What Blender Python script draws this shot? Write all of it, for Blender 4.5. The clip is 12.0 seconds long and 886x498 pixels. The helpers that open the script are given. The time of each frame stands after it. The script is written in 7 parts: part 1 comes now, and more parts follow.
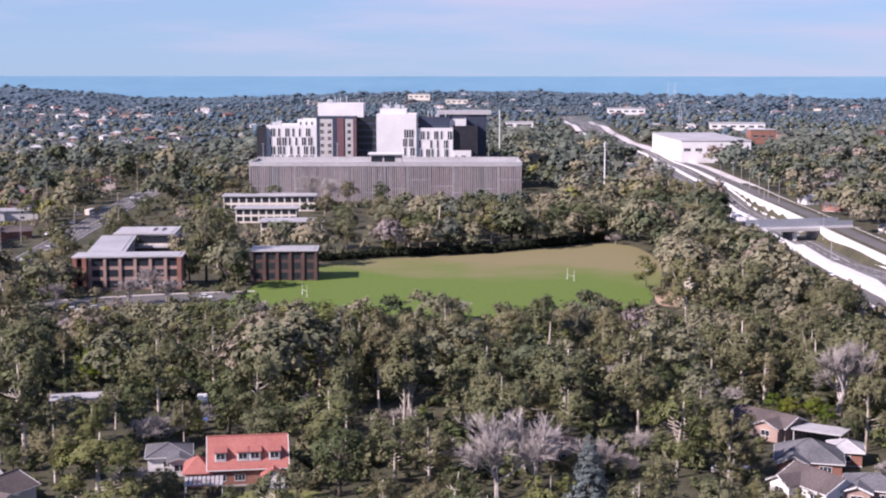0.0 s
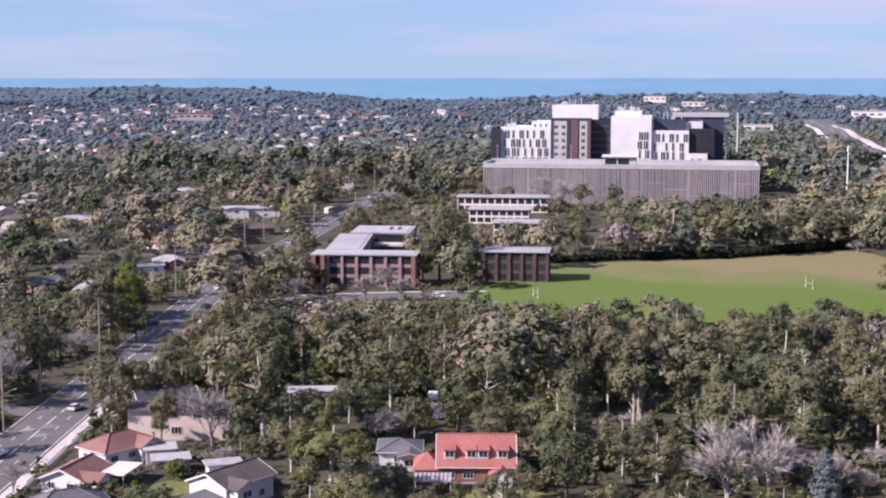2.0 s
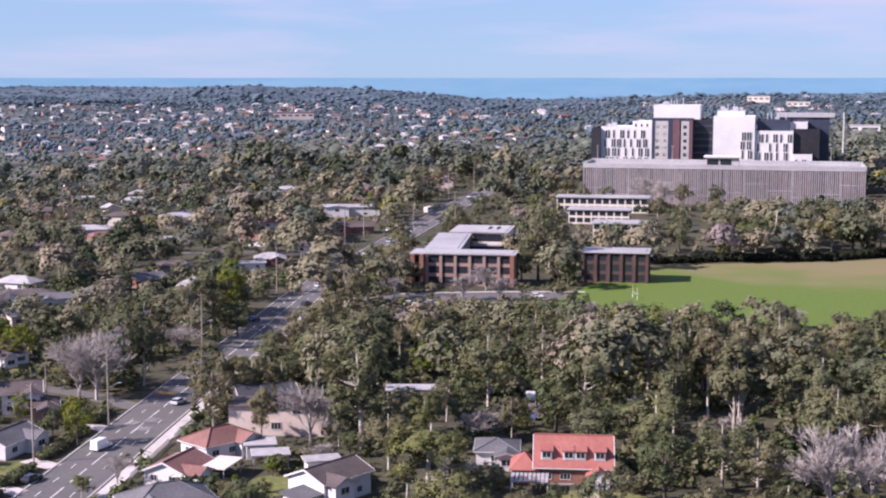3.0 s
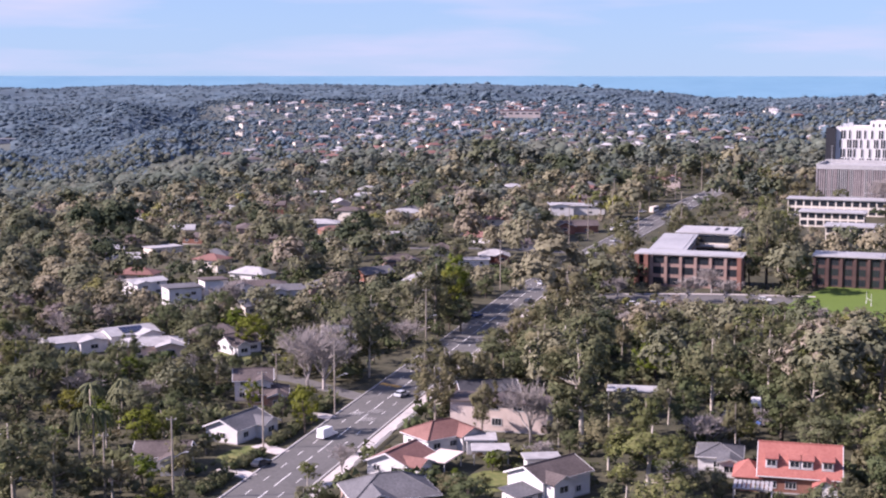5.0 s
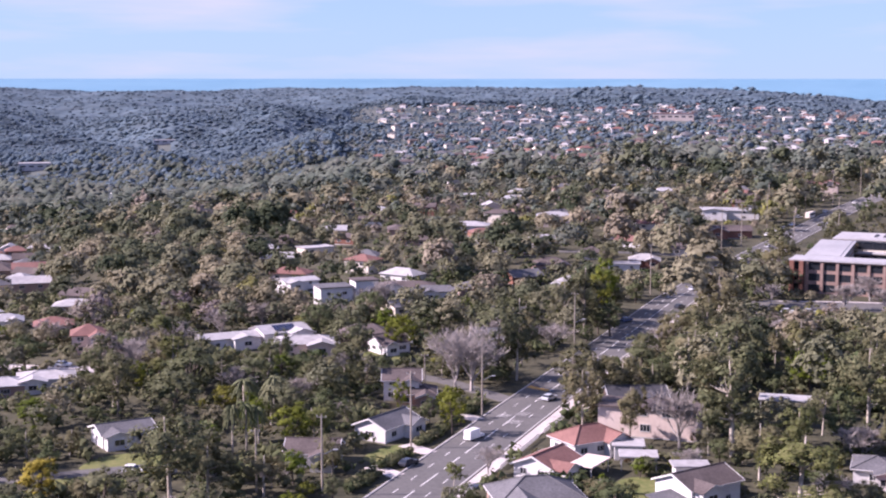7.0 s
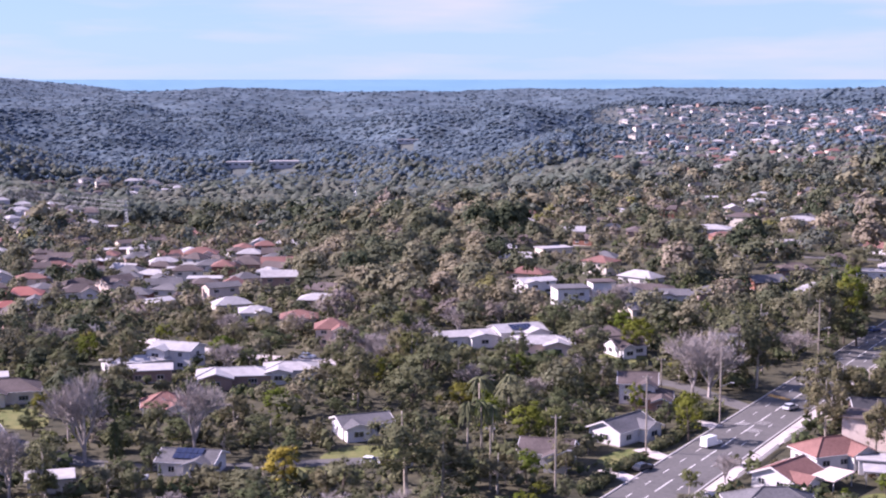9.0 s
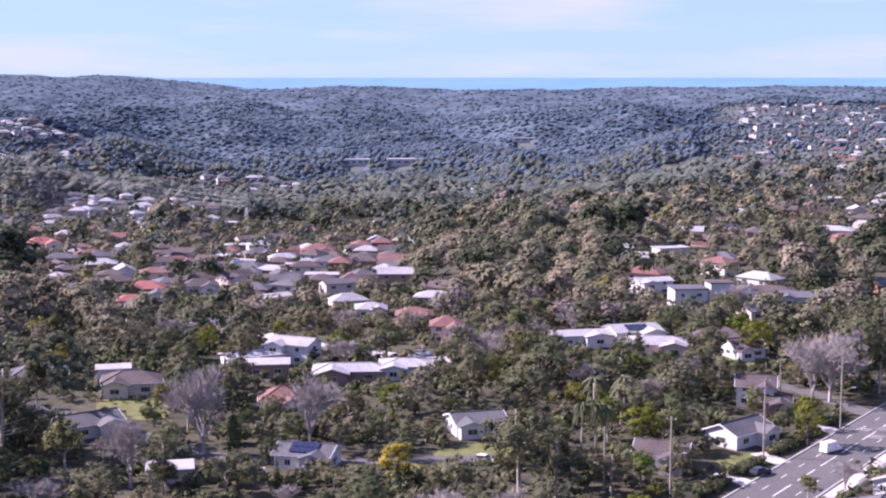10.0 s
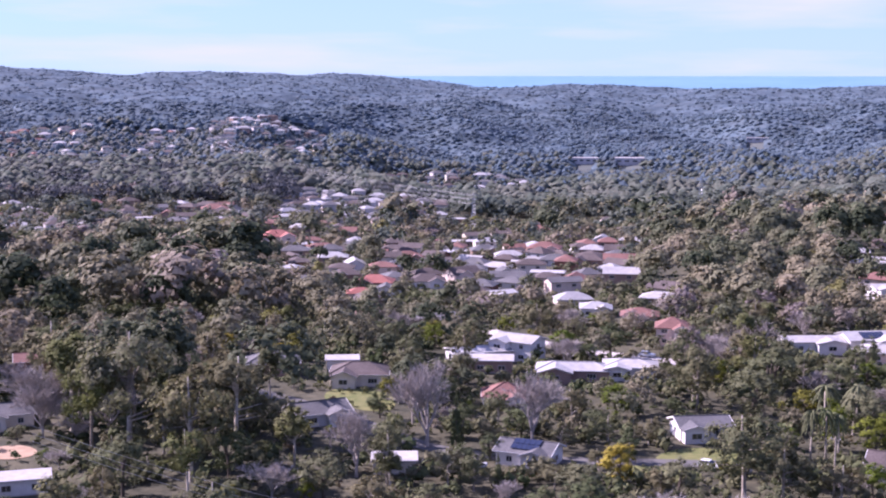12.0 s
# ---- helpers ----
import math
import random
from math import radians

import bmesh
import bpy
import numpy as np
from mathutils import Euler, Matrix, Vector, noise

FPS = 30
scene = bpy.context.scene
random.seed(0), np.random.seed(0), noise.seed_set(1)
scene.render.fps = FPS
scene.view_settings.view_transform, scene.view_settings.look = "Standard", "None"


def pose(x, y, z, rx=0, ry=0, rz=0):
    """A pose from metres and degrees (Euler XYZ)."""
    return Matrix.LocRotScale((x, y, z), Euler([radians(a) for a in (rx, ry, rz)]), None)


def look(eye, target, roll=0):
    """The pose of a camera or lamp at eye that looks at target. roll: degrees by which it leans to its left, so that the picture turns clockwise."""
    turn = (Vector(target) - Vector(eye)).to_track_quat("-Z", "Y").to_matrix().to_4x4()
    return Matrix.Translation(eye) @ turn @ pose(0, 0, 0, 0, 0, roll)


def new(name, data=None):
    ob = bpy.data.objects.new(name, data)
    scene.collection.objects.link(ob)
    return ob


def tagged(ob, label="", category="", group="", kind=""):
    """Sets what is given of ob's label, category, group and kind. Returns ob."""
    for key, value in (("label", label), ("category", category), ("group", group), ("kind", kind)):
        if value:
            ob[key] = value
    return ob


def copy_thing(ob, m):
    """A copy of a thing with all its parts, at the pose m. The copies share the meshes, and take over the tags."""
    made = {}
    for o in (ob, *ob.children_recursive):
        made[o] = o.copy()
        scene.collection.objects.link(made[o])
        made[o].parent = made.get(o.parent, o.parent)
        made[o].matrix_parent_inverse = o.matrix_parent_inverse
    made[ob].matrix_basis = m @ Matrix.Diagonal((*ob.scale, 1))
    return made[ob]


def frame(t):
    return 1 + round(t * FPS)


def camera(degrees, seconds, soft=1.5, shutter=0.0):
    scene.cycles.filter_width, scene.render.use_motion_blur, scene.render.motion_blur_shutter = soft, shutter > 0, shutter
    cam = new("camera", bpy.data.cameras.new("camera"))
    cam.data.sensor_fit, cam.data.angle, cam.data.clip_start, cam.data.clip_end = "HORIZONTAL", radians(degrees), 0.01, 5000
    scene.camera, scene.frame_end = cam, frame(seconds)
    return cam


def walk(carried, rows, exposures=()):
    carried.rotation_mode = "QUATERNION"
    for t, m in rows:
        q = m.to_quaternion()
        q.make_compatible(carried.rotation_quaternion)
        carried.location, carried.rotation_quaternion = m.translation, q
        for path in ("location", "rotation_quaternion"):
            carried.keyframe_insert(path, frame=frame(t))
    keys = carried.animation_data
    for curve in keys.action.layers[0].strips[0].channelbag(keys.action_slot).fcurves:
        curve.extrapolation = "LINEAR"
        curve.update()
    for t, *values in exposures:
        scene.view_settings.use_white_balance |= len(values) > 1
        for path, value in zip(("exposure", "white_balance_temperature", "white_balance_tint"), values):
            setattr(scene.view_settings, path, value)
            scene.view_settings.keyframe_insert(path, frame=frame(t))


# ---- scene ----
cam = camera(35.5, 12.0, soft=2.1)
# seconds, bearing (left positive), pitch, roll of a camera that hovers and turns
TURNS = [
    (0.0, 0.00, -7.11, 0.04),
    (0.5, 2.22, -7.08, 0.03),
    (1.0, 4.74, -7.04, 0.00),
    (1.5, 7.14, -7.04, -0.01),
    (2.0, 9.64, -7.03, -0.01),
    (2.5, 12.00, -7.05, -0.03),
    (2.7, 12.66, -7.05, -0.03),
    (4.3, 19.68, -7.11, 0.10),
    (4.5, 20.56, -7.13, 0.06),
    (5.0, 23.08, -7.12, 0.03),
    (5.5, 24.13, -7.09, 0.05),
    (6.0, 25.66, -7.05, 0.08),
    (6.5, 27.33, -7.03, 0.08),
    (7.0, 29.30, -7.01, 0.01),
    (7.2, 30.39, -7.00, 0.05),
    (8.8, 38.23, -6.95, -0.00),
    (9.0, 39.20, -6.98, -0.02),
    (9.5, 41.52, -7.02, -0.05),
    (10.0, 44.02, -7.05, -0.02),
    (10.5, 46.41, -7.07, 0.04),
    (11.0, 48.78, -7.11, 0.02),
    (11.5, 51.09, -7.12, 0.02),
    (12.0, 53.43, -7.12, 0.04),
]
walk(cam, [(t, pose(0, 0, 75, 90 + pitch, -roll, yaw)) for t, yaw, pitch, roll in TURNS], exposures=((0.0, 0.90, 6270, 29), (2.5, 0.96, 6260, 29), (5.5, 1.13, 6310, 33), (9.5, 1.30, 6080, 40), (12.0, 1.40, 5940, 43)))

# ---- world and sun ----
SUN_BEARING, SUN_HEIGHT = 120.0, 34.0
world = bpy.data.worlds.new("world")
scene.world = world
world.use_nodes = True
wn, wl = world.node_tree.nodes, world.node_tree.links
background = wn["Background"]
sky = wn.new("ShaderNodeTexSky")
sky.sky_type = 'NISHITA'
sky.sun_disc = False
sky.sun_elevation, sky.sun_rotation = radians(SUN_HEIGHT), radians(-SUN_BEARING)
sky.altitude, sky.air_density, sky.dust_density, sky.ozone_density = 200, 1.0, 0.0, 5.0
# thin high cloud, stretched along the horizon
wc = wn.new("ShaderNodeTexCoord")
wm = wn.new("ShaderNodeMapping")
wm.inputs["Scale"].default_value = (2.6, 2.6, 22.0)
cloud = wn.new("ShaderNodeTexNoise")
cloud.inputs["Scale"].default_value = 1.7
cloud.inputs["Detail"].default_value = 5.0
cloud.inputs["Roughness"].default_value = 0.5
thin = wn.new("ShaderNodeMapRange")
thin.inputs["From Min"].default_value, thin.inputs["From Max"].default_value = 0.44, 0.68
thin.inputs["To Min"].default_value, thin.inputs["To Max"].default_value = 0.08, 0.85
veil = wn.new("ShaderNodeMix")
veil.data_type = 'RGBA'
wl.new(wc.outputs["Generated"], wm.inputs["Vector"])
wl.new(wm.outputs["Vector"], cloud.inputs["Vector"])
wl.new(cloud.outputs["Fac"], thin.inputs["Value"])
wl.new(thin.outputs["Result"], veil.inputs["Factor"])
tone = wn.new("ShaderNodeMix")
tone.data_type, tone.blend_type = 'RGBA', 'MULTIPLY'
tone.inputs["Factor"].default_value = 1.0
tone.inputs["B"].default_value = (0.69, 0.87, 1.25, 1)
wl.new(sky.outputs["Color"], tone.inputs["A"])
# even haze low over the horizon
lift_axis = wn.new("ShaderNodeSeparateXYZ")
low_haze = wn.new("ShaderNodeMapRange")
low_haze.inputs["From Min"].default_value, low_haze.inputs["From Max"].default_value = 0.0, 0.4
low_haze.inputs["To Min"].default_value, low_haze.inputs["To Max"].default_value = 0.75, 0.0
haze = wn.new("ShaderNodeMix")
haze.data_type = 'RGBA'
haze.inputs["B"].default_value = (3.1, 5.05, 6.6, 1)
wl.new(wc.outputs["Generated"], lift_axis.inputs[0])
wl.new(lift_axis.outputs["Z"], low_haze.inputs["Value"])
wl.new(low_haze.outputs["Result"], haze.inputs["Factor"])
wl.new(tone.outputs["Result"], haze.inputs["A"])
wl.new(haze.outputs["Result"], veil.inputs["A"])
veil.inputs["B"].default_value = (5.2, 5.75, 7.1, 1)
wl.new(veil.outputs["Result"], background.inputs["Color"])
background.inputs["Strength"].default_value = 0.060

sun_data = bpy.data.lights.new("sun", 'SUN')
sun_data.energy, sun_data.angle, sun_data.color = 5.0, radians(0.6), (1.0, 0.93, 0.855)
sun = new("sun", sun_data)
sb, sh = radians(SUN_BEARING), radians(SUN_HEIGHT)
sun.matrix_world = look((0, 0, 0), (math.sin(sb) * math.cos(sh), -math.cos(sb) * math.cos(sh), -math.sin(sh)))

# ---- the lie of the land: height over the home street, by bearing (degrees, left positive) and distance ----
REACH = (0, 250, 400, 550, 750, 1000, 1300, 1700, 2200, 2700, 3300, 4000, 4600)
BEARINGS = (-20, 0, 20, 30, 40, 50, 62, 75)
LIE = (
    (0, 0, 0, 0, 3, 8, 12, 16, 19, 14, 5, -10, -20),
    (0, 0, 0, 0, 5, 9, 12, 16, 22, 29, 32, 0, -20),
    (0, 0, 0, 0, 2, 3, 3, 5, 14, 28, 46, 20, -20),
    (0, 0, 0, 0, -3, -8, -14, -18, -5, 15, 42, 45, -20),
    (0, 0, 0, -3, -10, -25, -42, -45, -28, -6, 26, 38, 12),
    (0, 0, -2, -10, -22, -35, -47, -50, -35, -12, 18, 33, 28),
    (0, 0, -1, -10, -18, -26, -27, -12, 0, 2, 26, 58, 74),
    (0, 0, -1, -10, -20, -25, -22, -10, 5, 10, 30, 68, 87),
)


SADDLE = -32.0


def land(x, y):
    """Height of the ground at arrays x, y."""
    x, y = np.asarray(x, float), np.asarray(y, float)
    r = np.hypot(x, y)
    a = (np.degrees(np.arctan2(-x, y)) + 20) % 360 - 20
    rows = np.stack([np.interp(r, REACH, row) for row in LIE + LIE[:1]])
    k = np.interp(a, BEARINGS + (340,), range(len(LIE) + 1))
    i = np.minimum(k.astype(int), len(LIE) - 1)
    f = k - i
    f = f * f * (3 - 2 * f)
    flat = rows.reshape(len(rows), -1)
    i1, f1, n = i.ravel(), f.ravel(), np.arange(flat.shape[1])
    h = (flat[i1, n] * (1 - f1) + flat[i1 + 1, n] * f1).reshape(x.shape)
    # the saddle towards the sea, the knoll behind the hospital, the folds of the far ridges
    h = h + SADDLE * np.exp(-((a - 11.5) / 5.5) ** 2 - ((r - 3100) / 700) ** 2) + 7 * np.exp(-((a - 1) / 4) ** 2 - ((r - 2500) / 500) ** 2)
    h = h - 7 * np.clip((r - 2700) / 500, 0, 1) * np.exp(-((a - 38) / 12) ** 2) + 8 * np.exp(-((a - 22.3) / 3.2) ** 2 - ((r - 3250) / 420) ** 2)
    fold = np.clip((r - 1500) / 800, 0, 1) * np.clip((a - 24) / 10, 0, 1)
    h = h + fold * (9 * np.sin(x / 150 + 1.5 * np.sin(y / 330)) * np.sin(y / 190 + x / 700) + 5 * np.sin((x - y) / 95))
    # spurs and gullies that lie one behind another in the far bush
    spur = np.clip((r - 1250) / 500, 0, 1) * np.clip((3500 - r) / 500, 0, 1) * np.clip((a - 26) / 10, 0, 1)
    h = h + spur * (11 * np.sin(r / 100 + 2.6 * np.sin(a * 0.19 + 0.6) + 1.3 * np.sin(a * 0.53)) + 6 * np.sin(a * 1.15 + r / 210) * np.sin(r / 160))
    # the motorway's cutting
    h = h - 6.0 * np.clip((14.5 - np.abs(x - 168)) / 1.5, 0, 1) * np.clip((y - 500) / 90, 0, 1) * np.clip((900 - y) / 110, 0, 1)
    far = np.clip((r - 650) / 1500, 0, 1)
    swell = np.sin(x / 97 + 1.3 * np.sin(y / 131)) * np.sin(y / 83 + 0.7) + 0.6 * np.sin((x + y) / 41) * np.sin((x - y) / 53 + 1)
    return h + far * (4.0 * swell + 7 * np.sin(x / 310 + 2) * np.sin(y / 270 + x / 500))

# ---- materials ----
def node_material(name):
    m = bpy.data.materials.new(name)
    m.use_nodes = True
    return m, m.node_tree.nodes, m.node_tree.links, m.node_tree.nodes["Principled BSDF"]


def surface(name, low, high, scale=1.0, rough=0.8, bump=0.3, metal=0.0, detail=6.0, coarse=0.08, each=0.0, specular=0.3):
    """A two-scale mottled surface between the colours low and high; scale in cycles a metre. each: how far pieces differ."""
    m, n, l, bsdf = node_material(name)
    co = n.new("ShaderNodeTexCoord")
    fine, big = n.new("ShaderNodeTexNoise"), n.new("ShaderNodeTexNoise")
    fine.inputs["Scale"].default_value, fine.inputs["Detail"].default_value = scale, detail
    big.inputs["Scale"].default_value, big.inputs["Detail"].default_value = scale * coarse, 3.0
    geo = n.new("ShaderNodeNewGeometry")
    l.new(geo.outputs["Position"], fine.inputs["Vector"])
    l.new(geo.outputs["Position"], big.inputs["Vector"])
    add = n.new("ShaderNodeMath")
    add.operation = 'ADD'
    l.new(fine.outputs["Fac"], add.inputs[0])
    l.new(big.outputs["Fac"], add.inputs[1])
    rng = n.new("ShaderNodeMapRange")
    rng.inputs["From Min"].default_value, rng.inputs["From Max"].default_value = 0.7, 1.3
    last = add
    if each:
        info = n.new("ShaderNodeObjectInfo")
        mul = n.new("ShaderNodeMath")
        mul.operation = 'MULTIPLY_ADD'
        l.new(info.outputs["Random"], mul.inputs[0])
        mul.inputs[1].default_value = each
        l.new(add.outputs[0], mul.inputs[2])
        sub = n.new("ShaderNodeMath")
        sub.operation = 'SUBTRACT'
        l.new(mul.outputs[0], sub.inputs[0])
        sub.inputs[1].default_value = each / 2
        last = sub
    l.new(last.outputs[0], rng.inputs["Value"])
    mix = n.new("ShaderNodeMix")
    mix.data_type = 'RGBA'
    mix.inputs["A"].default_value, mix.inputs["B"].default_value = (*low, 1), (*high, 1)
    l.new(rng.outputs["Result"], mix.inputs["Factor"])
    l.new(mix.outputs["Result"], bsdf.inputs["Base Color"])
    bsdf.inputs["Roughness"].default_value, bsdf.inputs["Metallic"].default_value = rough, metal
    bsdf.inputs["Specular IOR Level"].default_value = specular
    if bump:
        b = n.new("ShaderNodeBump")
        b.inputs["Strength"].default_value, b.inputs["Distance"].default_value = bump, 0.3 / scale
        l.new(fine.outputs["Fac"], b.inputs["Height"])
        l.new(b.outputs["Normal"], bsdf.inputs["Normal"])
    return m


def foliage(name, colours, by="object", scale=0.9, relief=0.25):
    """Leaves: colours chosen by tree (object random, or the wood's own 'tint' for joined trees), mottled by twig."""
    m, n, l, bsdf = node_material(name)
    ramp = n.new("ShaderNodeValToRGB")
    ramp.color_ramp.interpolation = 'LINEAR'
    e = ramp.color_ramp.elements
    for i, c in enumerate(colours):
        at = i / (len(colours) - 1)
        item = e[i] if i < 2 else e.new(at)
        item.position, item.color = at, (*c, 1)
    e[1].position = 1 / (len(colours) - 1) if len(colours) > 2 else 1
    if by == "object":
        info = n.new("ShaderNodeObjectInfo")
        source = info.outputs["Random"]
    else:
        tint = n.new("ShaderNodeAttribute")
        tint.attribute_name = "tint"
        source = tint.outputs["Fac"]
    geo = n.new("ShaderNodeNewGeometry")
    noise_fine = n.new("ShaderNodeTexNoise")
    noise_fine.inputs["Scale"].default_value, noise_fine.inputs["Detail"].default_value = scale, 4.0
    l.new(geo.outputs["Position"], noise_fine.inputs["Vector"])
    wob = n.new("ShaderNodeMath")
    wob.operation = 'MULTIPLY_ADD'
    l.new(geo.outputs["Random Per Island"], wob.inputs[0])
    wob.inputs[1].default_value = 0.10 if by == "object" else 0.04
    l.new(source, wob.inputs[2])
    l.new(wob.outputs[0], ramp.inputs["Fac"])
    shade = n.new("ShaderNodeMapRange")
    shade.inputs["From Min"].default_value, shade.inputs["From Max"].default_value = 0.3, 0.7
    shade.inputs["To Min"].default_value, shade.inputs["To Max"].default_value = 0.66, 1.28
    l.new(noise_fine.outputs["Fac"], shade.inputs["Value"])
    mul = n.new("ShaderNodeMix")
    mul.data_type, mul.blend_type = 'RGBA', 'MULTIPLY'
    mul.inputs["Factor"].default_value = 1.0
    l.new(ramp.outputs["Color"], mul.inputs["A"])
    l.new(shade.outputs["Result"], mul.inputs["B"])
    l.new(mul.outputs["Result"], bsdf.inputs["Base Color"])
    bsdf.inputs["Roughness"].default_value = 0.7
    bsdf.inputs["Specular IOR Level"].default_value = 0.08
    b = n.new("ShaderNodeBump")
    b.inputs["Strength"].default_value, b.inputs["Distance"].default_value = relief, 0.5 / scale
    l.new(noise_fine.outputs["Fac"], b.inputs["Height"])
    l.new(b.outputs["Normal"], bsdf.inputs["Normal"])
    through_leaf = n.new("ShaderNodeBsdfTranslucent")
    l.new(mul.outputs["Result"], through_leaf.inputs["Color"])
    blend = n.new("ShaderNodeMixShader")
    blend.inputs["Fac"].default_value = 0.28
    l.new(bsdf.outputs["BSDF"], blend.inputs[1])
    l.new(through_leaf.outputs["BSDF"], blend.inputs[2])
    l.new(blend.outputs["Shader"], n["Material Output"].inputs["Surface"])
    return m


GUM = ((0.083, 0.096, 0.045), (0.150, 0.149, 0.082), (0.190, 0.170, 0.096), (0.120, 0.135, 0.070), (0.205, 0.182, 0.105), (0.141, 0.160, 0.052), (0.171, 0.168, 0.108))
m_gum = foliage("gum_leaves", GUM)
m_low = foliage("low_growth_leaves", ((0.058, 0.080, 0.036), (0.095, 0.112, 0.054), (0.130, 0.138, 0.070), (0.152, 0.146, 0.088), (0.175, 0.155, 0.105)), by="tint")
m_dark = foliage("dark_leaves", ((0.080, 0.101, 0.048), (0.119, 0.139, 0.067), (0.165, 0.164, 0.097)))
m_lime = foliage("bright_leaves", ((0.079, 0.123, 0.020), (0.137, 0.168, 0.024), (0.169, 0.164, 0.033)))
m_gold = foliage("golden_leaves", ((0.29, 0.225, 0.035), (0.34, 0.28, 0.05)))
m_spruce = foliage("spruce_needles", ((0.12, 0.15, 0.15), (0.16, 0.19, 0.185)))
# darker leaves that put the spur's shade into the colour
m_spur_shaded = foliage("spur_leaves_shaded", ((0.074, 0.086, 0.098), (0.104, 0.114, 0.122), (0.130, 0.134, 0.138)), by="tint")
# near-black leaves that stand for shade under the oval's trees
m_shade_band = foliage("shade_band_leaves", ((0.022, 0.028, 0.018), (0.034, 0.040, 0.024)))
m_brush = foliage("brush_leaves", ((0.06, 0.08, 0.03), (0.10, 0.10, 0.05), (0.12, 0.085, 0.05)), scale=1.6)
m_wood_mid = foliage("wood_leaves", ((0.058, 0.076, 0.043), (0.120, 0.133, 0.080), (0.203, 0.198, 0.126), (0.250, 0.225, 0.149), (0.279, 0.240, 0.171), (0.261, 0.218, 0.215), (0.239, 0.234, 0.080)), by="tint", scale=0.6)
# haze put into the leaf colour: greyer for far woods, bluer for ridges
m_far_hazed = foliage("far_leaves_hazed", ((0.104, 0.129, 0.102), (0.127, 0.148, 0.119), (0.154, 0.166, 0.134), (0.169, 0.177, 0.148)), by="tint", scale=0.05, relief=0.0)
m_ridge_hazed = foliage("ridge_leaves_hazed", ((0.101, 0.148, 0.187), (0.112, 0.160, 0.196), (0.125, 0.170, 0.201), (0.137, 0.175, 0.208)), by="tint", scale=0.02, relief=0.0)
m_twigs = surface("bare_twigs", (0.26, 0.235, 0.218), (0.42, 0.378, 0.35), 2.0, 0.9, 0.2, each=0.3)
m_bark = surface("gum_bark", (0.20, 0.17, 0.14), (0.52, 0.47, 0.40), 1.5, 0.85, 0.4, each=0.4)
m_dark_bark = surface("dark_bark", (0.06, 0.05, 0.04), (0.14, 0.115, 0.095), 2.0, 0.9, 0.5)
m_ground = surface("ground_litter", (0.032, 0.034, 0.020), (0.088, 0.080, 0.048), 0.35, 0.95, 0.5, coarse=0.12)
# far ground paled towards the hazed leaves, so gaps between trees don't darken
m_hazed_ground = surface("hazed_far_ground", (0.075, 0.092, 0.088), (0.115, 0.126, 0.116), 0.05, 0.95, 0.3, coarse=0.2)
m_lawn = surface("lawn", (0.075, 0.105, 0.026), (0.18, 0.17, 0.065), 0.8, 0.95, 0.3)
m_asphalt = surface("asphalt", (0.085, 0.083, 0.080), (0.135, 0.129, 0.124), 1.2, 0.85, 0.2, coarse=0.05)
m_concrete = surface("concrete", (0.33, 0.315, 0.305), (0.46, 0.44, 0.425), 0.8, 0.85, 0.2)
m_path = surface("pale_path", (0.39, 0.355, 0.335), (0.53, 0.485, 0.46), 0.9, 0.9, 0.2)
m_sea = surface("sea", (0.105, 0.245, 0.325), (0.145, 0.295, 0.375), 0.02, 0.35, 0.0, coarse=0.2)
m_white = surface("white_paint", (0.54, 0.525, 0.52), (0.66, 0.645, 0.64), 1.0, 0.6, 0.05)
m_cream = surface("cream_render", (0.60, 0.54, 0.46), (0.72, 0.66, 0.58), 1.0, 0.8, 0.1)
m_pink = surface("pale_pink_render", (0.56, 0.45, 0.40), (0.68, 0.57, 0.51), 1.0, 0.8, 0.1)
m_brick = surface("red_brick", (0.17, 0.08, 0.06), (0.28, 0.135, 0.1), 3.0, 0.9, 0.4)
m_dark_brick = surface("dark_brick", (0.06, 0.04, 0.038), (0.125, 0.075, 0.066), 3.0, 0.9, 0.4)
m_brown_brick = surface("brown_brick", (0.24, 0.165, 0.142), (0.36, 0.252, 0.212), 3.0, 0.9, 0.4)
m_black = surface("black_cladding", (0.018, 0.018, 0.022), (0.035, 0.035, 0.042), 0.5, 0.45, 0.05)
m_slate = surface("slate_blue_cladding", (0.035, 0.042, 0.065), (0.055, 0.065, 0.095), 0.5, 0.35, 0.05)
m_mulberry = surface("mulberry_cladding", (0.11, 0.055, 0.065), (0.16, 0.085, 0.095), 0.6, 0.6, 0.05)
m_taupe = surface("taupe_screen", (0.25, 0.215, 0.22), (0.36, 0.315, 0.315), 0.4, 0.6, 0.1)
m_tile_red = surface("red_roof_tile", (0.26, 0.088, 0.074), (0.36, 0.142, 0.116), 2.2, 0.8, 0.6)
m_tile_terracotta = surface("terracotta_roof_tile", (0.155, 0.076, 0.066), (0.245, 0.128, 0.108), 2.2, 0.85, 0.6)
m_tile_brown = surface("brown_roof_tile", (0.065, 0.052, 0.05), (0.13, 0.105, 0.1), 2.2, 0.85, 0.6)
m_tile_grey = surface("grey_roof_tile", (0.075, 0.075, 0.08), (0.15, 0.147, 0.155), 2.2, 0.8, 0.6)
m_roof_metal = surface("pale_metal_roof", (0.28, 0.275, 0.28), (0.42, 0.41, 0.41), 0.7, 0.55, 0.1)
m_roof_white = surface("white_roof", (0.28, 0.27, 0.27), (0.44, 0.425, 0.425), 0.7, 0.6, 0.1)
m_galv = surface("galvanised_steel", (0.38, 0.39, 0.40), (0.55, 0.56, 0.57), 3.0, 0.5, 0.05, metal=0.4)
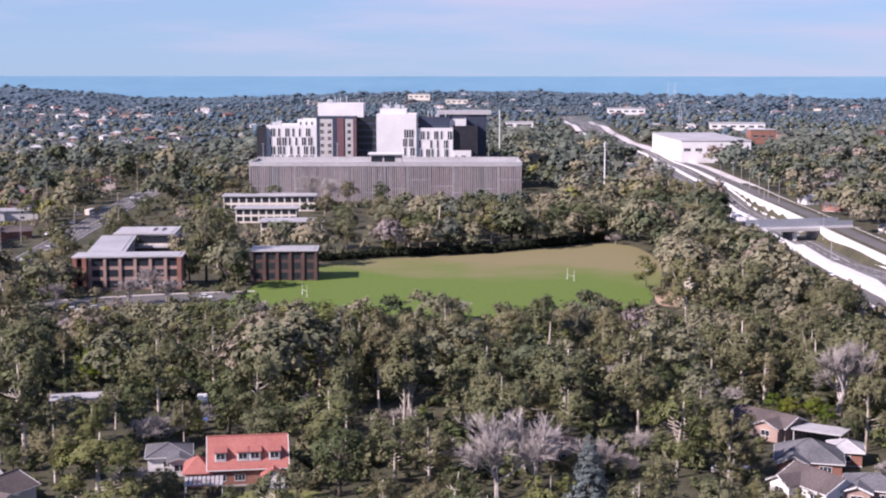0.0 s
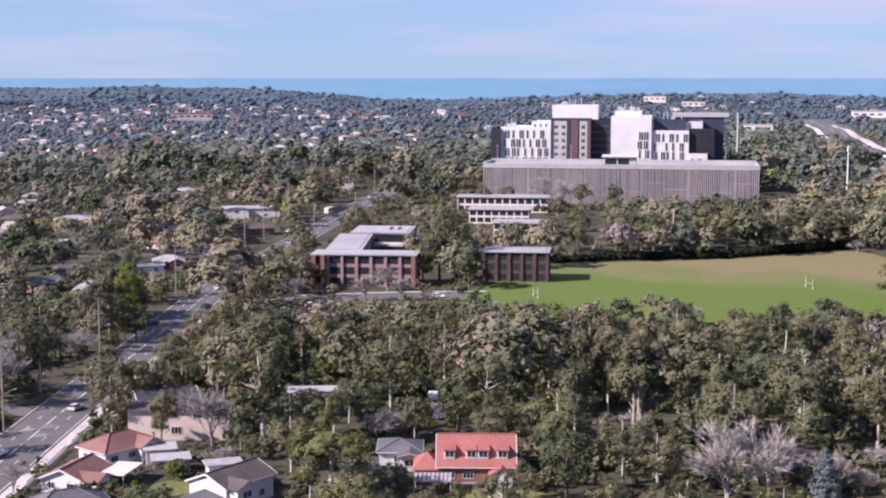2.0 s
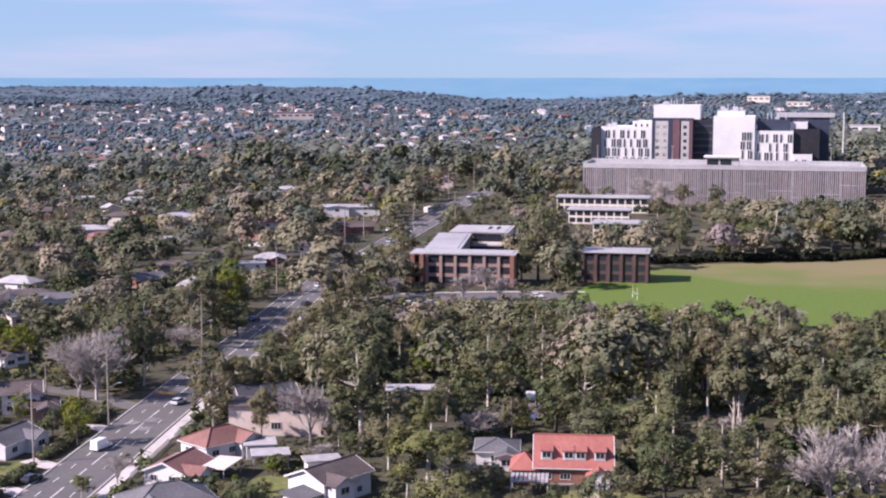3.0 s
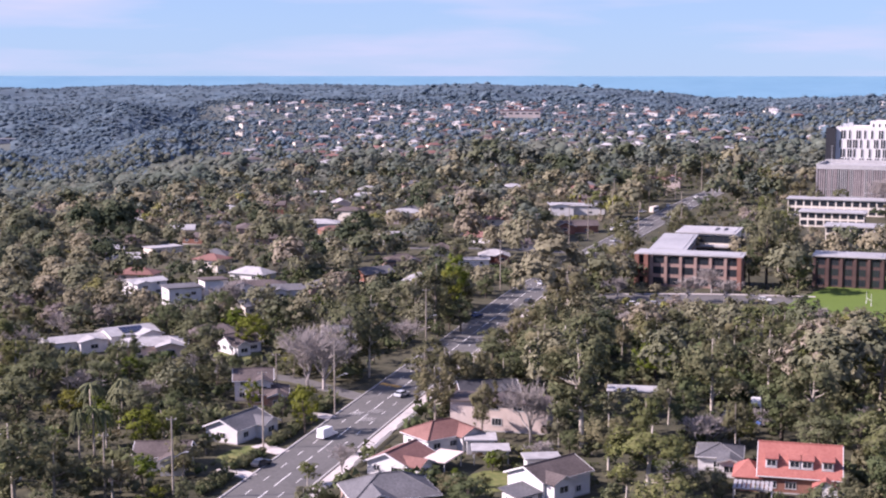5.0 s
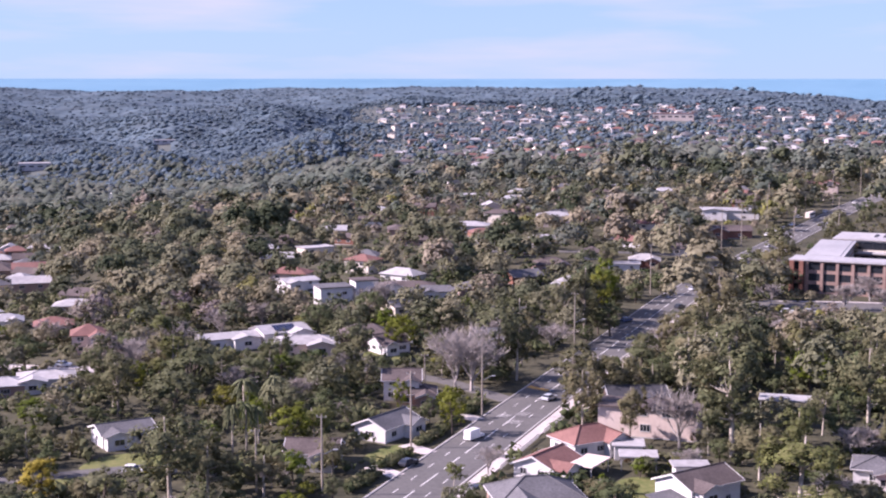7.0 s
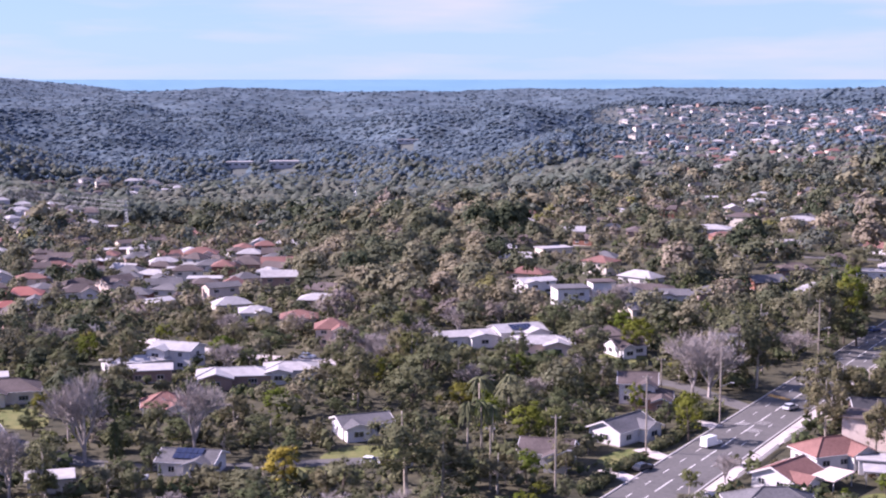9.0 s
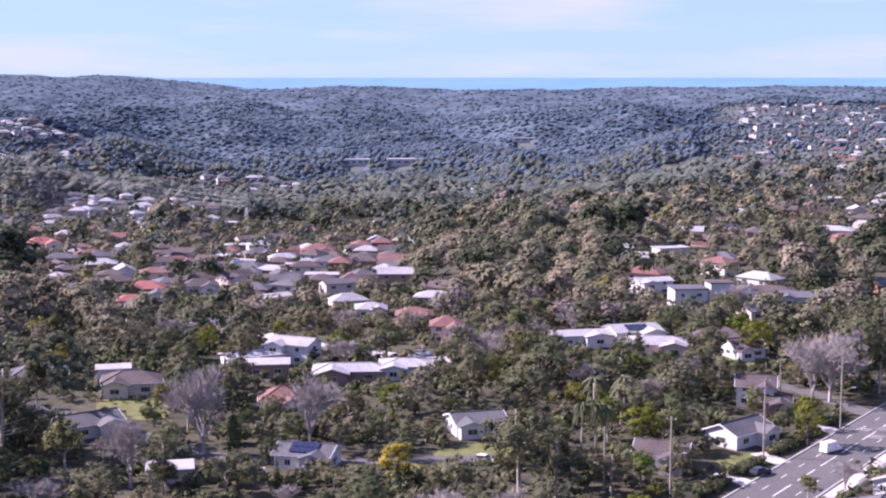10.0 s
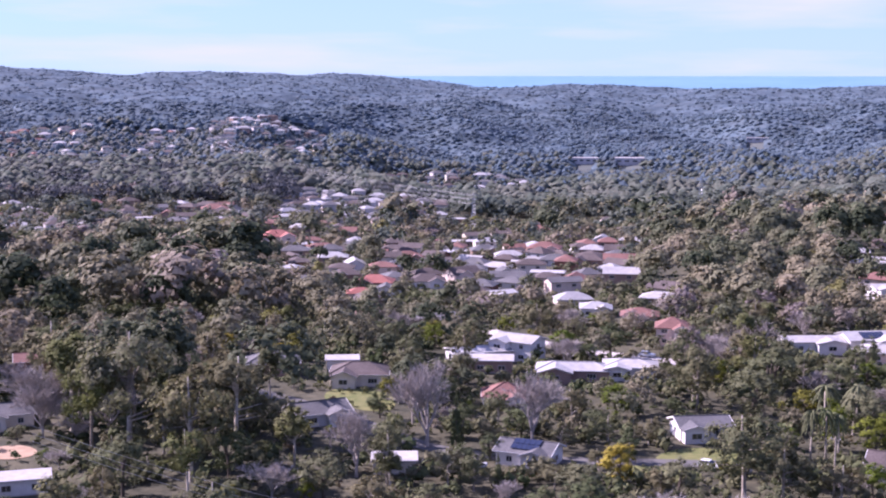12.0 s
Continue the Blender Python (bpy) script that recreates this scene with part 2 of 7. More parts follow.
m_pole = surface("timber_pole", (0.26, 0.22, 0.18), (0.42, 0.37, 0.31), 3.0, 0.9, 0.3)
m_line = surface("road_paint", (0.62, 0.61, 0.58), (0.80, 0.79, 0.76), 2.0, 0.8, 0.1)
m_ochre = surface("ochre_paving", (0.45, 0.25, 0.07), (0.60, 0.36, 0.11), 1.0, 0.8, 0.1)
m_solar = surface("solar_panel", (0.012, 0.018, 0.045), (0.025, 0.035, 0.075), 1.0, 0.15, 0.0, specular=0.6)
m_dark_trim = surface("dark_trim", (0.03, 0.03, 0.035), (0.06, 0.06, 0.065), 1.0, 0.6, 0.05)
m_rubber = surface("tyre_rubber", (0.015, 0.015, 0.015), (0.03, 0.03, 0.03), 4.0, 0.85, 0.1)
# far walls coloured duller than white paint, to match their look through haze
m_far_wall = surface("far_pale_wall", (0.40, 0.375, 0.38), (0.56, 0.53, 0.53), 0.5, 0.8, 0.05)
m_works = surface("pale_works_ground", (0.42, 0.39, 0.375), (0.60, 0.565, 0.55), 0.3, 0.9, 0.2, coarse=0.15)
m_sand = surface("bare_earth", (0.30, 0.20, 0.13), (0.42, 0.30, 0.21), 0.4, 0.95, 0.4)
m_glass, gn, gl, gb = node_material("window_glass")
gb.inputs["Base Color"].default_value = (0.025, 0.03, 0.038, 1)
gb.inputs["Roughness"].default_value, gb.inputs["Specular IOR Level"].default_value = 0.06, 0.6
CAR_PAINT = [surface("car_paint_" + k, c, tuple(min(1, v * 1.1) for v in c), 1.0, 0.25, 0.0, specular=0.6)
             for k, c in (("white", (0.75, 0.75, 0.74)), ("silver", (0.42, 0.43, 0.45)), ("dark", (0.03, 0.032, 0.04)), ("blue", (0.04, 0.07, 0.17)), ("red", (0.35, 0.03, 0.025)))]


# the oval: green on the near side, worn to tan along the far side and the end
m_worn, on, ol, ob_ = node_material("oval_turf")
o_geo = on.new("ShaderNodeNewGeometry")
o_dot = on.new("ShaderNodeVectorMath")
o_dot.operation = 'DOT_PRODUCT'
o_dot.inputs[1].default_value = (0.0032, 0.0145, 0.0)
o_noise, o_fine = on.new("ShaderNodeTexNoise"), on.new("ShaderNodeTexNoise")
o_noise.inputs["Scale"].default_value, o_noise.inputs["Detail"].default_value = 0.03, 9.0
o_fine.inputs["Scale"].default_value, o_fine.inputs["Detail"].default_value = 0.5, 6.0
o_sum2 = on.new("ShaderNodeMath")
o_sum2.operation = 'MULTIPLY_ADD'
o_sum2.inputs[1].default_value = 1.7
ol.new(o_geo.outputs["Position"], o_dot.inputs[0])
for q in (o_noise, o_fine):
    ol.new(o_geo.outputs["Position"], q.inputs["Vector"])
ol.new(o_noise.outputs["Fac"], o_sum2.inputs[0])
ol.new(o_dot.outputs["Value"], o_sum2.inputs[2])
o_range = on.new("ShaderNodeMapRange")
o_range.inputs["From Min"].default_value, o_range.inputs["From Max"].default_value = 8.25, 9.00
ol.new(o_sum2.outputs[0], o_range.inputs["Value"])
o_mix, o_green, o_tan = on.new("ShaderNodeMix"), on.new("ShaderNodeMix"), on.new("ShaderNodeMix")
for q, a, b in ((o_green, (0.054, 0.108, 0.006), (0.108, 0.156, 0.012)), (o_tan, (0.200, 0.155, 0.076), (0.140, 0.138, 0.048))):
    q.data_type = 'RGBA'
    q.inputs["A"].default_value, q.inputs["B"].default_value = (*a, 1), (*b, 1)
    ol.new(o_fine.outputs["Fac"], q.inputs["Factor"])
o_mix.data_type = 'RGBA'
ol.new(o_range.outputs["Result"], o_mix.inputs["Factor"])
ol.new(o_green.outputs["Result"], o_mix.inputs["A"])
ol.new(o_tan.outputs["Result"], o_mix.inputs["B"])
ol.new(o_mix.outputs["Result"], ob_.inputs["Base Color"])
ob_.inputs["Roughness"].default_value = 0.95

# ---- mesh helpers ----
def mesh_from(name, verts, faces, materials, face_material=None, smooth=False, tint=None):
    """Arrays into a mesh; faces: an array (n, 3) or (n, 4), or a list of tuples."""
    me = bpy.data.meshes.new(name)
    verts = np.asarray(verts, np.float32)
    if isinstance(faces, np.ndarray):
        k, n = faces.shape[1], len(faces)
        me.vertices.add(len(verts))
        me.vertices.foreach_set("co", verts.ravel())
        me.loops.add(n * k)
        me.loops.foreach_set("vertex_index", faces.astype(np.int32).ravel())
        me.polygons.add(n)
        me.polygons.foreach_set("loop_start", np.arange(0, n * k, k, dtype=np.int32))
        me.polygons.foreach_set("loop_total", np.full(n, k, np.int32))
    else:
        me.from_pydata([tuple(v) for v in verts], [], faces)
    for m in materials:
        me.materials.append(m)
    if face_material is not None:
        me.polygons.foreach_set("material_index", np.asarray(face_material, np.int32))
    me.polygons.foreach_set("use_smooth", np.full(len(me.polygons), smooth))
    if tint is not None:
        a = me.attributes.new("tint", 'FLOAT', 'POINT')
        a.data.foreach_set("value", np.asarray(tint, np.float32))
    me.update(calc_edges=True)
    return me


def part(name, data, parent, label="", m=None):
    """A mesh as one part under its thing."""
    ob = new(name, data)
    ob.parent = parent
    if m is not None:
        ob.matrix_basis = m
    if label:
        ob["label"] = label
    return ob


def thing(name, x, y, z=None, turn=0.0, label="", category="", group="", kind=""):
    """An Empty at a thing's base; z is the ground where it is not given."""
    ob = new(name)
    ob.empty_display_size = 0.5
    ob.matrix_basis = pose(x, y, ground_at(x, y) if z is None else z, 0, 0, turn)
    return tagged(ob, label, category, group, kind)


def ground_at(x, y):
    return float(land(np.array([x]), np.array([y]))[0])


class Shape:
    """Collects boxes, prisms and slabs into one mesh."""

    def __init__(self):
        self.v, self.f, self.m = [], [], []

    def add(self, verts, faces, mat=0):
        o = len(self.v)
        self.v += [tuple(p) for p in verts]
        self.f += [tuple(i + o for i in f) for f in faces]
        self.m += [mat] * len(faces)
        return self

    def box(self, x0, x1, y0, y1, z0, z1, mat=0, bevel=0.0):
        if bevel:
            b = bevel
            ring = [(x0 + b, y0), (x1 - b, y0), (x1, y0 + b), (x1, y1 - b), (x1 - b, y1), (x0 + b, y1), (x0, y1 - b), (x0, y0 + b)]
            top = [(x0 + b, y0 + b), (x1 - b, y0 + b), (x1 - b, y0 + b), (x1 - b, y1 - b), (x1 - b, y1 - b), (x0 + b, y1 - b), (x0 + b, y1 - b), (x0 + b, y0 + b)]
            vs = [(x, y, z0) for x, y in ring] + [(x, y, z1 - b) for x, y in ring] + [(x, y, z1) for x, y in top]
            fs = [(i, (i + 1) % 8, 8 + (i + 1) % 8, 8 + i) for i in range(8)] + [(8 + i, 8 + (i + 1) % 8, 16 + (i + 1) % 8, 16 + i) for i in range(8)]
            fs += [tuple(range(16, 24)), tuple(range(7, -1, -1))]
            return self.add(vs, fs, mat)
        vs = [(x, y, z) for z in (z0, z1) for x, y in ((x0, y0), (x1, y0), (x1, y1), (x0, y1))]
        return self.add(vs, [(3, 2, 1, 0), (4, 5, 6, 7), (0, 1, 5, 4), (1, 2, 6, 5), (2, 3, 7, 6), (3, 0, 4, 7)], mat)

    def prism(self, ring, z0, z1, mat=0):
        n = len(ring)
        vs = [(x, y, z0) for x, y in ring] + [(x, y, z1) for x, y in ring]
        return self.add(vs, [tuple(range(n - 1, -1, -1)), tuple(range(n, 2 * n))] + [(i, (i + 1) % n, n + (i + 1) % n, n + i) for i in range(n)], mat)

    def slab(self, corners, thick, mat=0):
        """A sloping slab: its top corners in order (anticlockwise from above) and its thickness downwards."""
        n = len(corners)
        vs = [tuple(c) for c in corners] + [(x, y, z - thick) for x, y, z in corners]
        return self.add(vs, [tuple(range(n)), tuple(range(2 * n - 1, n - 1, -1))] + [(i, n + i, n + (i + 1) % n, (i + 1) % n) for i in range(n)], mat)

    def tube(self, points, radii, sides=6, mat=0):
        rings = []
        for i, p in enumerate(points):
            p = Vector(p)
            d = (Vector(points[min(i + 1, len(points) - 1)]) - Vector(points[max(i - 1, 0)])).normalized()
            u = d.orthogonal().normalized()
            w = d.cross(u)
            rings += [tuple(p + radii[i] * (math.cos(6.2832 * k / sides) * u + math.sin(6.2832 * k / sides) * w)) for k in range(sides)]
        fs = []
        for i in range(len(points) - 1):
            fs += [(i * sides + k, i * sides + (k + 1) % sides, (i + 1) * sides + (k + 1) % sides, (i + 1) * sides + k) for k in range(sides)]
        fs.append(tuple(range((len(points) - 1) * sides, len(points) * sides)))
        return self.add(rings, fs, mat)

    def mesh(self, name, *materials, smooth=False):
        return mesh_from(name, self.v, self.f, materials, self.m, smooth)


# ---- ground and sea ----
def polar_sheet(radii, bearings, height):
    rr, aa = np.meshgrid(radii, np.radians(bearings), indexing="ij")
    x, y = -rr * np.sin(aa), rr * np.cos(aa)
    z = height(x, y)
    nr, na = rr.shape
    i, j = np.meshgrid(np.arange(nr - 1), np.arange(na), indexing="ij")
    a, b = i * na + j, i * na + (j + 1) % na
    return np.stack([x, y, z], -1).reshape(-1, 3), np.stack([a, b, b + na, a + na], -1).reshape(-1, 4)


near_steps = list(np.arange(0.5, 240, 24)) + list(np.arange(240, 900, 8)) + list(np.geomspace(900, 4650, 120))
fine_bearings = list(np.arange(-24, -8, 0.22)) + list(np.arange(-8, 80, 0.7)) + list(np.arange(80, 336, 8))
gv, gf = polar_sheet(near_steps, fine_bearings, land)
ground = tagged(new("ground", mesh_from("ground", gv, gf, [m_ground, m_hazed_ground], (np.hypot(gv[gf[:, 0], 0], gv[gf[:, 0], 1]) > 1650).astype(int), smooth=True)), "leaf-littered suburban ground rolling down into wooded valleys", "ground", kind="structure")

# the sheet tilts up to eye height so its rim meets the camera's horizon
sv, sf = polar_sheet([3650, 4000, 4300, 4600, 4950], list(np.arange(-180, 180, 4)),
                     lambda x, y: np.interp(np.hypot(x, y), [3650, 4000, 4300, 4600, 4950], [-12, 6, 26, 48, 75]))
sea = tagged(new("sea", mesh_from("sea", sv, sf, [m_sea], smooth=True)), "blue ocean tilted up to meet the horizon line", "sea", kind="structure")

# ---- roads, oval, paths ----
def ribbon(points, half, lift, step=8.0, lower=0.0):
    """A strip along a polyline, draped on the ground: vertices and quads. half: half width, or a pair of offsets (left, right)."""
    left, right = half if isinstance(half, tuple) else (-half, half)
    pts = np.array(points, float)
    seg = np.hypot(*np.diff(pts, axis=0).T)
    s = np.concatenate([[0], np.cumsum(seg)])
    t = np.linspace(0, s[-1], max(2, int(s[-1] / step) + 1))
    px, py = np.interp(t, s, pts[:, 0]), np.interp(t, s, pts[:, 1])
    k = np.ones(5) / 5
    if len(t) > 8:
        px[2:-2], py[2:-2] = np.convolve(px, k, "valid"), np.convolve(py, k, "valid")
    dx, dy = np.gradient(px), np.gradient(py)
    n = np.hypot(dx, dy)
    nx, ny = dy / n, -dx / n
    a = np.stack([px + left * nx, py + left * ny], -1)
    b = np.stack([px + right * nx, py + right * ny], -1)
    z = land(px, py) + lift
    v = np.concatenate([np.column_stack([a, z]), np.column_stack([b, z])])
    m = len(t)
    i = np.arange(m - 1)
    return v, np.stack([i, i + m, i + m + 1, i + 1], -1)


def strip(name, points, half, lift, mat, thick=0.25, step=8.0):
    """A ribbon with thickness, as one mesh."""
    v, f = ribbon(points, half, lift, step)
    n, m = len(v), len(v) // 2
    low = v - [0, 0, thick]
    i = np.arange(m - 1)
    sides = np.concatenate([np.stack([i, i + 1, i + 1 + n, i + n], -1), np.stack([i + m + 1, i + m, i + m + n, i + m + 1 + n], -1)])
    ends = np.array([[0, n, n + m, m], [m - 1, 2 * m - 1, n + 2 * m - 1, n + m - 1]])
    return mesh_from(name, np.concatenate([v, low]), np.concatenate([f, sides, ends]), [mat])


STREET = [(-112, 120), (-126, 214), (-136.5, 284), (-150, 378), (-161, 450), (-168, 530), (-172, 600), (-176, 712), (-179, 800), (-178, 860), (-168, 940), (-146, 1050)]
MOTORWAY = [(168, 330), (168, 560), (168, 880), (168, 1100), (167, 1340), (168, 1700), (172, 2000)]
street = tagged(new("road_street", strip("road_street", STREET, (-5.8, 7.2), 0.12, m_asphalt)), "grey asphalt street with white lane lines", "road", kind="structure")
for a, b in ((-6.2, -5.85), (7.25, 7.6)):
    tagged(new("kerb", strip("kerb", STREET, (a, b), 0.27, m_concrete)), "pale concrete kerb along the street", "kerb", kind="structure")
tagged(new("footpath", strip("footpath", STREET[:7], (8.0, 10.6), 0.2, m_path)), "pale concrete footpath beside the street", "footpath", kind="structure")
for y0, y1 in ((217, 221), (234, 238), (263, 267)):
    xs = float(np.interp(y0, [p[1] for p in STREET], [p[0] for p in STREET]))
    tagged(new("driveway", strip("driveway", [(xs - 6.3, y0 + 2), (xs - 14, y0 + 5)], 1.8, 0.16, m_path)), "pale concrete driveway crossing the verge", "driveway", kind="structure")
motorway = tagged(new("road_motorway", strip("road_motorway", MOTORWAY, 12.0, 0.15, m_asphalt)), "wide asphalt motorway under new works", "road", kind="structure")


def dashes(name, points, offset, width, length, gap, lift, start=0.0, stop=1e9):
    """Painted dashes along a road, as one mesh."""
    v, f = ribbon(points, (offset - width / 2, offset + width / 2), lift, step=1.0)
    m = len(v) // 2
    keep = [i for i in range(m - 1) if start <= i < stop and (i % (length + gap)) < length]
    return mesh_from(name, v, f[np.array(keep)], [m_line])


lines = tagged(new("lane_lines", dashes("lane_lines", STREET, 0.7, 0.22, 9, 3, 0.16)), "white centre dashes painted on the street", "road marking", kind="structure")
for off in (-2.5, 3.9):
    tagged(new("lane_lines", dashes("lane_lines", STREET, off, 0.16, 3, 6, 0.16)), "short white lane dashes painted on the street", "road marking", kind="structure")
for off in (-8.3, -4.7, -1.2, 1.2, 4.7, 8.3):
    solid = abs(off) in (1.2, 8.3)
    tagged(new("lane_lines", dashes("lane_lines", MOTORWAY, off, 0.25, 30 if solid else 4, 1 if solid else 8, 0.19)), "white lane lines painted on the motorway", "road marking", kind="structure")


def patch(name, ring, mat, lift, label, category, step=9.0):
    """A flat-lying area, draped on the ground by a fine grid cut to the ring."""
    bm = bmesh.new()
    bm.faces.new([bm.verts.new((x, y, 0)) for x, y in ring])
    xs, ys = [p[0] for p in ring], [p[1] for p in ring]
    for axis, lo, hi in ((0, min(xs), max(xs)), (1, min(ys), max(ys))):
        for c in np.arange(lo + step, hi, step):
            no = (1, 0, 0) if axis == 0 else (0, 1, 0)
            bmesh.ops.bisect_plane(bm, geom=bm.verts[:] + bm.edges[:] + bm.faces[:], plane_co=(c, c, 0), plane_no=no)
    co = np.array([v.co[:] for v in bm.verts])
    for v, z in zip(bm.verts, land(co[:, 0], co[:, 1])):
        v.co.z = z + lift
    for f in bm.faces:
        if f.normal.z < 0:
            f.normal_flip()
    me = bpy.data.meshes.new(name)
    bm.to_mesh(me)
    bm.free()
    me.materials.append(mat)
    return tagged(new(name, me), label, category, kind="structure")


def smooth_ring(ring, n=3):
    for _ in range(n):
        ring = [q for (x0, y0), (x1, y1) in zip(ring, ring[1:] + ring[:1]) for q in ((0.75 * x0 + 0.25 * x1, 0.75 * y0 + 0.25 * y1), (0.25 * x0 + 0.75 * x1, 0.25 * y0 + 0.75 * y1))]
    return ring


OVAL = smooth_ring([(-76, 425), (-68, 500), (-52, 552), (-20, 567), (22, 578), (54, 600), (82, 614), (90, 560), (78, 490), (62, 430)], 2)
patch("grass_oval", OVAL, m_worn, 0.10, "green sports oval worn tan along its far side", "grass")

# ---- buildings ----
CLEAR = []  # discs kept free of trees: x, y, radius, and how far the gap runs on towards the camera for its view


def keep_clear(x, y, radius, run=0.0):
    CLEAR.append((x, y, radius, run))


window_meshes = {}


def lattice(xs, zs, y0, y1):
    """A frame of one piece: a grid of bars in the xz plane whose inner odd cells are open."""
    nx, nz = len(xs), len(zs)
    solid = lambda i, k: 0 <= i < nx - 1 and 0 <= k < nz - 1 and not (i % 2 and k % 2)
    v = [(x, y, z) for y in (y0, y1) for z in zs for x in xs]
    at = lambda i, k, back: back * nx * nz + k * nx + i
    f = []
    for k in range(nz - 1):
        for i in range(nx - 1):
            if not solid(i, k):
                continue
            c = ((i, k), (i + 1, k), (i + 1, k + 1), (i, k + 1))
            f.append(tuple(at(*q, 0) for q in c))
            f.append(tuple(at(*q, 1) for q in reversed(c)))
            for (p, q), (di, dk) in zip(zip(c, c[1:] + c[:1]), ((0, -1), (1, 0), (0, 1), (-1, 0))):
                if not solid(i + di, k + dk):
                    f.append((at(*q, 0), at(*p, 0), at(*p, 1), at(*q, 1)))
    return Shape().add(v, f)


def window_mesh(w, h, bars, frame_mat):
    """Frame and pane of a window that looks along -y, its middle at the origin."""
    key = (round(w, 2), round(h, 2), bars, frame_mat.name)
    if key not in window_meshes:
        b = 0.09
        xs = [-w / 2, -w / 2 + b]
        for i in range(1, bars):
            xs += [-w / 2 + w * i / bars - 0.035, -w / 2 + w * i / bars + 0.035]
        s = lattice(xs + [w / 2 - b, w / 2], [-h / 2 - 0.03, -h / 2 + b, h / 2 - b, h / 2], -0.08, 0.02)
        g = Shape().box(-w / 2 + b, w / 2 - b, -0.03, 0.01, -h / 2 + b, h / 2 - b)
        window_meshes[key] = (s.mesh("window_frame", frame_mat), g.mesh("pane", m_glass))
    return window_meshes[key]


SIDES = {"front": 0, "right": 90, "back": 180, "left": 270}


def add_window(parent, w, d, side, u, z, ww, wh, bars=2, frame_mat=None):
    """A window on a side of a w x d block, u along the side from its middle, z its middle's height."""
    fm, gm = window_mesh(ww, wh, bars, frame_mat or m_white)
    out = (d if side in ("front", "back") else w) / 2
    turn = pose(0, 0, 0, 0, 0, SIDES[side])
    win = part("window", fm, parent, m=turn @ pose(u, -out, z))
    part("pane", gm, win)
    return win


def roof_shape(w, d, z, kind, pitch, over=0.55, thick=0.16):
    """The roof's own shell, in one piece."""
    s = Shape()
    W, D = w / 2 + over, d / 2 + over
    if kind == "flat":
        s.box(-W, W, -D, D, z, z + 0.3, 0, 0.06)
    elif kind == "skillion":
        r = pitch * 2 * D
        s.slab([(-W, -D, z + 0.1), (W, -D, z + 0.1), (W, D, z + 0.1 + r), (-W, D, z + 0.1 + r)], 0.2)
    else:
        r, lo = pitch * D, z - pitch * over + thick
        k = W if kind == "gable" else max(W - D, 0.01)
        top = [(-W, -D, lo), (W, -D, lo), (W, D, lo), (-W, D, lo), (-k, 0, lo + r), (k, 0, lo + r)]
        low = [(x, y, q - thick) for x, y, q in top]
        s.add(top + low, [(0, 1, 5, 4), (2, 3, 4, 5), (1, 2, 5), (3, 0, 4), (7, 6, 10, 11), (9, 8, 11, 10), (8, 7, 11), (6, 9, 10), (0, 6, 7, 1), (1, 7, 8, 2), (2, 8, 9, 3), (3, 9, 6, 0)] if kind == "hip" else
              [(0, 1, 5, 4), (2, 3, 4, 5), (7, 6, 10, 11), (9, 8, 11, 10), (0, 6, 7, 1), (2, 8, 9, 3), (1, 7, 11, 5), (5, 11, 8, 2), (3, 9, 10, 4), (4, 10, 6, 0)])
    return s


def roof_trim(roof, w, d, z, kind, pitch, cap, over=0.55, thick=0.16):
    """Ridge and hip caps, gutters and barge boards, each a piece of its own under the roof."""
    if kind not in ("gable", "hip"):
        return
    W, D = w / 2 + over, d / 2 + over
    r, lo = pitch * D, z - pitch * over + thick
    k = W if kind == "gable" else max(W - D, 0.01)
    part("ridge_cap", Shape().tube([(-k, 0, lo + r + 0.02), (k, 0, lo + r + 0.02)], [0.15, 0.15], 6).mesh("ridge_cap", cap), roof)
    for y in (-D, D):
        part("gutter", Shape().box(-W, W, y - 0.08, y + 0.08, lo - thick - 0.03, lo - 0.02).mesh("gutter", m_white), roof)
    for x in (-W, W):
        if kind == "hip":
            part("gutter", Shape().box(x - 0.08, x + 0.08, -D + 0.08, D - 0.08, lo - thick - 0.03, lo - 0.02).mesh("gutter", m_white), roof)
            for y in (-D, D):
                part("hip_cap", Shape().tube([(x, y, lo + 0.02), (math.copysign(k, x), 0, lo + r + 0.02)], [0.13, 0.13], 5).mesh("hip_cap", cap), roof)
        else:
            a, b = (x - 0.06, x + 0.06)
            for sy in (-1, 1):
                part("barge_board", Shape().slab([(a, sy * D, lo + 0.04), (b, sy * D, lo + 0.04), (b, 0, lo + r + 0.04), (a, 0, lo + r + 0.04)], thick + 0.16).mesh("barge_board", m_white), roof)


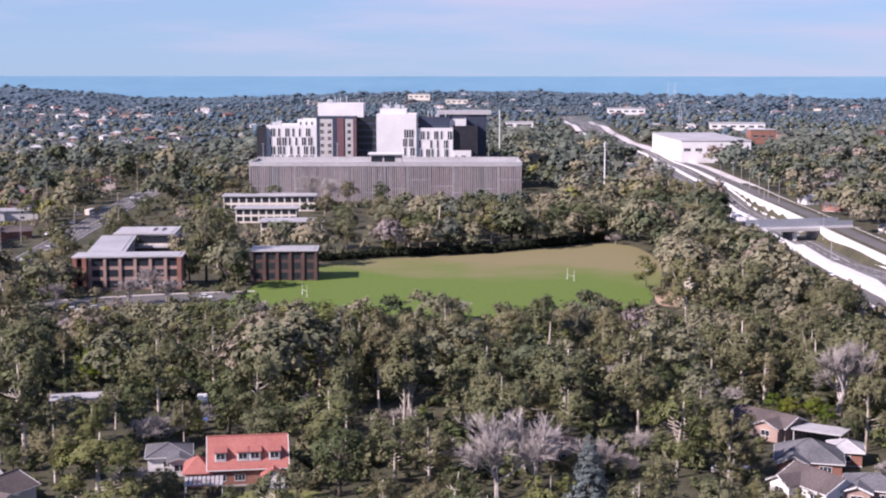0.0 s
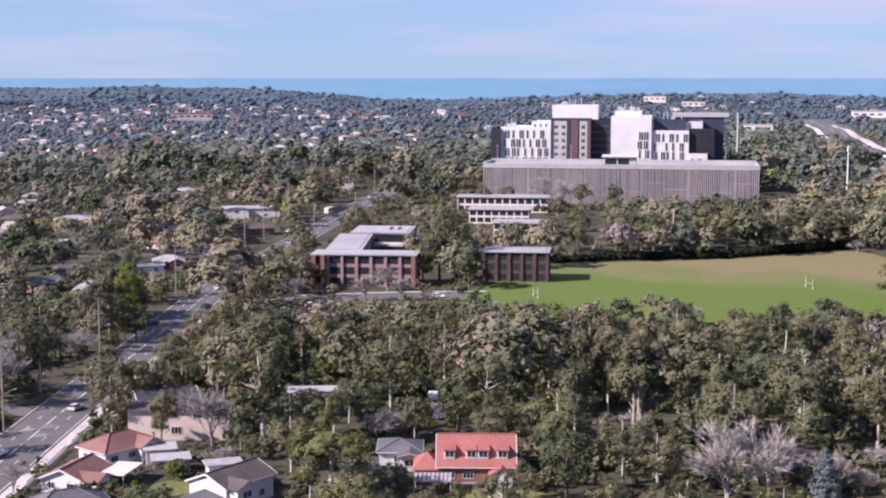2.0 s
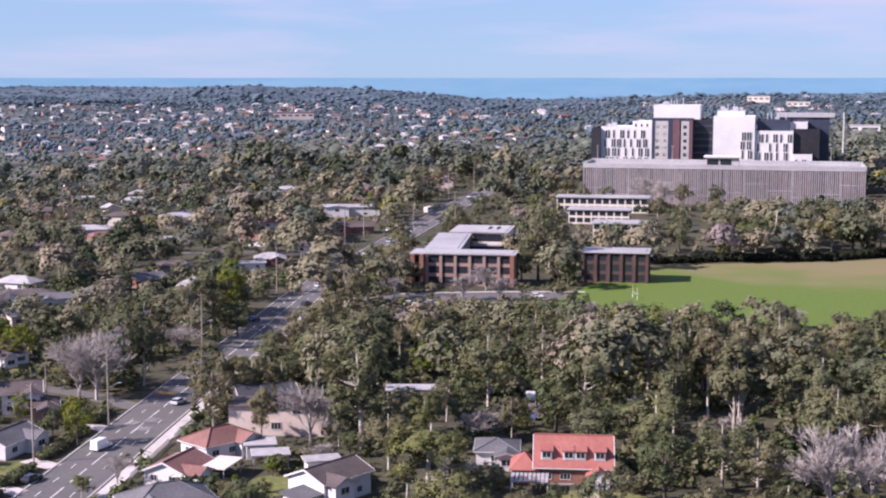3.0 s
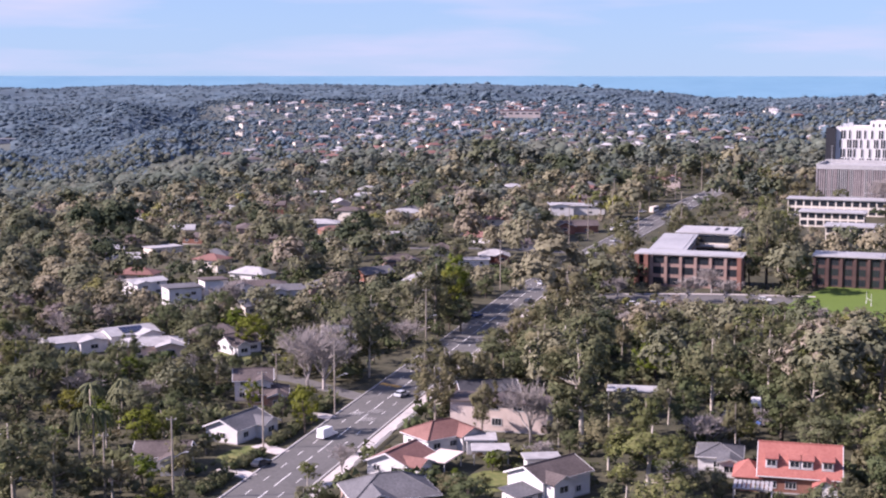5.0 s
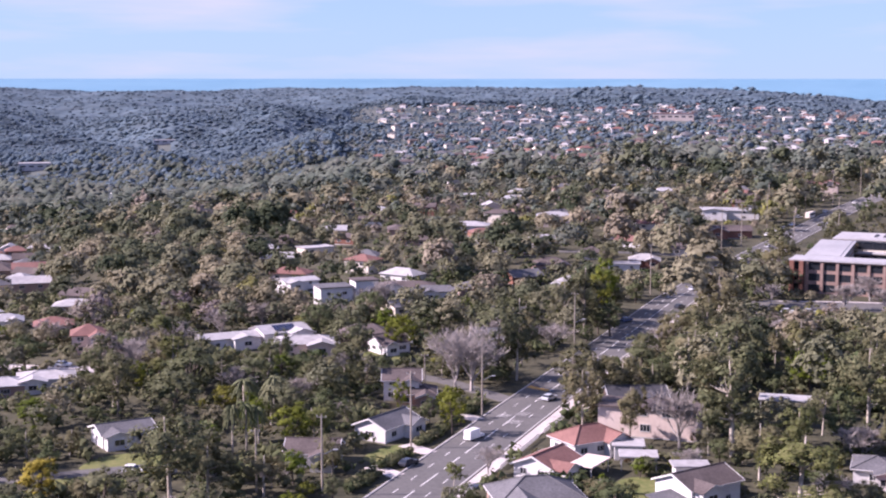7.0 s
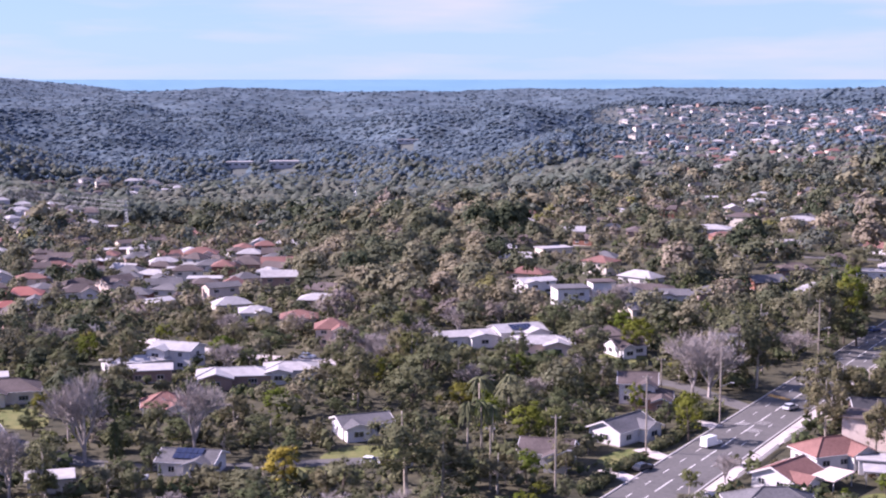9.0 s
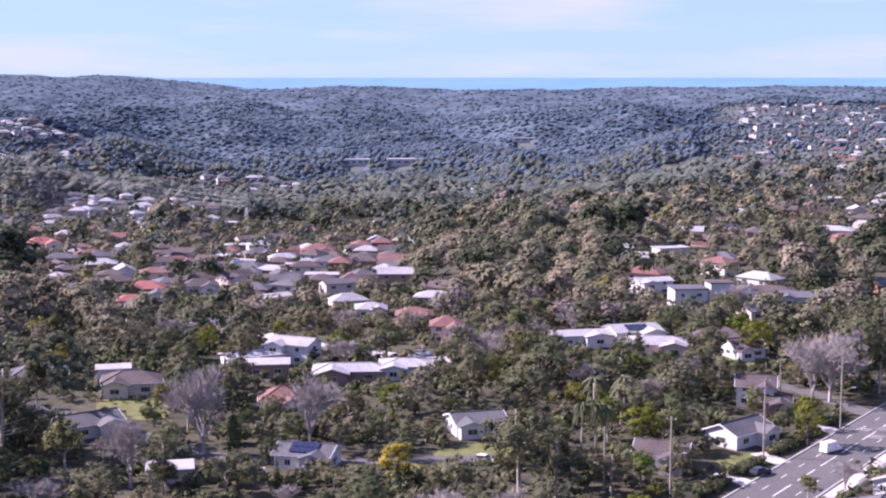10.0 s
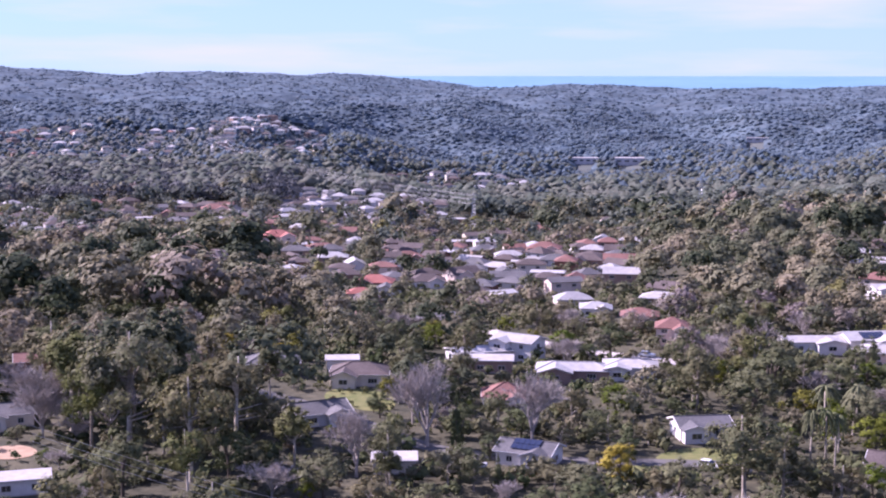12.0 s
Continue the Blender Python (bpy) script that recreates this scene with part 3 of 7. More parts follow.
def front_wing(root, cx, ww, d, h, out, pitch, wall, tiles, over=0.55, thick=0.16):
    """A gabled wing that stands out from a house's front, its roof run into the main slope."""
    D, half, lo = d / 2 + over, ww / 2 + over, h - pitch * over + thick
    y0, top = -d / 2 - out, h + pitch * ww / 2
    ring = [(-ww / 2, -0.6), (ww / 2, -0.6), (ww / 2, h), (0, top), (-ww / 2, h)]
    body = Shape().add([(cx + a, y0, b) for a, b in ring] + [(cx + a, -d / 2 + 0.3, b) for a, b in ring], [(0, 1, 2, 3, 4), (9, 8, 7, 6, 5)] + [(i, 5 + i, 5 + (i + 1) % 5, (i + 1) % 5) for i in range(5)])
    part("wing_wall", body.mesh("wing_wall", wall), root)
    yf, ridge = y0 - over, lo + pitch * half
    up = [(cx - half, yf, lo), (cx, yf, ridge), (cx + half, yf, lo), (cx + half, -D + 0.05, lo), (cx, -D + half + 0.05, ridge), (cx - half, -D + 0.05, lo)]
    low = [(a, b, c - thick) for a, b, c in up]
    slope = Shape().add(up + low, [(0, 1, 4, 5), (1, 2, 3, 4), (11, 10, 7, 6), (10, 9, 8, 7), (0, 6, 7, 1), (1, 7, 8, 2), (2, 8, 9, 3), (5, 11, 6, 0)])
    cover = part("wing_roof", slope.mesh("wing_roof", tiles), root)
    for sx in (-1, 1):
        part("barge_board", Shape().slab([(cx + sx * half - 0.05, yf - 0.06, lo + 0.05), (cx + sx * half + 0.05, yf - 0.06, lo + 0.05), (cx + 0.05, yf - 0.06, ridge + 0.05), (cx - 0.05, yf - 0.06, ridge + 0.05)] if sx < 0 else
                                         [(cx - 0.05, yf - 0.06, ridge + 0.05), (cx + 0.05, yf - 0.06, ridge + 0.05), (cx + half + 0.05, yf - 0.06, lo + 0.05), (cx + half - 0.05, yf - 0.06, lo + 0.05)], thick + 0.16).mesh("barge_board", m_white), cover)
    fm, gm = window_mesh(min(2.2, ww * 0.55), 1.3, 2, m_white)
    win = part("window", fm, root, m=pose(cx, y0, h - 1.4))
    part("pane", gm, win)


def house(x, y, w, d, h, roof="gable", pitch=0.42, wall=None, tiles=None, turn=0.0, label="", name="house", cap=None, windows=(), door=None,
          chimney=None, solar=None, z=None, clear=9.0, run=35.0, group="", trim=True):
    """A house: walls, roof, windows, a door; its front looks along -y before the turn."""
    wall, tiles = wall or m_white, tiles or m_tile_grey
    root = thing(name, x, y, z, turn, label, "house", group)
    s = Shape()
    if roof == "gable":
        ring = [(-d / 2, -0.6), (d / 2, -0.6), (d / 2, h), (0, h + pitch * d / 2), (-d / 2, h)]
        n = len(ring)
        vs = [(-w / 2, a, b) for a, b in ring] + [(w / 2, a, b) for a, b in ring]
        s.add(vs, [tuple(range(n - 1, -1, -1)), tuple(range(n, 2 * n))] + [(i, (i + 1) % n, n + (i + 1) % n, n + i) for i in range(n)])
    else:
        s.box(-w / 2, w / 2, -d / 2, d / 2, -0.6, h)
    s.box(-w / 2 - 0.05, w / 2 + 0.05, -d / 2 - 0.05, d / 2 + 0.05, -0.6, 0.25, 1)
    part("wall", s.mesh("wall", wall, m_concrete), root)
    top = part("roof", roof_shape(w, d, h, roof, pitch).mesh("roof", tiles), root)
    if trim and math.hypot(x, y) < 380:
        roof_trim(top, w, d, h, roof, pitch, cap or tiles)
    own = random.Random(int(x * 5 + y * 11))
    if not windows and roof in ("gable", "hip") and w >= 8 and trim:
        front_wing(root, own.choice((-0.25, 0.25)) * w, w * own.uniform(0.40, 0.48), d, h, own.uniform(1.8, 3.6), pitch, wall, tiles)
    if not windows:
        rng = random.Random(int(x * 7 + y * 13))
        windows = []
        for side, length in (("front", w), ("left", d), ("right", d), ("back", w)):
            count = max(1, int(length / 4.2)) if math.hypot(x, y) < 330 else 2 if side == "front" else 1
            for i in range(count):
                windows.append((side, (i + 0.5) * length / count - length / 2, 1.55, rng.choice((1.3, 1.8, 2.3)), 1.25))
                if h > 4.6:
                    windows.append((side, (i + 0.5) * length / count - length / 2, 4.3, rng.choice((1.3, 1.8)), 1.2))
    for side, u, zz, ww, wh in windows:
        if side == "back" and math.hypot(x, y) > 150:
            continue
        add_window(root, w, d, side, u, zz, ww, wh, 1 if ww < 1 else 2 if ww < 2 else 3)
    if door is not None:
        dm = Shape().box(-0.5, 0.5, -0.06, 0.03, 0, 2.1).box(-0.36, 0.36, -0.075, -0.05, 0.25, 0.95).box(-0.36, 0.36, -0.075, -0.05, 1.15, 1.95)
        dr = part("door", dm.mesh("door", m_dark_trim), root, "dark panelled front door", pose(door, -d / 2, 0.26))
        part("door_handle", Shape().tube([(0.38, -0.14, 1.0), (0.38, -0.05, 1.0)], [0.04, 0.04], 6).mesh("door_handle", m_galv), dr)
    if chimney:
        cx, cy = chimney
        top = h + pitch * d / 2 + 0.9
        part("chimney", Shape().box(cx - 0.4, cx + 0.4, cy - 0.4, cy + 0.4, h - 0.3, top).box(cx - 0.5, cx + 0.5, cy - 0.5, cy + 0.5, top, top + 0.15).box(cx - 0.18, cx + 0.18, cy - 0.18, cy + 0.18, top + 0.15, top + 0.45).mesh("chimney", m_brick), root)
    if solar:
        n, m = solar
        for i in range(n):
            for j in range(m):
                y0 = -d / 2 + 0.5 + j * 1.75
                zz = h + pitch * (y0 + d / 2) + 0.42
                me = solar_panel_mesh(pitch)
                part("solar_panel", me, root, m=pose((i - (n - 1) / 2) * 1.12, y0, zz))
    if trim and math.hypot(x, y) < 330:
        run = max(run, 28)
    keep_clear(x, y, max(w, d) / 2 + clear * 0.45, run)
    return root


panel_cache = {}


def solar_panel_mesh(pitch):
    if pitch not in panel_cache:
        s = Shape().slab([(-0.52, 0, 0.02), (0.52, 0, 0.02), (0.52, 1.6, 0.02 + 1.6 * pitch), (-0.52, 1.6, 0.02 + 1.6 * pitch)], 0.05)
        panel_cache[pitch] = s.mesh("solar_panel", m_solar)
    return panel_cache[pitch]


# ---- the hospital and its parking deck ----
HZ = 5.0
deck = thing("parking_deck", -32, 790, HZ, 0, "long parking deck behind pale vertical screens with a white parapet", "car park")
DW, DD, DH = 75.8, 18.0, 21.6
for lv in range(7):
    part("floor_slab", Shape().box(-DW + 0.3, DW - 0.3, -DD + 1.4, DD, -1 + lv * 3.5, -0.4 + lv * 3.5).mesh("floor_slab", m_concrete), deck)
# near-black fill behind the slats in place of the deck's shaded inside
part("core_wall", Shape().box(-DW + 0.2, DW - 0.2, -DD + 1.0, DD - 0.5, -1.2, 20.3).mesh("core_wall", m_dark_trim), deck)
top = Shape().box(-DW - 0.4, DW + 0.4, -DD - 0.4, -DD + 0.6, 20.4, 22.6).box(-DW - 0.4, DW + 0.4, DD - 0.6, DD + 0.4, 20.4, 23.4).box(-DW - 0.4, -DW + 0.6, -DD + 0.6, DD - 0.6, 20.4, 22.8)
top.box(DW - 0.6, DW + 0.4, -DD + 0.6, DD - 0.6, 20.4, 22.8).box(-DW + 0.6, DW - 0.6, -DD + 0.6, DD - 0.6, 20.4, 21.4)
part("parapet", top.mesh("parapet", m_roof_metal), deck, "pale grey parapet and roof deck")
rng = random.Random(5)
slat_a = Shape().box(-0.31, 0.31, -0.25, 0.0, -1.0, 20.2).mesh("slat", m_taupe)
slat_b = Shape().box(-0.22, 0.22, -0.32, 0.0, -1.0, 20.2).mesh("slat", m_roof_metal)
x = -DW + 0.4
while x < DW - 0.2:
    part("slat", slat_b if rng.random() < 0.28 else slat_a, deck, m=pose(x, -DD - 0.15, 0))
    x += rng.choice((0.98, 1.05, 1.18))
for y in np.arange(-DD + 1, DD, 1.2):
    part("slat", slat_b if rng.random() < 0.5 else slat_a, deck, m=pose(DW + 0.15, y, 0, 0, 0, 90))
    part("slat", slat_a, deck, m=pose(-DW - 0.15, y, 0, 0, 0, -90))
for i in range(12):
    x0, x1 = -DW + i * 12.6, -DW + (i + 1) * 12.6
    part("rail", Shape().box(x0, x0 + 0.28, -DD - 0.6, -DD - 0.4, -1, 20.6).box(x0 + 0.28, x1, -DD - 0.6, -DD - 0.4, (9.0, 5.5, 7.5, 12.5)[i % 4], (9.0, 5.5, 7.5, 12.5)[i % 4] + 0.28).box(x0 + 0.28, x1, -DD - 0.6, -DD - 0.4, 20.2, 20.6).mesh("rail", m_roof_metal), deck, "white screen frame")
pav = Shape().box(-9, 9, -8, 4, 21.4, 26.5, 1).box(-10, 10, -9.5, 5, 26.5, 27.2).box(-8.2, -2, -8.15, -8, 22.5, 25.5, 2).box(-1, 5, -8.15, -8, 22.5, 25.5, 2)
part("stair_pavilion", pav.mesh("stair_pavilion", m_white, m_concrete, m_glass), deck, "white-roofed stair pavilion on the deck", pose(0, -6, 0))
for x in (-70, -28, 33, 58):
    part("light_mast", Shape().tube([(x, -4, 21.4), (x, -4, 32)], [0.16, 0.1], 6).box(x - 0.8, x + 0.8, -4.2, -3.8, 31.9, 32.1).mesh("light_mast", m_galv), deck)
for x in range(-100, 50, 18):
    keep_clear(x, 792, 24, 18)

hospital = thing("hospital", 0, 836, HZ, 0, "white and dark clad hospital tower with slot windows and rooftop plant", "hospital")


def wing(x0, x1, y0, y1, z0, z1, mat, name="wing", label="", parapet=True):
    s = Shape().box(x0, x1, y0, y1, z0, z1)
    if parapet:
        for a, b, c, e in ((x0, x1, y0, y0 + 0.4), (x0, x1, y1 - 0.4, y1), (x0, x0 + 0.4, y0 + 0.4, y1 - 0.4), (x1 - 0.4, x1, y0 + 0.4, y1 - 0.4)):
            s.box(a, b, c, e, z1, z1 + 0.9)
    return part(name, s.mesh(name, mat), hospital, label)


def slot_windows(x0, x1, y, z0, rows, step, seed, skip=0.08, w=0.95, h=4.7, storey=5.4):
    """Tall slot windows between white fins, often in pairs, shifted from storey to storey."""
    rnd = random.Random(seed)
    me = Shape().box(-w / 2, w / 2, -0.10, 0.1, 0, h).box(-w / 2 - 0.12, -w / 2, -0.28, 0.1, -0.1, h + 0.1, 1).box(w / 2, w / 2 + 0.12, -0.28, 0.1, -0.1, h + 0.1, 1).mesh("window", m_glass, m_white)
    for r in range(rows):
        x = x0 + step * (0.4 + 0.2 * (r % 2))
        while x < x1 - w - 1.2:
            if rnd.random() > skip:
                part("window", me, hospital, m=pose(x, y, z0 + r * storey))
                if rnd.random() < 0.55:
                    part("window", me, hospital, m=pose(x + w + 0.45, y, z0 + r * storey))
            x += step * rnd.choice((1.0, 1.0, 0.85, 1.1))


# heights above the hospital's ground at this distance
wing(-112, -106.5, -2, 30, 0, 39.2, m_black, label="black clad end wing")
wing(-106.5, -76, 0, 28, 0, 40.0, m_white, label="white wing with slot windows")
slot_windows(-105.5, -77, 0, 17.9, 4, 3.9, 3)
slot_windows(-87.5, -76.5, 4, 40.9, 1, 3.4, 5, h=1.7)
wing(-88, -76, 4, 28, 40.0, 43.2, m_white, label="white upper storey")
wing(-76, -52, -1.5, 30, 0, 45.5, m_slate, label="dark slate middle wing")
for i, xx in enumerate((-72.6, -68.2)):
    for r in range(5):
        part("window", window_mesh(2.4, 2.3, 2, m_white)[0], hospital, m=pose(xx, -1.5, 24.6 + r * 4.1))
        part("pane", window_mesh(2.4, 2.3, 2, m_white)[1], hospital, m=pose(xx, -1.5, 24.6 + r * 4.1))
part("cladding_panel", Shape().box(-73.9, -66.4, -1.75, -1.5, 22, 44.5).mesh("cladding_panel", m_concrete), hospital, "pale cladding panel between the windows", pose(0, 0.22, 0))
part("cladding_panel", Shape().box(-58.8, -54, -1.9, -1.5, 22, 44.5).mesh("cladding_panel", m_concrete), hospital, "pale cladding panel")
for r in range(5):
    part("window", window_mesh(2.2, 2.3, 2, m_white)[0], hospital, m=pose(-56.4, -1.9, 24.6 + r * 4.1))
    part("pane", window_mesh(2.2, 2.3, 2, m_white)[1], hospital, m=pose(-56.4, -1.9, 24.6 + r * 4.1))
part("fin", Shape().box(-63.5, -59.5, -2.4, -1.5, 10, 45.2).mesh("fin", m_mulberry), hospital, "mulberry vertical fin")
part("fin", Shape().box(-53.6, -52, -2.6, -1.5, 10, 45.2).mesh("fin", m_mulberry), hospital, "mulberry vertical fin")
wing(-75.5, -48, 3, 26, 45.5, 53.0, m_white, name="plant_room", label="white rooftop plant room")
wing(-52, -40, 3, 30, 0, 44.5, m_slate, label="dark blue glazed link")
for r in range(6):
    part("glazing_band", Shape().box(-51.6, -40.2, 2.86, 3.0, 22.5 + r * 4, 25.2 + r * 4).mesh("glazing_band", m_glass), hospital)
wing(-40, -16, -1, 30, 0, 46.6, m_white, label="plain white wing")
wing(-38, -22, 3, 24, 46.6, 49.6, m_white, name="plant_room", label="white rooftop plant room")
wing(-16, 6, 0.5, 30, 0, 38.3, m_white, label="white wing with slot windows")
wing(-15, 4, 6, 28, 38.3, 44.8, m_slate, label="dark glazed upper storey")
wing(-2, 14, 8, 34, 0, 43.5, m_white, name="wing", label="white rear wing")
wing(6, 17, -0.2, 22, 0, 24.8, m_white, label="low white wing")
wing(6, 21, 3, 28, 0, 39.5, m_black, label="black clad end wing")
wing(-4, 30, 24, 40, 46.6, 49.0, m_roof_metal, name="wing", label="pale flat roof of the rear wing", parapet=False)
wing(0, 27, 25, 39, 0, 46.6, m_slate, name="wing", label="dark rear wing", parapet=False)
slot_windows(-25, -16.5, -1, 17.3, 4, 3.6, 8, skip=0.1)
slot_windows(-15.4, 5.6, 0.5, 16.2, 4, 3.9, 4, skip=0.06)
slot_windows(6.6, 16.5, -0.2, 20.0, 1, 3.4, 6, skip=0.1, h=2.6)
rnd = random.Random(11)
for i in range(26):
    xx, base = rnd.choice(((rnd.uniform(-74, -50), 53.8), (rnd.uniform(-37, -23), 50.4), (rnd.uniform(-104, -80), 40.8), (rnd.uniform(-12, 3), 45.6)))
    yy = rnd.uniform(8, 22)
    hh = rnd.uniform(1.2, 4.5)
    part("flue" if hh > 2.5 else "roof_unit", (Shape().tube([(xx, yy, base - 1.2), (xx, yy, base + hh)], [0.28, 0.28], 8) if hh > 2.5 else Shape().box(xx - 1.3, xx + 1.3, yy - 1.2, yy + 1.2, base - 1.2, base + hh, 0, 0.15)).mesh("roof_unit", m_galv), hospital)
for x in range(-110, 30, 20):
    keep_clear(x, 852, 24, 0)

# ---- school ----
def bearing(x, y):
    return math.degrees(math.atan2(-x, y))


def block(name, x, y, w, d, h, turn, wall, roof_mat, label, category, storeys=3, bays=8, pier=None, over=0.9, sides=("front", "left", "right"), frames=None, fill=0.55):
    """A flat-roofed block with piers between its windows; its front looks along -y before the turn."""
    root = thing(name, x, y, None, turn, label, category)
    part("wall", Shape().box(-w / 2, w / 2, -d / 2, d / 2, -0.8, h).mesh("wall", wall), root)
    rs = Shape().box(-w / 2 - over, w / 2 + over, -d / 2 - over, d / 2 + over, h, h + 0.35, 0, 0.05).box(-w / 2 + 0.5, w / 2 - 0.5, -d / 2 + 0.5, d / 2 - 0.5, h + 0.351, h + 0.5)
    part("roof", rs.mesh("roof", roof_mat), root)
    st = h / storeys
    for side in sides:
        length = w if side in ("front", "back") else d
        n = max(1, round(bays * length / w))
        for i in range(n):
            u = (i + 0.5) * length / n - length / 2
            for s in range(storeys):
                add_window(root, w, d, side, u, st * (s + 0.5) + 0.1, length / n * fill, st * 0.66, 2, frames)
        if pier:
            out = (d if side in ("front", "back") else w) / 2
            for i in range(n + 1):
                u = i * length / n - length / 2
                part("pier", Shape().box(-0.45, 0.45, -0.55, 0.0, -0.8, h - 0.02).mesh("pier", pier), root, m=pose(0, 0, 0, 0, 0, SIDES[side]) @ pose(u, -out, 0))
    keep_clear(x, y, max(w, d) / 2, 0)
    return root


front_block = block("classroom_block", -112, 491, 37, 12, 11.5, 5, m_brown_brick, m_roof_metal, "three-storey brown brick classroom block under a pale flat roof", "school building", 3, 7, m_brown_brick, frames=m_dark_trim, fill=0.72)
# guessed end fins; their redder brick carries the tone of sunlit ends
for x0 in (-18.9, -15.6, 17.4):
    part("end_fin", Shape().box(x0, x0 + 1.5, -8.1, -6.0, -0.8, 11.45).mesh("end_fin", m_brick), front_block, "end wall fin in redder brick for its sunlit tone")
block("classroom_block", -126, 525, 12, 52, 11.3, 8, m_brown_brick, m_roof_metal, "long pale-roofed brick wing behind the classroom block", "school building", 3, 3)
hall_b = block("school_hall", -122, 569, 23, 25, 11.0, 5, m_cream, m_roof_white, "cream school hall with a dark window band and low front", "school building", 1, 1, sides=())
part("window_band", Shape().box(-8.5, 11.2, -12.62, -12.4, 7.4, 10.2).mesh("window_band", m_glass), hall_b, "dark band of windows")
for k in range(6):
    part("mullion", Shape().box(-8.55 + k * 3.9, -8.3 + k * 3.9, -12.72, -12.6, 7.4, 10.2).mesh("mullion", m_dark_trim), hall_b)
part("low_roof", Shape().box(-7, 12.5, -18.5, -12.5, 6.2, 6.7, 0, 0.05).mesh("low_roof", m_roof_white), hall_b, "pale flat roof of the low front")
part("low_front", Shape().box(-6.4, 12, -17.9, -12.5, -0.6, 6.2).box(-5.8, 11.6, -18.0, -17.9, 2.6, 5.6, 1).mesh("low_front", m_brown_brick, m_glass), hall_b, "brick low front with dark glazing")
for x0 in (2.5, 6.0):
    part("skylight", Shape().slab([(x0, -4, 11.55), (x0 + 1.2, -4, 11.55), (x0 + 1.2, 4, 11.9), (x0, 4, 11.9)], 0.3).mesh("skylight", m_dark_trim), hall_b)
block("classroom_block", -59, 513, 23.5, 14, 11.0, 3, m_dark_brick, m_roof_metal, "three-storey dark brick block beside the oval", "school building", 3, 5, m_dark_brick, frames=m_dark_trim)
block("long_building", -92, 735, 48, 15, 8.0, 3, m_cream, m_roof_metal, "long two-storey cream building with a pale metal roof", "school building", 2, 12, frames=m_dark_trim, fill=0.78)
block("long_building", -88, 690, 30, 14, 6.8, 3, m_cream, m_roof_metal, "two-storey cream building with a pale metal roof", "school building", 2, 8, frames=m_dark_trim, fill=0.78)
block("long_building", -70, 640, 28, 16, 6.6, 3, m_cream, m_roof_metal, "two-storey rendered building with a pale metal roof", "school building", 2, 8, frames=m_dark_trim, fill=0.78)
for y in (*range(330, 398, 11), *range(480, 700, 16)):
    keep_clear(np.interp(y, [p[1] for p in STREET], [p[0] for p in STREET]), y, 8, 70 if y < 400 else 40)
keep_clear(-108, 500, 24, 30)
keep_clear(-101, 460, 16, 22)
keep_clear(-124, 450, 9, 16)
keep_clear(-78, 466, 9, 16)
keep_clear(-82.5, 307, 6.5, 62)
keep_clear(-54.4, 307, 4, 62)
keep_clear(-36.6, 253, 9, 27)
keep_clear(-53, 260, 5, 20)
keep_clear(-59, 520, 16, 30)
keep_clear(-80, 690, 26, 25)
keep_clear(-68, 640, 18, 40)

# ---- houses of the home street ----
red = house(-36.6, 253, 14, 9.5, 3.6, "gable", 0.95, m_brick, m_tile_red, 8.5, "red-tiled brick house with white dormer windows and a gabled porch",
            windows=(("front", -5, 1.6, 2.0, 1.3), ("front", -1.5, 1.6, 2.0, 1.3), ("left", 0, 1.6, 1.4, 1.2), ("left", 0, 5.4, 1.2, 1.2), ("right", 0, 1.6, 1.4, 1.2)), door=4.5, run=22)
for u, n in ((-5.0, 1), (-0.9, 1), (1.3, 1), (4.9, 1)):
    dormer = part("dormer", Shape().box(-1.05, 1.05, -1.7, 2.0, 0, 1.75).slab([(-1.25, -1.95, 1.78), (1.25, -1.95, 1.78), (1.25, 2.2, 2.35), (-1.25, 2.2, 2.35)], 0.14, 1).mesh("dormer", m_white, m_tile_red), red, "white dormer under a red roof", pose(u, -2.4, 4.5))
    fm, gm = window_mesh(1.7, 1.25, 2, m_white)
    part("window", fm, dormer, m=pose(0, -1.7, 0.95))
    part("pane", gm, dormer, m=pose(0, -1.7, 0.95))
porch = Shape()
ring = [(-2.0, 0.0), (2.0, 0.0), (2.0, 2.5), (0, 3.6), (-2.0, 2.5)]
porch.add([(x, -2.6, z) for x, z in ring] + [(x, 0, z) for x, z in ring], [(0, 1, 2, 3, 4), (9, 8, 7, 6, 5)] + [(i, 5 + i, 5 + (i + 1) % 5, (i + 1) % 5) for i in range(5)])
part("porch", porch.mesh("porch", m_white), red, "white gabled porch", pose(4.6, -4.75, 0))
part("porch_roof", Shape().slab([(-2.4, -3.0, 2.35), (0, -3.0, 3.72), (0, 2.0, 3.72), (-2.4, 2.0, 2.35)], 0.12).slab([(0, -3.0, 3.72), (2.4, -3.0, 2.35), (2.4, 2.0, 2.35), (0, 2.0, 3.72)], 0.12).mesh("porch_roof", m_tile_red), red, m=pose(4.6, -4.75, 0.02))
part("side_wing", Shape().box(-2.2, 2.2, -4.0, 4.0, -0.6, 2.8).mesh("side_wing", m_brick), red, "low brick side wing", pose(-9.2, -0.6, 0))
part("side_wing_roof", roof_shape(4.4, 8.0, 2.8, "hip", 0.5).mesh("side_wing_roof", m_tile_red), red, m=pose(-9.2, -0.6, 0))


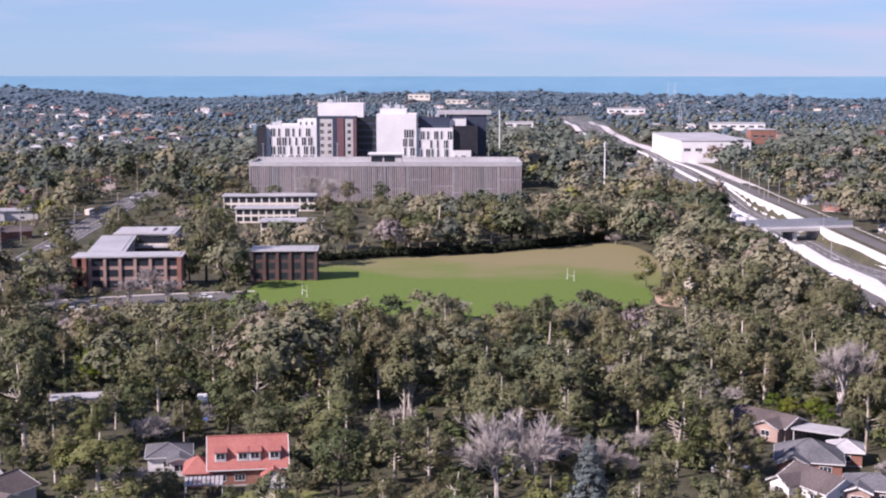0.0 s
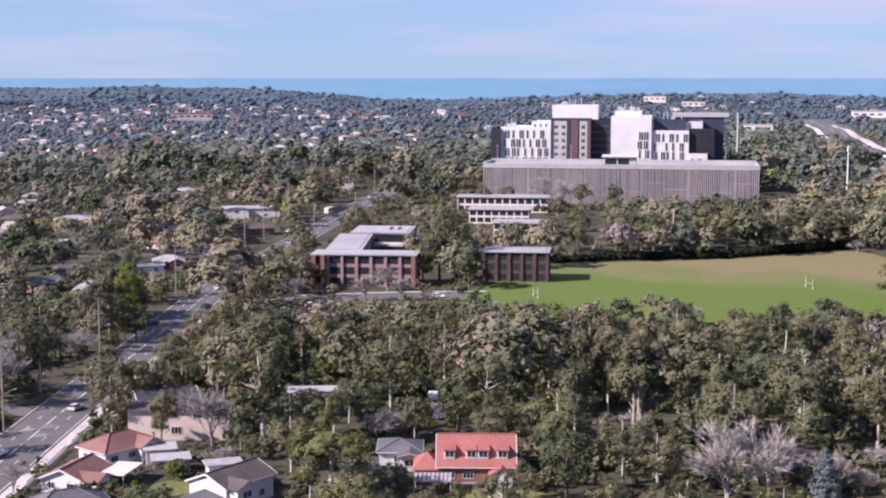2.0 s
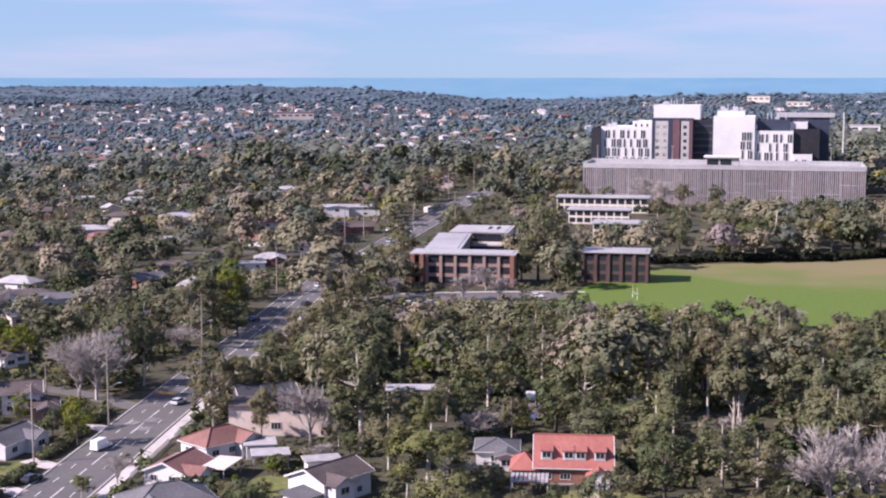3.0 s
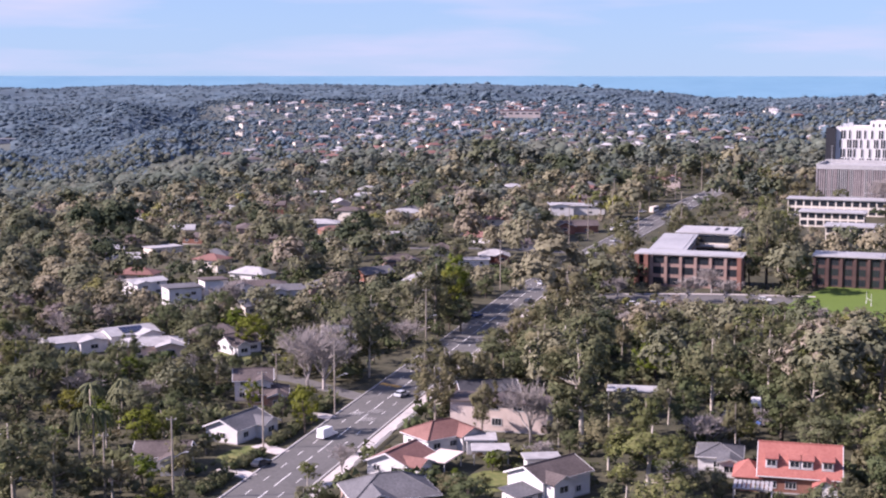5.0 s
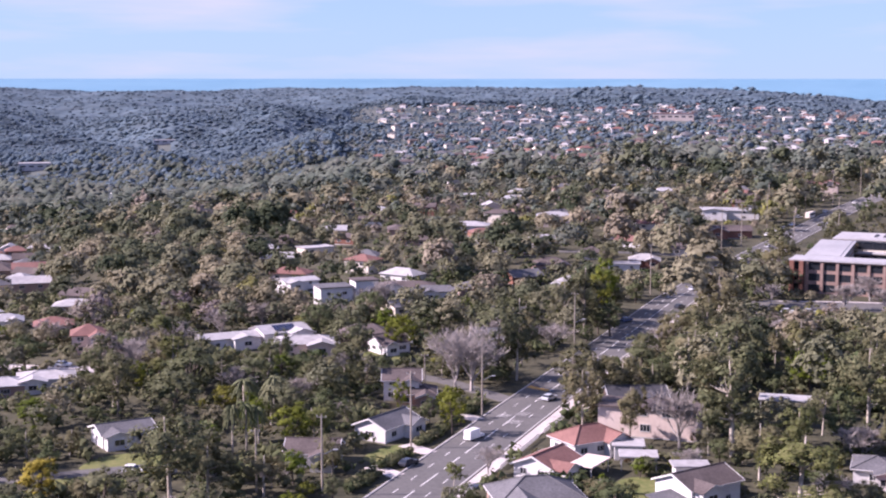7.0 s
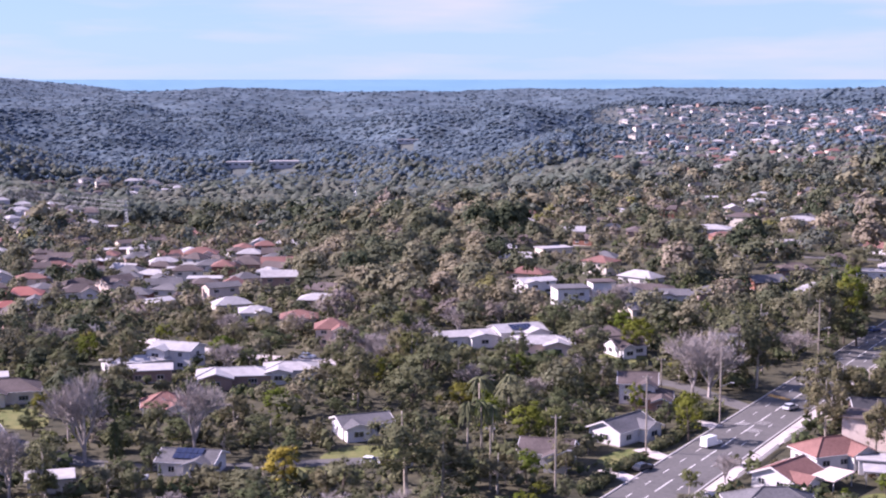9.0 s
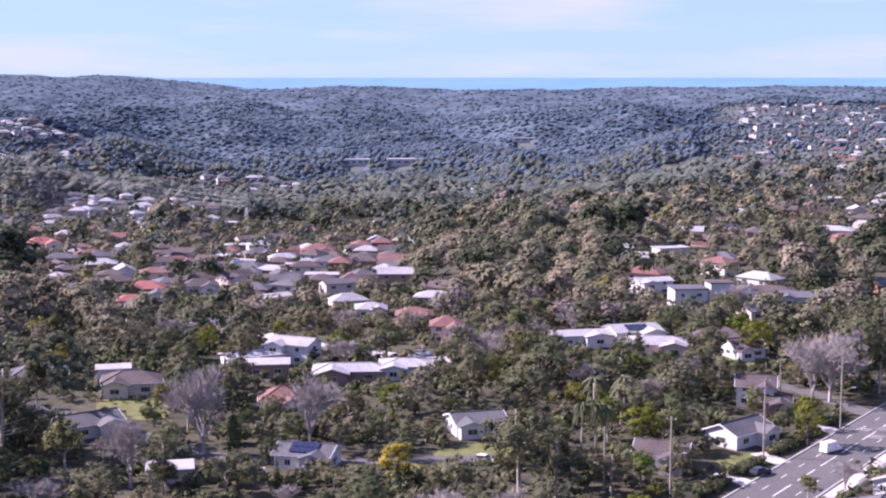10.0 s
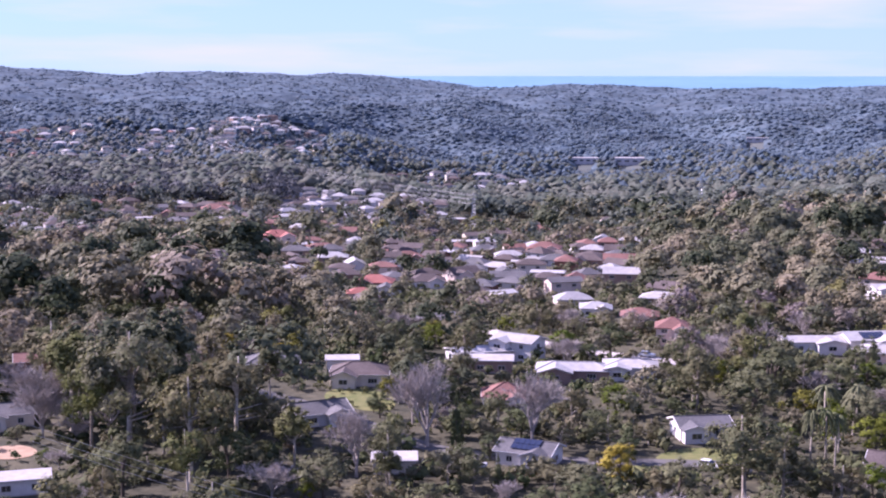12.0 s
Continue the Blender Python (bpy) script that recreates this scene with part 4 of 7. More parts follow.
def pergola(name, x, y, w, d, h, turn, roof_mat, label, slats=9):
    root = thing(name, x, y, None, turn, label, "pergola")
    for sx in (-1, 1):
        for sy in (-1, 1):
            part("post", Shape().box(sx * (w / 2 - 0.2) - 0.07, sx * (w / 2 - 0.2) + 0.07, sy * (d / 2 - 0.2) - 0.07, sy * (d / 2 - 0.2) + 0.07, -0.4, h).mesh("post", m_white), root)
    for sy in (-1, 1):
        part("beam", Shape().box(-w / 2, w / 2, sy * (d / 2 - 0.2) - 0.08, sy * (d / 2 - 0.2) + 0.08, h, h + 0.22).mesh("beam", m_white), root)
    if slats:
        me = Shape().box(-w / slats * 0.36, w / slats * 0.36, -d / 2 - 0.3, d / 2 + 0.3, h + 0.22, h + 0.3).mesh("slat", roof_mat)
        for i in range(slats):
            part("slat", me, root, m=pose(-w / 2 + (i + 0.5) * w / slats, 0, 0))
    else:
        part("roof", Shape().box(-w / 2 - 0.3, w / 2 + 0.3, -d / 2 - 0.3, d / 2 + 0.3, h + 0.22, h + 0.45, 0, 0.05).mesh("roof", roof_mat), root)
    keep_clear(x, y, max(w, d) / 2 + 1, 22)
    return root


pergola("pergola", -43.0, 242, 7, 5, 2.5, 8, m_roof_metal, "white pergola with slatted roof beside the red house")
pergola("carport", -82.5, 307, 12, 6, 2.7, 14, m_roof_metal, "flat pale carport on white posts", 0)
pergola("carport", -95.0, 246.8, 7, 5, 2.5, 24, m_roof_white, "white flat carport beside the tiled house", 0)
pergola("carport", -101.3, 237.8, 4.5, 8, 2.4, -2, m_pink, "pink flat carport roof beside the gabled house", 0)
pergola("carport", 78, 278.5, 10, 6, 2.6, -33, m_roof_metal, "flat pale carport among the houses", 0)
house(-53, 261.5, 8, 9, 3.0, "hip", 0.3, m_white, m_tile_grey, 10, "small white house with a pale grey roof", run=22)
house(-108.4, 253.7, 13, 8.5, 3.2, "hip", 0.5, m_white, m_tile_terracotta, 60, "white house under a terracotta hip roof", run=21)
house(-99.5, 252.8, 5.5, 5, 2.9, "flat", 0.1, m_white, m_roof_white, 24, "white flat-roofed annexe beside the tiled house", run=18)
house(-108.6, 234.3, 10.5, 8.5, 2.8, "gable", 0.42, m_white, m_tile_terracotta, 84, "white gabled house with a red-brown tile roof", run=21)
house(-101.4, 213.9, 15, 11, 3.0, "hip", 0.5, m_brown_brick, m_tile_grey, 40, "brick house under a dark grey hip roof", run=16)
house(-77.6, 231, 12, 9, 4.4, "gable", 0.40, m_white, m_tile_brown, 64, "two-storey white house with a dark tile roof", run=18)
house(-79.8, 221.9, 5, 4, 2.6, "skillion", 0.16, m_white, m_tile_grey, 64, "small shed with a ribbed grey roof", run=7)
house(-81.6, 238.4, 6, 3.5, 4.6, "flat", 0.1, m_white, m_roof_white, 30, "white flat-roofed bay beside the two-storey house", run=7)
hall = house(-102.3, 272.5, 21, 8, 6.3, "flat", 0.1, m_pink, m_tile_brown, 10, "pale pink two-storey building with a row of white-barred windows",
             windows=(("front", -1.2, 5.2, 2.6, 1.0), ("front", 4.6, 5.2, 3.0, 1.0), ("front", -0.4, 2.2, 2.2, 1.6), ("left", 0, 4.0, 1.6, 1.1), ("right", 0, 4.0, 1.6, 1.1)), run=19)
house(-113, 291, 13, 9, 4.0, "gable", 0.36, m_brown_brick, m_dark_trim, 32, "brown brick house under a dark sagging gable roof", run=15)
house(-166, 276, 8.5, 8, 5.0, "gable", 0.45, m_white, m_tile_brown, 30, "two-storey white house with a dark roof", run=21)
house(-160.5, 273, 9, 8, 2.9, "hip", 0.4, m_brown_brick, m_tile_brown, 30, "single-storey wing with a dark roof", run=18)
house(-150.5, 244, 12, 8, 3.1, "gable", 0.42, m_white, m_tile_grey, 85, "white weatherboard house with a grey gable roof", run=19)
house(-152, 219, 10, 8, 3.0, "gable", 0.45, m_white, m_tile_brown, 25, "white-trimmed house with a dark roof among trees", run=4)
house(-172, 332, 9, 8, 5.2, "gable", 0.5, m_white, m_tile_grey, 25, "two-storey white house with a grey gable beside the street", run=16)
house(-190, 380, 10, 8, 3.2, "gable", 0.4, m_white, m_tile_grey, 25, "white cottage with a grey roof", run=21)
house(-241, 305, 16, 9, 3.2, "gable", 0.2, m_white, m_roof_white, 56, "long white house with a low white roof", run=28)
house(-232, 318, 14, 10, 3.8, "gable", 0.3, m_white, m_roof_metal, 60, "white house with solar panels on its pale roof", solar=(6, 2), run=28)
house(-218, 311, 17, 10, 3.0, "hip", 0.28, m_pink, m_roof_white, 35, "pink rendered house with a pale low roof", run=25)
house(-209, 327, 15, 10, 3.4, "hip", 0.5, m_brown_brick, m_tile_brown, 33, "brick house with a dark hip roof", run=23)
house(-198, 322, 9, 8, 3.0, "gable", 0.5, m_white, m_tile_brown, 60, "white gabled cottage with a dark roof", run=23)
house(-258, 384, 11, 9, 6.2, "flat", 0.1, m_white, m_tile_grey, 50, "two-storey modern white house with flat roofs", run=35)
house(-252, 394, 8, 7, 7.4, "flat", 0.1, m_white, m_tile_brown, 50, "tall cream box of the modern house", run=28)
house(-284, 400, 13, 8, 5.0, "gable", 0.22, m_white, m_roof_metal, 62, "two-storey white house with a pale low roof", run=35)
house(-246, 412, 20, 9, 3.4, "hip", 0.3, m_white, m_tile_brown, 32, "long white house with a low dark roof", run=35)
house(-231, 408, 11, 8, 3.4, "gable", 0.35, m_white, m_tile_grey, 30, "white house with a grey gable roof", run=35)
house(69, 287, 14, 8, 3.0, "gable", 0.4, m_brown_brick, m_tile_brown, -48, "brick house with a brown gable roof", run=18)
house(70.5, 259.5, 12, 11, 3.0, "hip", 0.5, m_brick, m_tile_grey, -14, "red brick house under a grey hip roof", run=16)
house(79, 264.5, 6, 7, 3.0, "hip", 0.4, m_brick, m_roof_metal, -14, "brick wing with a pale roof", run=14)
house(67.5, 241, 12, 8, 3.0, "gable", 0.5, m_white, m_tile_brown, -62, "white gabled house with a dark grey roof", run=11)
house(77, 240, 10, 8, 3.0, "hip", 0.4, m_brown_brick, m_tile_grey, -20, "brick house with a dark grey roof", run=11)
house(21, 268, 10, 8, 3.0, "hip", 0.45, m_brown_brick, m_tile_brown, -5, "brick house with a dark roof half hidden by trees", run=0, clear=1)
# over the brow, beyond the street's end
house(-255, 155, 12, 9, 3.0, "gable", 0.35, m_white, m_tile_grey, 80, "white house with a grey roof below the brow", run=18)
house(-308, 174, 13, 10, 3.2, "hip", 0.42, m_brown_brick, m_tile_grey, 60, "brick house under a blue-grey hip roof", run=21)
house(-300, 190, 8, 6, 3.0, "flat", 0.1, m_white, m_roof_white, 58, "small white flat-roofed house among shrubs", run=21)
house(-284, 185, 14, 10, 3.2, "hip", 0.4, m_cream, m_tile_brown, 52, "cream house with a tan-brown hip roof", run=21)
house(-290, 227, 16, 8, 3.2, "gable", 0.2, m_white, m_roof_metal, 70, "long white house with pale metal roofs", run=22)
house(-286, 238, 12, 8, 5.6, "gable", 0.3, m_white, m_roof_metal, 20, "two-storey white house with a pale roof", run=22)
house(-278, 222, 11, 8, 3.2, "flat", 0.1, m_brown_brick, m_roof_white, 50, "brown brick house with a white flat roof", run=22)
house(-244, 199, 10, 9, 3.0, "hip", 0.5, m_white, m_tile_terracotta, 51, "white house with a faded red hip roof", run=19)
house(-257, 232, 18, 8, 3.0, "hip", 0.3, m_brown_brick, m_roof_metal, 47, "long low brick house with a pale grey roof", run=22)
house(-250, 245, 13, 9, 3.0, "hip", 0.25, m_white, m_roof_white, 46, "low house with a wide white roof", run=22)
house(-273, 284, 9, 9, 5.4, "hip", 0.5, m_pink, m_tile_terracotta, 44, "two-storey pink house with a red tile roof", run=23)
house(-196, 213, 11, 8, 3.0, "gable", 0.3, m_white, m_tile_grey, 60, "house with a dark roof and white eaves", run=16)
house(-213, 146.5, 8, 6, 2.6, "flat", 0.1, m_cream, m_roof_white, 55, "cream flat-roofed house below the brow", run=14)
house(-202, 171, 11, 8, 3.0, "gable", 0.35, m_white, m_tile_grey, 30, "white house with solar panels on a grey roof", solar=(5, 2), run=14)
house(-335, 312, 10, 8, 3.2, "hip", 0.4, m_white, m_roof_metal, 47, "white house with a pale hip roof", run=28)
house(-242, 84, 10, 6, 2.8, "flat", 0.1, m_white, m_roof_white, 70, "white flat-roofed garage beside a bush track", run=7)
house(-345, 128, 16, 8, 3.2, "gable", 0.35, m_brick, m_tile_terracotta, 70, "brick house with a long red roof in the bush", run=23)
# shops and halls along the street further on
house(-222, 702, 30, 12, 5.0, "gable", 0.16, m_white, m_roof_metal, 16, "long white hall with a pale metal roof", run=70)
house(-200, 628, 22, 10, 3.6, "gable", 0.4, m_brick, m_tile_brown, 30, "row of brick shops with a brown roof", run=35)
house(-199, 520, 12, 9, 3.4, "hip", 0.42, m_brick, m_roof_white, 22, "orange brick house with a white hip roof", run=35)
house(-203, 508, 12, 7, 2.8, "flat", 0.1, m_white, m_roof_white, 22, "low white flat-roofed house", run=35)
house(-215, 865, 20, 10, 6.0, "hip", 0.4, m_pink, m_tile_terracotta, 14, "pink two-storey house with a terracotta roof", run=60)
house(-158, 868, 12, 10, 7.0, "flat", 0.1, m_white, m_roof_metal, 10, "white two-storey shop building", run=28)

# ---- houses further off, house by house ----
rnd = random.Random(21)
taken = [(c[0], c[1]) for c in CLEAR]
WALLS = [m_white, m_brown_brick, m_cream, m_brown_brick, m_brick, m_pink]
ROOFS = [m_tile_terracotta, m_tile_brown, m_tile_grey, m_tile_grey, m_tile_brown, m_roof_white, m_tile_brown, m_roof_metal]
ROOF_WORDS = {m_tile_terracotta.name: "terracotta", m_tile_brown.name: "dark brown", m_tile_grey.name: "grey", m_roof_metal.name: "pale metal", m_roof_white.name: "white", m_tile_red.name: "red"}
WALL_WORDS = {m_white.name: "white", m_cream.name: "cream", m_brown_brick.name: "brown brick", m_brick.name: "red brick", m_pink.name: "pale pink"}


def street_gap(x, y):
    return min(abs(np.interp(y, [p[1] for p in STREET], [p[0] for p in STREET]) - x), abs(x - 168) * 0.6)


def spot(a0, a1, r0, r1):
    a, r = radians(rnd.uniform(a0, a1)), math.sqrt(rnd.uniform(r0 * r0, r1 * r1))
    return -r * math.sin(a), r * math.cos(a)


def scatter_houses(a0, a1, r0, r1, count, gap):
    made = tries = 0
    spots = []
    while made < count and tries < count * 40:
        tries += 1
        x, y = spot(a0, a1, r0, r1)
        if street_gap(x, y) < 18 or any((x - u) ** 2 + (y - v) ** 2 < gap * gap for u, v in taken):
            continue
        taken.append((x, y))
        spots.append((x, y))
        made += 1
    return spots


def simple_house(x, y):
    w, d, h = rnd.uniform(10, 15), rnd.uniform(8, 10), rnd.choice((2.8, 3.0, 3.2, 3.4, 3.0, 5.4))
    wall, tiles, kind = rnd.choice(WALLS), rnd.choice(ROOFS), rnd.choice(("hip", "hip", "gable"))
    if tiles is m_roof_white and rnd.random() < 0.4:
        kind = "flat"
    wins = [("front", -w * 0.27, h - 1.4, 2.0, 1.3), ("front", w * 0.22, h - 1.4, 1.8, 1.3), ("left", 0.0, h - 1.4, 1.6, 1.2), ("right", 0.0, h - 1.4, 1.6, 1.2)]
    if math.hypot(x, y) > 520:
        wins = wins[:2]
    house(x, y, w, d, h, kind, rnd.uniform(0.32, 0.5), wall, tiles, bearing(x, y) + rnd.choice((0, 0, 90, -25, 20)) + rnd.uniform(-12, 12),
          WALL_WORDS[wall.name] + (" two-storey" if h > 5 else "") + " house with a " + ROOF_WORDS[tiles.name] + " roof among trees", windows=wins, run=14, clear=3, group="suburban houses", trim=False)


# the ones that stand out in the valley suburb and above the street
house(-461, 308, 14.5, 10.4, 3.2, "hip", 0.46, m_brown_brick, m_tile_red, 49, "brown brick house with a red roof among trees", run=18, clear=2, group="suburban houses")
house(-426, 278, 9.6, 6.9, 3.2, "hip", 0.46, m_pink, m_tile_red, 58, "pale pink house with a red roof among trees", run=18, clear=2, group="suburban houses")
house(-433, 294, 9.0, 6.5, 3.2, "gable", 0.46, m_white, m_tile_grey, 142, "white house with a grey roof among trees", run=18, clear=2, group="suburban houses")
house(-453, 328, 14.2, 10.2, 3.2, "hip", 0.46, m_white, m_tile_brown, 57, "white house with a dark brown roof among trees", run=18, clear=2, group="suburban houses")
house(-456, 348, 13.1, 9.4, 5.2, "gable", 0.46, m_pink, m_tile_brown, 86, "pale pink two-storey house with a dark brown roof among trees", run=18, clear=2, group="suburban houses")
house(-490, 381, 11.2, 8.0, 3.2, "hip", 0.46, m_white, m_tile_grey, 40, "white house with a grey roof among trees", run=18, clear=2, group="suburban houses")
house(-521, 382, 14.8, 10.6, 3.2, "hip", 0.46, m_brown_brick, m_tile_grey, 40, "brown brick house with a grey roof among trees", run=18, clear=2, group="suburban houses")
house(-469, 382, 9.0, 6.5, 3.2, "gable", 0.46, m_white, m_tile_grey, 150, "white house with a grey roof among trees", run=18, clear=2, group="suburban houses")
house(-559, 483, 16.9, 12.2, 5.2, "hip", 0.46, m_pink, m_tile_terracotta, 42, "pale pink two-storey house with a terracotta roof among trees", run=18, clear=2, group="suburban houses")
house(-566, 468, 10.8, 7.8, 3.2, "gable", 0.46, m_pink, m_tile_brown, 103, "pale pink house with a dark brown roof among trees", run=18, clear=2, group="suburban houses")
house(-648, 578, 19.0, 13.7, 3.2, "hip", 0.46, m_brown_brick, m_tile_brown, 62, "brown brick house with a dark brown roof among trees", run=18, clear=2, group="suburban houses")
house(-729, 621, 18.8, 13.5, 3.2, "hip", 0.46, m_pink, m_tile_terracotta, 49, "pale pink house with a terracotta roof among trees", run=18, clear=2, group="suburban houses")
house(-395, 320, 9.5, 6.9, 3.2, "gable", 0.24, m_white, m_roof_metal, 80, "white house with a pale metal roof among trees", run=18, clear=2, group="suburban houses")
house(-405, 315, 12.1, 8.7, 3.2, "hip", 0.46, m_brown_brick, m_tile_brown, 52, "brown brick house with a dark brown roof among trees", run=18, clear=2, group="suburban houses")
house(-339, 315, 9.0, 6.5, 3.2, "hip", 0.24, m_cream, m_roof_white, 51, "cream house with a white roof among trees", run=18, clear=2, group="suburban houses")
house(-543, 536, 19.0, 13.7, 3.2, "hip", 0.24, m_white, m_roof_white, 36, "white house with a white roof among trees", run=18, clear=2, group="suburban houses")
house(-581, 611, 13.8, 9.9, 3.2, "hip", 0.24, m_white, m_roof_white, 47, "white house with a white roof among trees", run=18, clear=2, group="suburban houses")
house(-677, 386, 18.4, 13.3, 5.2, "hip", 0.46, m_pink, m_tile_red, 71, "pale pink two-storey house with a red roof among trees", run=18, clear=2, group="suburban houses")
house(-908, 466, 19.0, 13.7, 5.2, "hip", 0.46, m_pink, m_tile_terracotta, 63, "pale pink two-storey house with a terracotta roof among trees", run=18, clear=2, group="suburban houses")
house(-495, 316, 12.0, 8.6, 3.2, "hip", 0.46, m_brown_brick, m_tile_brown, 64, "brown brick house with a dark brown roof among trees", run=18, clear=2, group="suburban houses")
house(-561, 394, 14.0, 10.1, 3.2, "hip", 0.46, m_brown_brick, m_tile_terracotta, 60, "brown brick house with a terracotta roof among trees", run=18, clear=2, group="suburban houses")
house(-487, 449, 15.1, 10.9, 3.2, "hip", 0.46, m_brown_brick, m_tile_brown, 35, "brown brick house with a dark brown roof among trees", run=18, clear=2, group="suburban houses")
house(-587, 464, 15.3, 11.0, 3.2, "hip", 0.46, m_brown_brick, m_tile_grey, 59, "brown brick house with a grey roof among trees", run=18, clear=2, group="suburban houses")
house(-386, 782, 19.0, 13.7, 3.2, "hip", 0.24, m_cream, m_roof_metal, 29, "cream house with a pale metal roof among trees", run=18, clear=2, group="suburban houses")
house(-330, 616, 19.0, 13.7, 3.2, "hip", 0.24, m_white, m_roof_white, 23, "white house with a white roof among trees", run=18, clear=2, group="suburban houses")
house(-292, 564, 11.4, 8.2, 3.2, "hip", 0.24, m_white, m_roof_white, 14, "white house with a white roof among trees", run=18, clear=2, group="suburban houses")
house(-268, 571, 15.5, 11.1, 3.2, "hip", 0.24, m_white, m_roof_white, 35, "white house with a white roof among trees", run=18, clear=2, group="suburban houses")
house(-297, 648, 19.0, 13.7, 5.2, "hip", 0.24, m_pink, m_roof_metal, 24, "pale pink two-storey house with a pale metal roof among trees", run=18, clear=2, group="suburban houses")
house(-284, 655, 14.0, 10.1, 3.2, "hip", 0.46, m_pink, m_tile_terracotta, 30, "pale pink house with a terracotta roof among trees", run=18, clear=2, group="suburban houses")
house(-227, 491, 13.7, 9.9, 3.2, "hip", 0.46, m_brown_brick, m_tile_brown, 35, "brown brick house with a dark brown roof among trees", run=18, clear=2, group="suburban houses")
house(-224, 422, 11.7, 8.4, 3.2, "hip", 0.46, m_brown_brick, m_tile_grey, 34, "brown brick house with a grey roof among trees", run=18, clear=2, group="suburban houses")
house(-284, 512, 13.4, 9.6, 3.2, "hip", 0.46, m_brown_brick, m_tile_grey, 41, "brown brick house with a grey roof among trees", run=18, clear=2, group="suburban houses")
taken = [(c[0], c[1]) for c in CLEAR]

for zone in ((24, 36, 430, 540, 6, 28), (44, 57, 430, 540, 8, 28), (46, 60, 540, 790, 66, 19), (24, 37, 560, 750, 16, 30), (56, 66, 790, 1000, 24, 24), (46, 54, 790, 1060, 16, 28), (22, 36, 750, 950, 20, 30), (16, 24, 500, 900, 14, 28), (-20, -15, 640, 900, 9, 34)):
    for x, y in scatter_houses(*zone):
        simple_house(x, y)

house(-293.6, 99.3, 11, 8, 3.0, "hip", 0.4, m_cream, m_tile_grey, 74, "cream house with a pale grey roof beside a bare yard", run=16)
patch("bare_yard", smooth_ring([(-274.6, 86.0), (-263.6, 88.0), (-264.6, 97.0), (-275.6, 96.0)], 2), m_sand, 0.09, "bare pale earth yard beside a house", "earth", 4)
keep_clear(-269.6, 93.0, 7, 18)

# ---- far suburbs: too small to part, one object ----
far_shape = Shape()
for zone in ((53.5, 60, 985, 1270, 64, 15), (49, 56, 1440, 1630, 34, 15), (58.3, 63, 1560, 2060, 90, 15), (62, 78, 800, 1080, 80, 20), (62, 78, 1450, 1900, 110, 18), (10, 33, 1100, 1700, 170, 20), (12, 32, 1700, 2700, 300, 20), (-8, 12, 1300, 2700, 60, 30), (-19, -8, 1300, 2400, 50, 30), (-20, -9, 2400, 3000, 120, 20)):
    for x, y in scatter_houses(*zone):
        w, d, h = rnd.uniform(10, 17), rnd.uniform(8, 11), rnd.choice((3.2, 3.4, 5.8, 6.0))
        t = radians(bearing(x, y) + rnd.uniform(-35, 35))
        ct, st_ = math.cos(t), math.sin(t)
        z = ground_at(x, y)
        k = rnd.choice((2, 3, 7, 7, 1)) if 48 < zone[0] < 60 else rnd.randrange(8)
        W, D, o = w / 2, d / 2, 0.5
        local = [(-W, -D, -1), (W, -D, -1), (W, D, -1), (-W, D, -1), (-W, -D, h), (W, -D, h), (W, D, h), (-W, D, h)]
        put = lambda q: [(x + a * ct - b * st_, y + a * st_ + b * ct, z + c) for a, b, c in q]
        if zone[0] == 53.5:
            # near enough to tell apart: each a thing of its own
            own = thing("house", x, y, None, math.degrees(t), "small pale valley house with a low " + ROOF_WORDS[ROOFS[k].name] + " roof", "house", "valley houses")
            rk, rh = max(W - D, 0.5), h + 0.45 * D
            part("wall", Shape().box(-W, W, -D, D, -1, h).mesh("wall", m_far_wall), own)
            part("roof", Shape().add([(-W - o, -D - o, h - 0.1), (W + o, -D - o, h - 0.1), (W + o, D + o, h - 0.1), (-W - o, D + o, h - 0.1), (-rk, 0, rh), (rk, 0, rh)], [(0, 1, 5, 4), (2, 3, 4, 5), (1, 2, 5), (3, 0, 4), (3, 2, 1, 0)]).mesh("roof", ROOFS[k]), own)
            CLEAR.append((x, y, 6.5, 6))
            continue
        far_shape.add(put(local), [(0, 1, 5, 4), (1, 2, 6, 5), (2, 3, 7, 6), (3, 0, 4, 7)], rnd.choice((0, 0, 1, 2)))
        rk, rh = max(W - D, 0.5), h + 0.45 * D
        far_shape.add(put([(-W - o, -D - o, h - 0.1), (W + o, -D - o, h - 0.1), (W + o, D + o, h - 0.1), (-W - o, D + o, h - 0.1), (-rk, 0, rh), (rk, 0, rh)]), [(0, 1, 5, 4), (2, 3, 4, 5), (1, 2, 5), (3, 0, 4), (3, 2, 1, 0)], 3 + k)
        for u in (-0.28, 0.25):
            far_shape.add(put([(u * w - 0.9, -D - 0.06, h - 2.0), (u * w + 0.9, -D - 0.06, h - 2.0), (u * w + 0.9, -D - 0.06, h - 0.8), (u * w - 0.9, -D - 0.06, h - 0.8)]), [(0, 1, 2, 3)], 11)
        CLEAR.append((x, y, 6.5, 6))
far = tagged(new("far_suburb", far_shape.mesh("far_suburb", m_far_wall, m_cream, m_brown_brick, *ROOFS, m_glass)), "distant houses with white walls and tiled roofs", "houses", kind="stuff")

